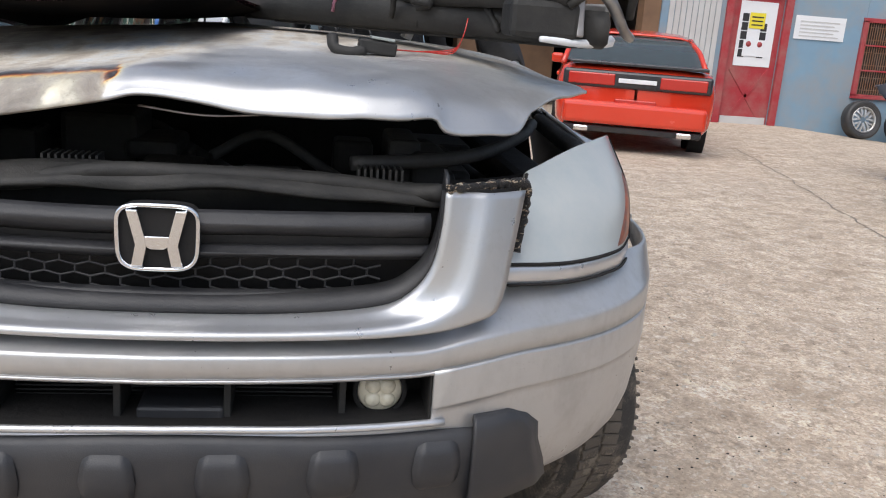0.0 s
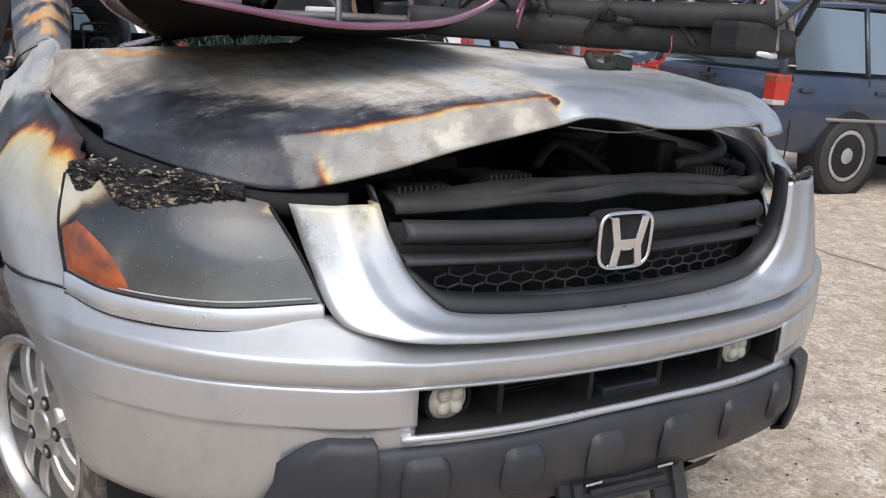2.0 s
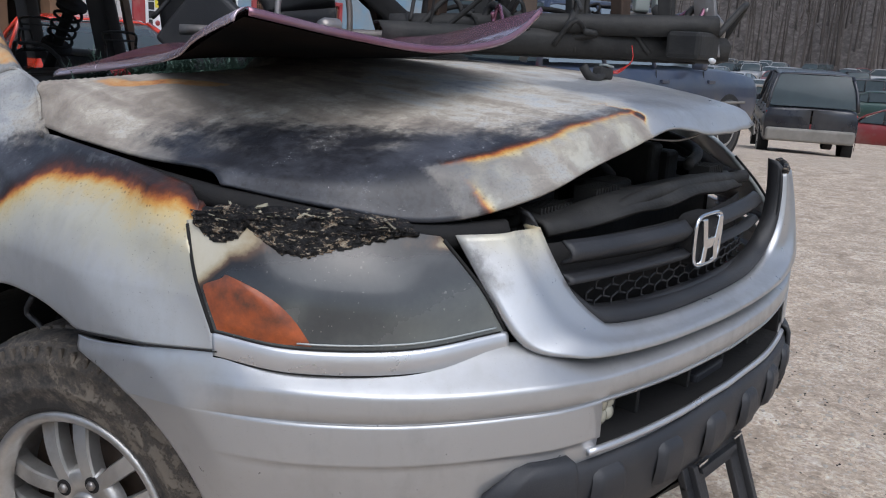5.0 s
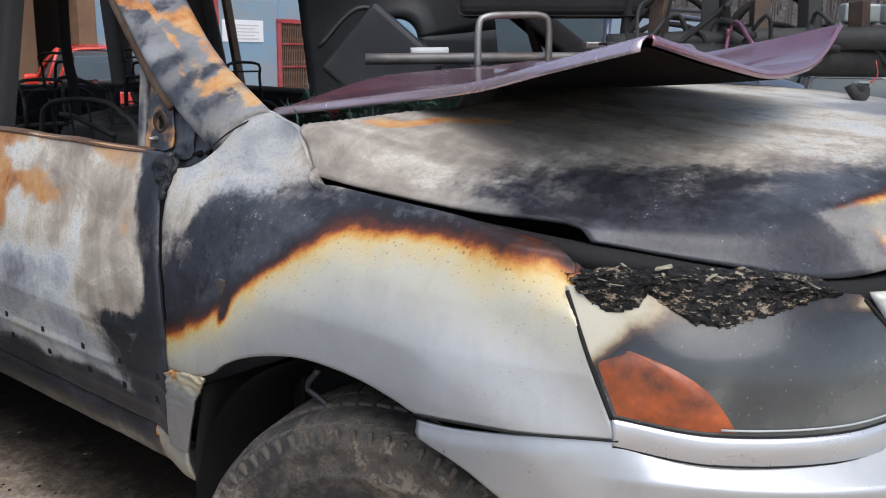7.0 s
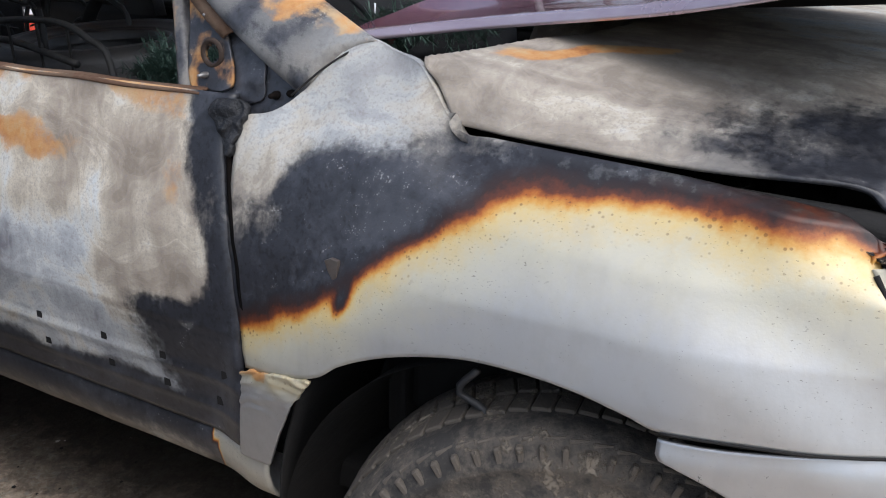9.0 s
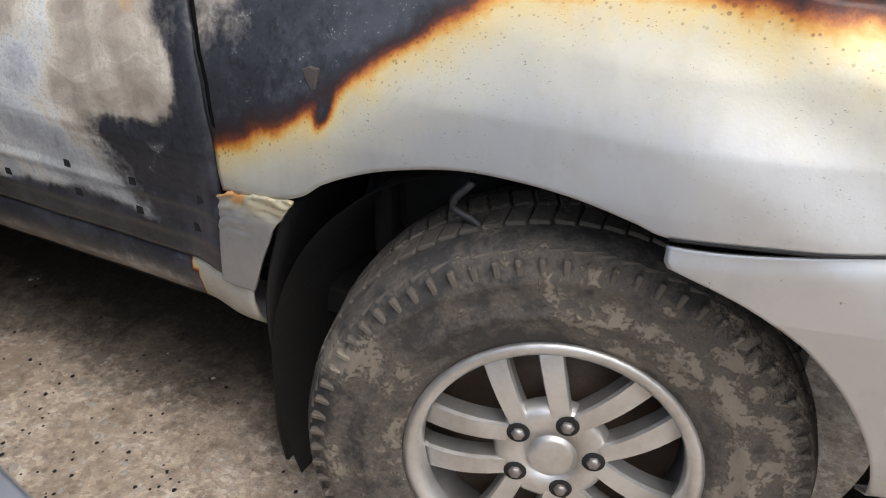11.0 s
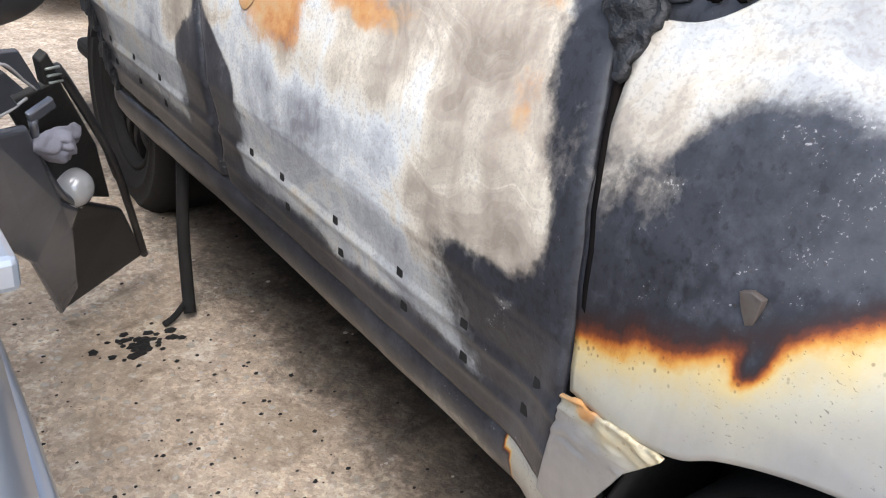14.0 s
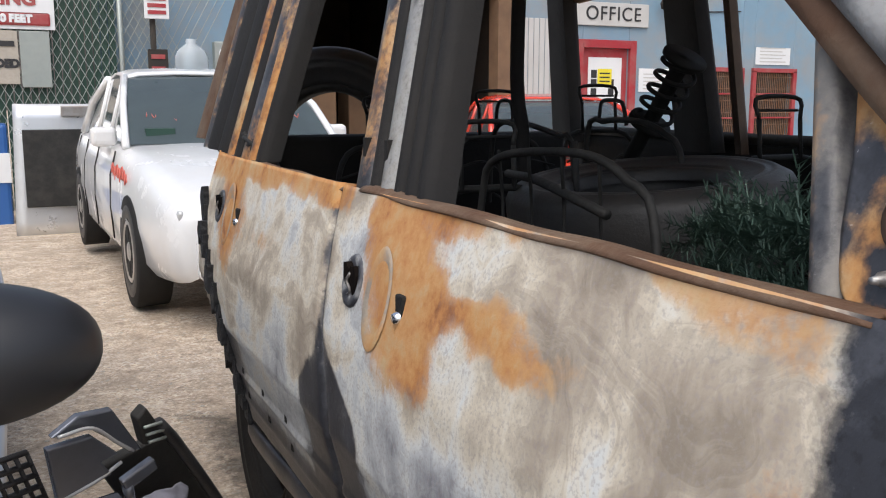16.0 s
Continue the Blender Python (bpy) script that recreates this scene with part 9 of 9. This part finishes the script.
for i in range(6):
    a = g0 + gv * (i / 5)
    part("grille_slat", tube("slat", [a, a + gu * 1.3], 0.0045, None, 6), MAT["plastic"], loose)
for i in range(7):
    a = g0 + gu * (1.3 * i / 6)
    part("grille_rib", tube("rib", [a, a + gv], 0.0035, None, 6), MAT["plastic"], loose)
facet("clip_post", [(-1.236, 2.580, 0.752), (-1.220, 2.583, 0.767), (-1.199, 2.613, 0.725), (-1.190, 2.633, 0.693), (-1.225, 2.609, 0.699)], 0.004, MAT["engine"], "black clip post", 0.02, 0.004)
for i in range(3):
    a = np.array((-1.228, 2.590, 0.738)) + np.array((0.004, 0.010, -0.016)) * i
    part("clip_rib", tube("clip_rib", [a + nb * 0.008, a + nb * 0.008 + np.array((0.028, 0.017, -0.002))], 0.0028, None, 5), MAT["wire"], loose)
strap = whole("torn_strap", tube("torn_strap", [(-0.86, 2.92, 0.40), (-0.88, 2.88, 0.22), (-0.89, 2.84, 0.09), (-0.90, 2.80, 0.02)], 0.016, 18, 7), MAT["black"], "burnt rubber strap hanging under the doors", "strap")
part("strap_fork", tube("strap_fork", [(-0.895, 2.82, 0.05), (-0.94, 2.80, 0.02), (-0.97, 2.79, 0.012)], 0.008, 8, 6), MAT["black"], strap)
# charred bits and pale stones on the ground
rng = random.Random(31)


def bits(name, n, material, spots, size, label, category):
    verts, faces = [], []
    for i in range(n):
        cx, cy, sx, sy = spots[i % len(spots)]
        x, y = rng.gauss(cx, sx), rng.gauss(cy, sy)
        if abs(x) < 0.86 and 0.1 < y < 4.5 and name == "pale_stones":
            continue
        s = rng.uniform(*size)
        z = ground_z(x, y)
        n0 = len(verts)
        a0 = rng.uniform(0, 3)
        for zz, k in ((-0.2, 1.0), (0.35, 0.9), (0.6, 0.4)):
            for q in range(5):
                a = a0 + q * 1.257
                verts.append((x + s * k * math.cos(a) * rng.uniform(0.7, 1.4), y + s * k * math.sin(a) * rng.uniform(0.6, 1.1), z + s * zz * (0.35 if name == "pale_chips" else 0.8)))
        for lv in (0, 5):
            faces += [(n0 + lv + q, n0 + lv + (q + 1) % 5, n0 + lv + 5 + (q + 1) % 5, n0 + lv + 5 + q) for q in range(5)]
        faces.append(tuple(n0 + 10 + q for q in range(5)))
    whole(name, mesh_of(name, verts, faces, True), material, label, category, "", "stuff")


MAT["stone"] = surface("pale_grit", (0.34, 0.30, 0.25), (0.50, 0.46, 0.40), 0.9, 0, 30, None, 1, 0, 0.3, 80)
MAT["chip"] = surface("pale_stone_chip", (0.40, 0.36, 0.31), (0.56, 0.53, 0.48), 0.9, 0, 12, (0.40, 0.25, 0.18), 9, 0.6, 0.3, 80)
bits("pale_stones", 2600, MAT["stone"], [(-1.2, 2.2, 0.4, 0.9), (2.2, 1.2, 1.0, 1.6), (3.5, 4.0, 2.0, 2.5), (-0.6, 6.0, 1.2, 1.5), (1.6, 0.3, 0.5, 0.8)], (0.003, 0.011), "pale grit and small stones on the dirt", "stones")
bits("pale_chips", 320, MAT["chip"], [(-1.25, 1.9, 0.28, 0.55), (-1.15, 2.6, 0.25, 0.5)], (0.003, 0.009), "flat pale chips of stone pressed into the dirt", "stones")
bits("charred_bits", 820, MAT["black"], [(-1.15, 2.2, 0.3, 0.8), (-1.05, 2.0, 0.2, 0.5), (2.0, 1.0, 0.9, 1.4), (3.5, 3.5, 1.6, 2.0), (1.5, 0.4, 0.4, 0.6)], (0.0015, 0.006), "black charred crumbs and twigs on the dirt", "debris")
bits("charred_clump", 40, MAT["black"], [(-1.03, 2.74, 0.05, 0.025)], (0.006, 0.016), "heap of charred crumbs on the dirt", "debris")
whole("paper_scrap", block("paper_scrap", (-0.018, -0.015, 0), (0.018, 0.015, 0.002), 0, pose(-1.08, 1.62, 0.012, 0, 0, 25)), MAT["stone"], "small pale scrap of card on the dirt", "litter")
whole("paper_scrap", block("paper_scrap", (-0.05, -0.03, 0), (0.05, 0.03, 0.004), 0, pose(4.35, 3.55, ground_z(4.35, 3.55) + 0.01, 0, 0, 10)), MAT["paper"], "white paper scrap on the dirt", "litter")

# ---- car parked close alongside ----
MAT["pale_blue"] = surface("pale_silver_blue_paint", (0.42, 0.47, 0.55), (0.48, 0.53, 0.60), 0.3, 0.5, 4, None, 1, 0, 0.02, 60, 0.4)
MAT["mirror_grey"] = surface("satin_dark_plastic", (0.016, 0.017, 0.020), (0.020, 0.021, 0.024), 0.42, 0, 6, None, 1, 0, 0, 100)
near_car = make_car("parked_car", "pale silver-blue car with black mirrors parked close alongside", "pale_blue", 4.7, 1.78, SEDAN, (-1.35, -0.6, 1.3, 1.9, 1.45), (-1.38, 1.36), 0.31, trim="pale_blue", mirrors=False, inset=0.05)
near_car.matrix_basis = pose(-2.335, 3.30, 0.03, 0, 0, 0)
for s in (-1, 1):
    me = lathe("mirror_cap", [(0.069 * math.sin(t) ** 0.9, -0.012 - 0.108 * math.cos(t)) for t in np.linspace(0.0, math.pi, 24)], "x", 48)
    me.transform(pose(s * 0.915, -1.20, 0.97) @ Matrix.Diagonal((s * 1.15, 1.1, 0.95, 1)))
    part("mirror_cap", me, MAT["mirror_grey"], near_car, "dark grey mirror cap")

# ---- fence, signs and clutter behind the white sedan ----
fence = thing("slatted_fence", (-4, 14.2, -0.3), "dark green slatted chain-link fence", "fence")
for i in range(70):
    x = -7.0 + 0.1 * i
    part("slat", block("slat", (x, 14.30, -0.3), (x + 0.085, 14.31, 3.6), 0), MAT["green_fence"], fence)
wires = []
for i in range(64):
    x = -7.0 + 0.11 * i
    for d in (-1, 1):
        x0, z0 = x, -0.2 if d > 0 else 3.5
        run = 3.7
        wires.append(tube("w", [(x0, 14.27, z0), (x0 + run * 0.55, 14.27, z0 + d * run)], 0.006, None, 4, False))
wm = part("chain_link", joined("chain_link", wires), MAT["wire"], fence)
wm["kind"] = "stuff"
for x in (-7.0, -4.6, -2.2, 0.05):
    part("fence_post", tube("fence_post", [(x, 14.25, -0.35), (x, 14.25, 3.7)], 0.035, None, 10), MAT["wire"], fence)


def words(text, size, x, y, z, material, parent):
    c = bpy.data.curves.new("letters", "FONT")
    c.body, c.size, c.extrude, c.align_x, c.align_y, c.offset = text, size, 0.004, "CENTER", "CENTER", 0.01
    o = bpy.data.objects.new("letters_src", c)
    scene.collection.objects.link(o)
    bpy.context.view_layer.update()
    me = bpy.data.meshes.new_from_object(o.evaluated_get(bpy.context.evaluated_depsgraph_get()))
    bpy.data.objects.remove(o)
    me.transform(pose(x, y, z, 90, 0, 0))
    part("letters", me, material, parent)


smoke = whole("no_smoking_sign", block("no_smoking_sign", (-2.6, 14.22, 2.12), (-0.76, 14.25, 2.95), 0.006), MAT["paper"], "white and red warning sign about smoking, wired to the fence", "sign")
part("red_band", block("red_band", (-2.45, 14.205, 2.17), (-0.82, 14.222, 2.33), 0.02), MAT["red_paint"], smoke)
words("SMOKING", 0.235, -1.50, 14.214, 2.50, MAT["red_paint"], smoke)
words("00 FEET", 0.13, -1.25, 14.20, 2.25, MAT["paper"], smoke)
notice = whole("notice_board", block("notice_board", (-2.1, 14.22, 1.42), (-1.22, 14.25, 2.10), 0.006), MAT["stone"], "cream notice with black print on the fence", "sign")
words("DED", 0.14, -1.36, 14.214, 1.68, MAT["ink"], notice)
part("print_line", block("print_line", (-1.95, 14.21, 1.90), (-1.26, 14.216, 1.97), 0), MAT["ink"], notice)
whole("grey_board", block("grey_board", (-1.20, 14.21, 1.38), (-0.84, 14.25, 2.10), 0.006), MAT["wire"], "blank grey board on the fence", "sign")
post = thing("sign_post", (0.45, 14.1, -0.32), "post with small red and white warning plates", "sign")
part("pole", tube("pole", [(0.45, 14.1, -0.32), (0.45, 14.1, 3.2)], 0.04, None, 8), MAT["dim"], post)
part("plate", block("plate", (0.34, 14.0, 2.30), (0.66, 14.04, 2.75), 0.006), MAT["paper"], post)
for i in range(4):
    part("plate_line", block("plate_line", (0.38, 13.99, 2.36 + 0.09 * i), (0.62, 13.998, 2.41 + 0.09 * i), 0), MAT["red_paint"], post)
part("plate_low", block("plate_low", (0.36, 14.0, 1.4), (0.62, 14.04, 1.9), 0.006), MAT["dim"], post)
for i in range(3):
    part("red_dot", block("red_dot", (0.40, 13.99, 1.45 + 0.16 * i), (0.58, 13.998, 1.51 + 0.16 * i), 0), MAT["red_paint"], post)
meter = whole("meter_box", block("meter_box", (1.32, 14.36, 1.55), (1.62, 14.52, 2.05), 0.02), MAT["wire"], "grey utility meter box on the blue wall", "meter box")
part("dial", lathe("dial", [(0.0, 14.34), (0.08, 14.34), (0.09, 14.37)], "y", 20, (1.47, 0, 1.88)), MAT["paper"], meter)
jug = whole("water_jug", lathe("water_jug", [(0.0, 0.0), (0.125, 0.0), (0.135, 0.02), (0.135, 0.10), (0.125, 0.11), (0.135, 0.12), (0.135, 0.24), (0.11, 0.30), (0.045, 0.35), (0.045, 0.39), (0.0, 0.39)], "z", 28, (0.02, 8.95, 1.33)), glass("clear_jug_plastic", (0.75, 0.82, 0.86), 0.12, 0.6), "empty clear water jug on the white sedan's roof", "water jug")
hoodpan = thing("leaning_hood", (-0.95, 11.3, -0.2), "loose silver car hood standing on end with dark lining", "car panel")
part("outer_skin", grid_mesh("outer_skin", [[np.array((x, 11.36 + 0.10 * k, lerp(-0.20, 1.18, k))) for x in np.linspace(-1.40 + 0.05 * k, -0.45, 10)] for k in np.linspace(0, 1, 10)]), MAT["silver"], hoodpan, "", 0.03)
part("lining", block("lining", (-1.28, 11.31, 0.12), (-0.58, 11.335, 0.92), 0.01, pose(0, 0.0, 0, 0, 0, 0)), MAT["engine"], hoodpan)
part("latch_bar", block("latch_bar", (-0.9, 11.36, 1.05), (-0.62, 11.40, 1.16), 0.01), MAT["steel"], hoodpan)
bin_ob = whole("blue_bin", block("blue_bin", (-2.1, 12.6, -0.25), (-1.42, 13.2, 0.95), 0.04), surface("blue_plastic", (0.02, 0.09, 0.30), (0.03, 0.12, 0.36), 0.45, 0, 6, None, 1, 0, 0.05, 60), "blue plastic barrel bin", "bin")
part("bin_band", block("bin_band", (-2.11, 12.585, 0.28), (-1.41, 12.6, 0.62), 0.004), MAT["paper"], bin_ob)
# scrawls on the white sedan and junk by the navy SUV
red_scrawl = surface("red_paint_marker", (0.55, 0.10, 0.08), (0.65, 0.16, 0.12), 0.6, 0, 12, None, 1, 0, 0, 40)
rng = random.Random(77)
for i in range(9):
    y0, z0 = -1.35 + 0.07 * i, 0.74 + 0.02 * (i % 3)
    part("paint_scrawl", tube("scrawl", [(-0.868 + 0.004 * (z0 > 0.75), y0, z0), (-0.866, y0 + 0.03, z0 + 0.05), (-0.872, y0 + 0.05, z0 - 0.02), (-0.868, y0 + 0.07, z0 + 0.03)], 0.005, 12, 4), red_scrawl, white_car)
for i in range(9):
    x0, t0 = -0.60 + 0.13 * i + rng.uniform(-0.03, 0.03), rng.uniform(0.3, 0.45)
    pts = []
    for q in range(5):
        t = t0 + rng.uniform(0.0, 0.22)
        pts.append((x0 + 0.025 * q, -0.75 + 0.80 * t - 0.055, 0.94 + 0.45 * t + 0.01))
    part("paint_scrawl", tube("scrawl", pts, 0.004, 14, 4), red_scrawl, white_car)
part("window_sticker", block("window_sticker", (-0.62, -0.66, 0.985), (-0.42, -0.60, 1.05), 0.002), MAT["green_fence"], white_car)
wreck = thing("wrecked_nose", (6.8, 7.2, -0.08), "crumpled silver front bumper and dark torn hood piled on the ground", "car part")
part("cover", grid_mesh("cover", [[np.array((6.25 + 1.25 * u + 0.12 * k, 7.25 - 0.55 * math.sin(math.pi * u * 0.6) - 0.1 * k, ground_z(6, 7) + lerp(0.05, 0.62, k) - 0.25 * u * k)) for u in np.linspace(0, 1, 24)] for k in np.linspace(0, 1, 10)]), MAT["silver"], wreck, "crumpled silver bumper cover", 0.02)
part("opening", block("opening", (6.45, 6.86, 0.10), (7.05, 6.92, 0.26), 0.02, pose(0, 0, -0.1, 0, 0, 0)), MAT["black"], wreck)
part("torn_hood", grid_mesh("torn_hood", [[np.array((6.3 + 1.2 * u, 7.3 + 0.5 * k, ground_z(6, 7) + 0.75 + 0.35 * u + 0.25 * k - 0.2 * u * u + 0.05 * wob(u * 3, k * 3, 0, 2))) for u in np.linspace(0, 1, 16)] for k in np.linspace(0, 1, 10)]), MAT["dark"], wreck, "torn dark hood", 0.02)
for i in range(10):
    part("strut", tube("strut", [(6.4 + 0.1 * i, 7.2, ground_z(6, 7)), (6.45 + 0.1 * i, 7.3, 0.4), (6.5 + 0.1 * i, 7.4 + 0.03 * i, 0.85 + 0.02 * i)], 0.02, 10, 5), MAT["wire"] if i % 3 else MAT["engine"], wreck)
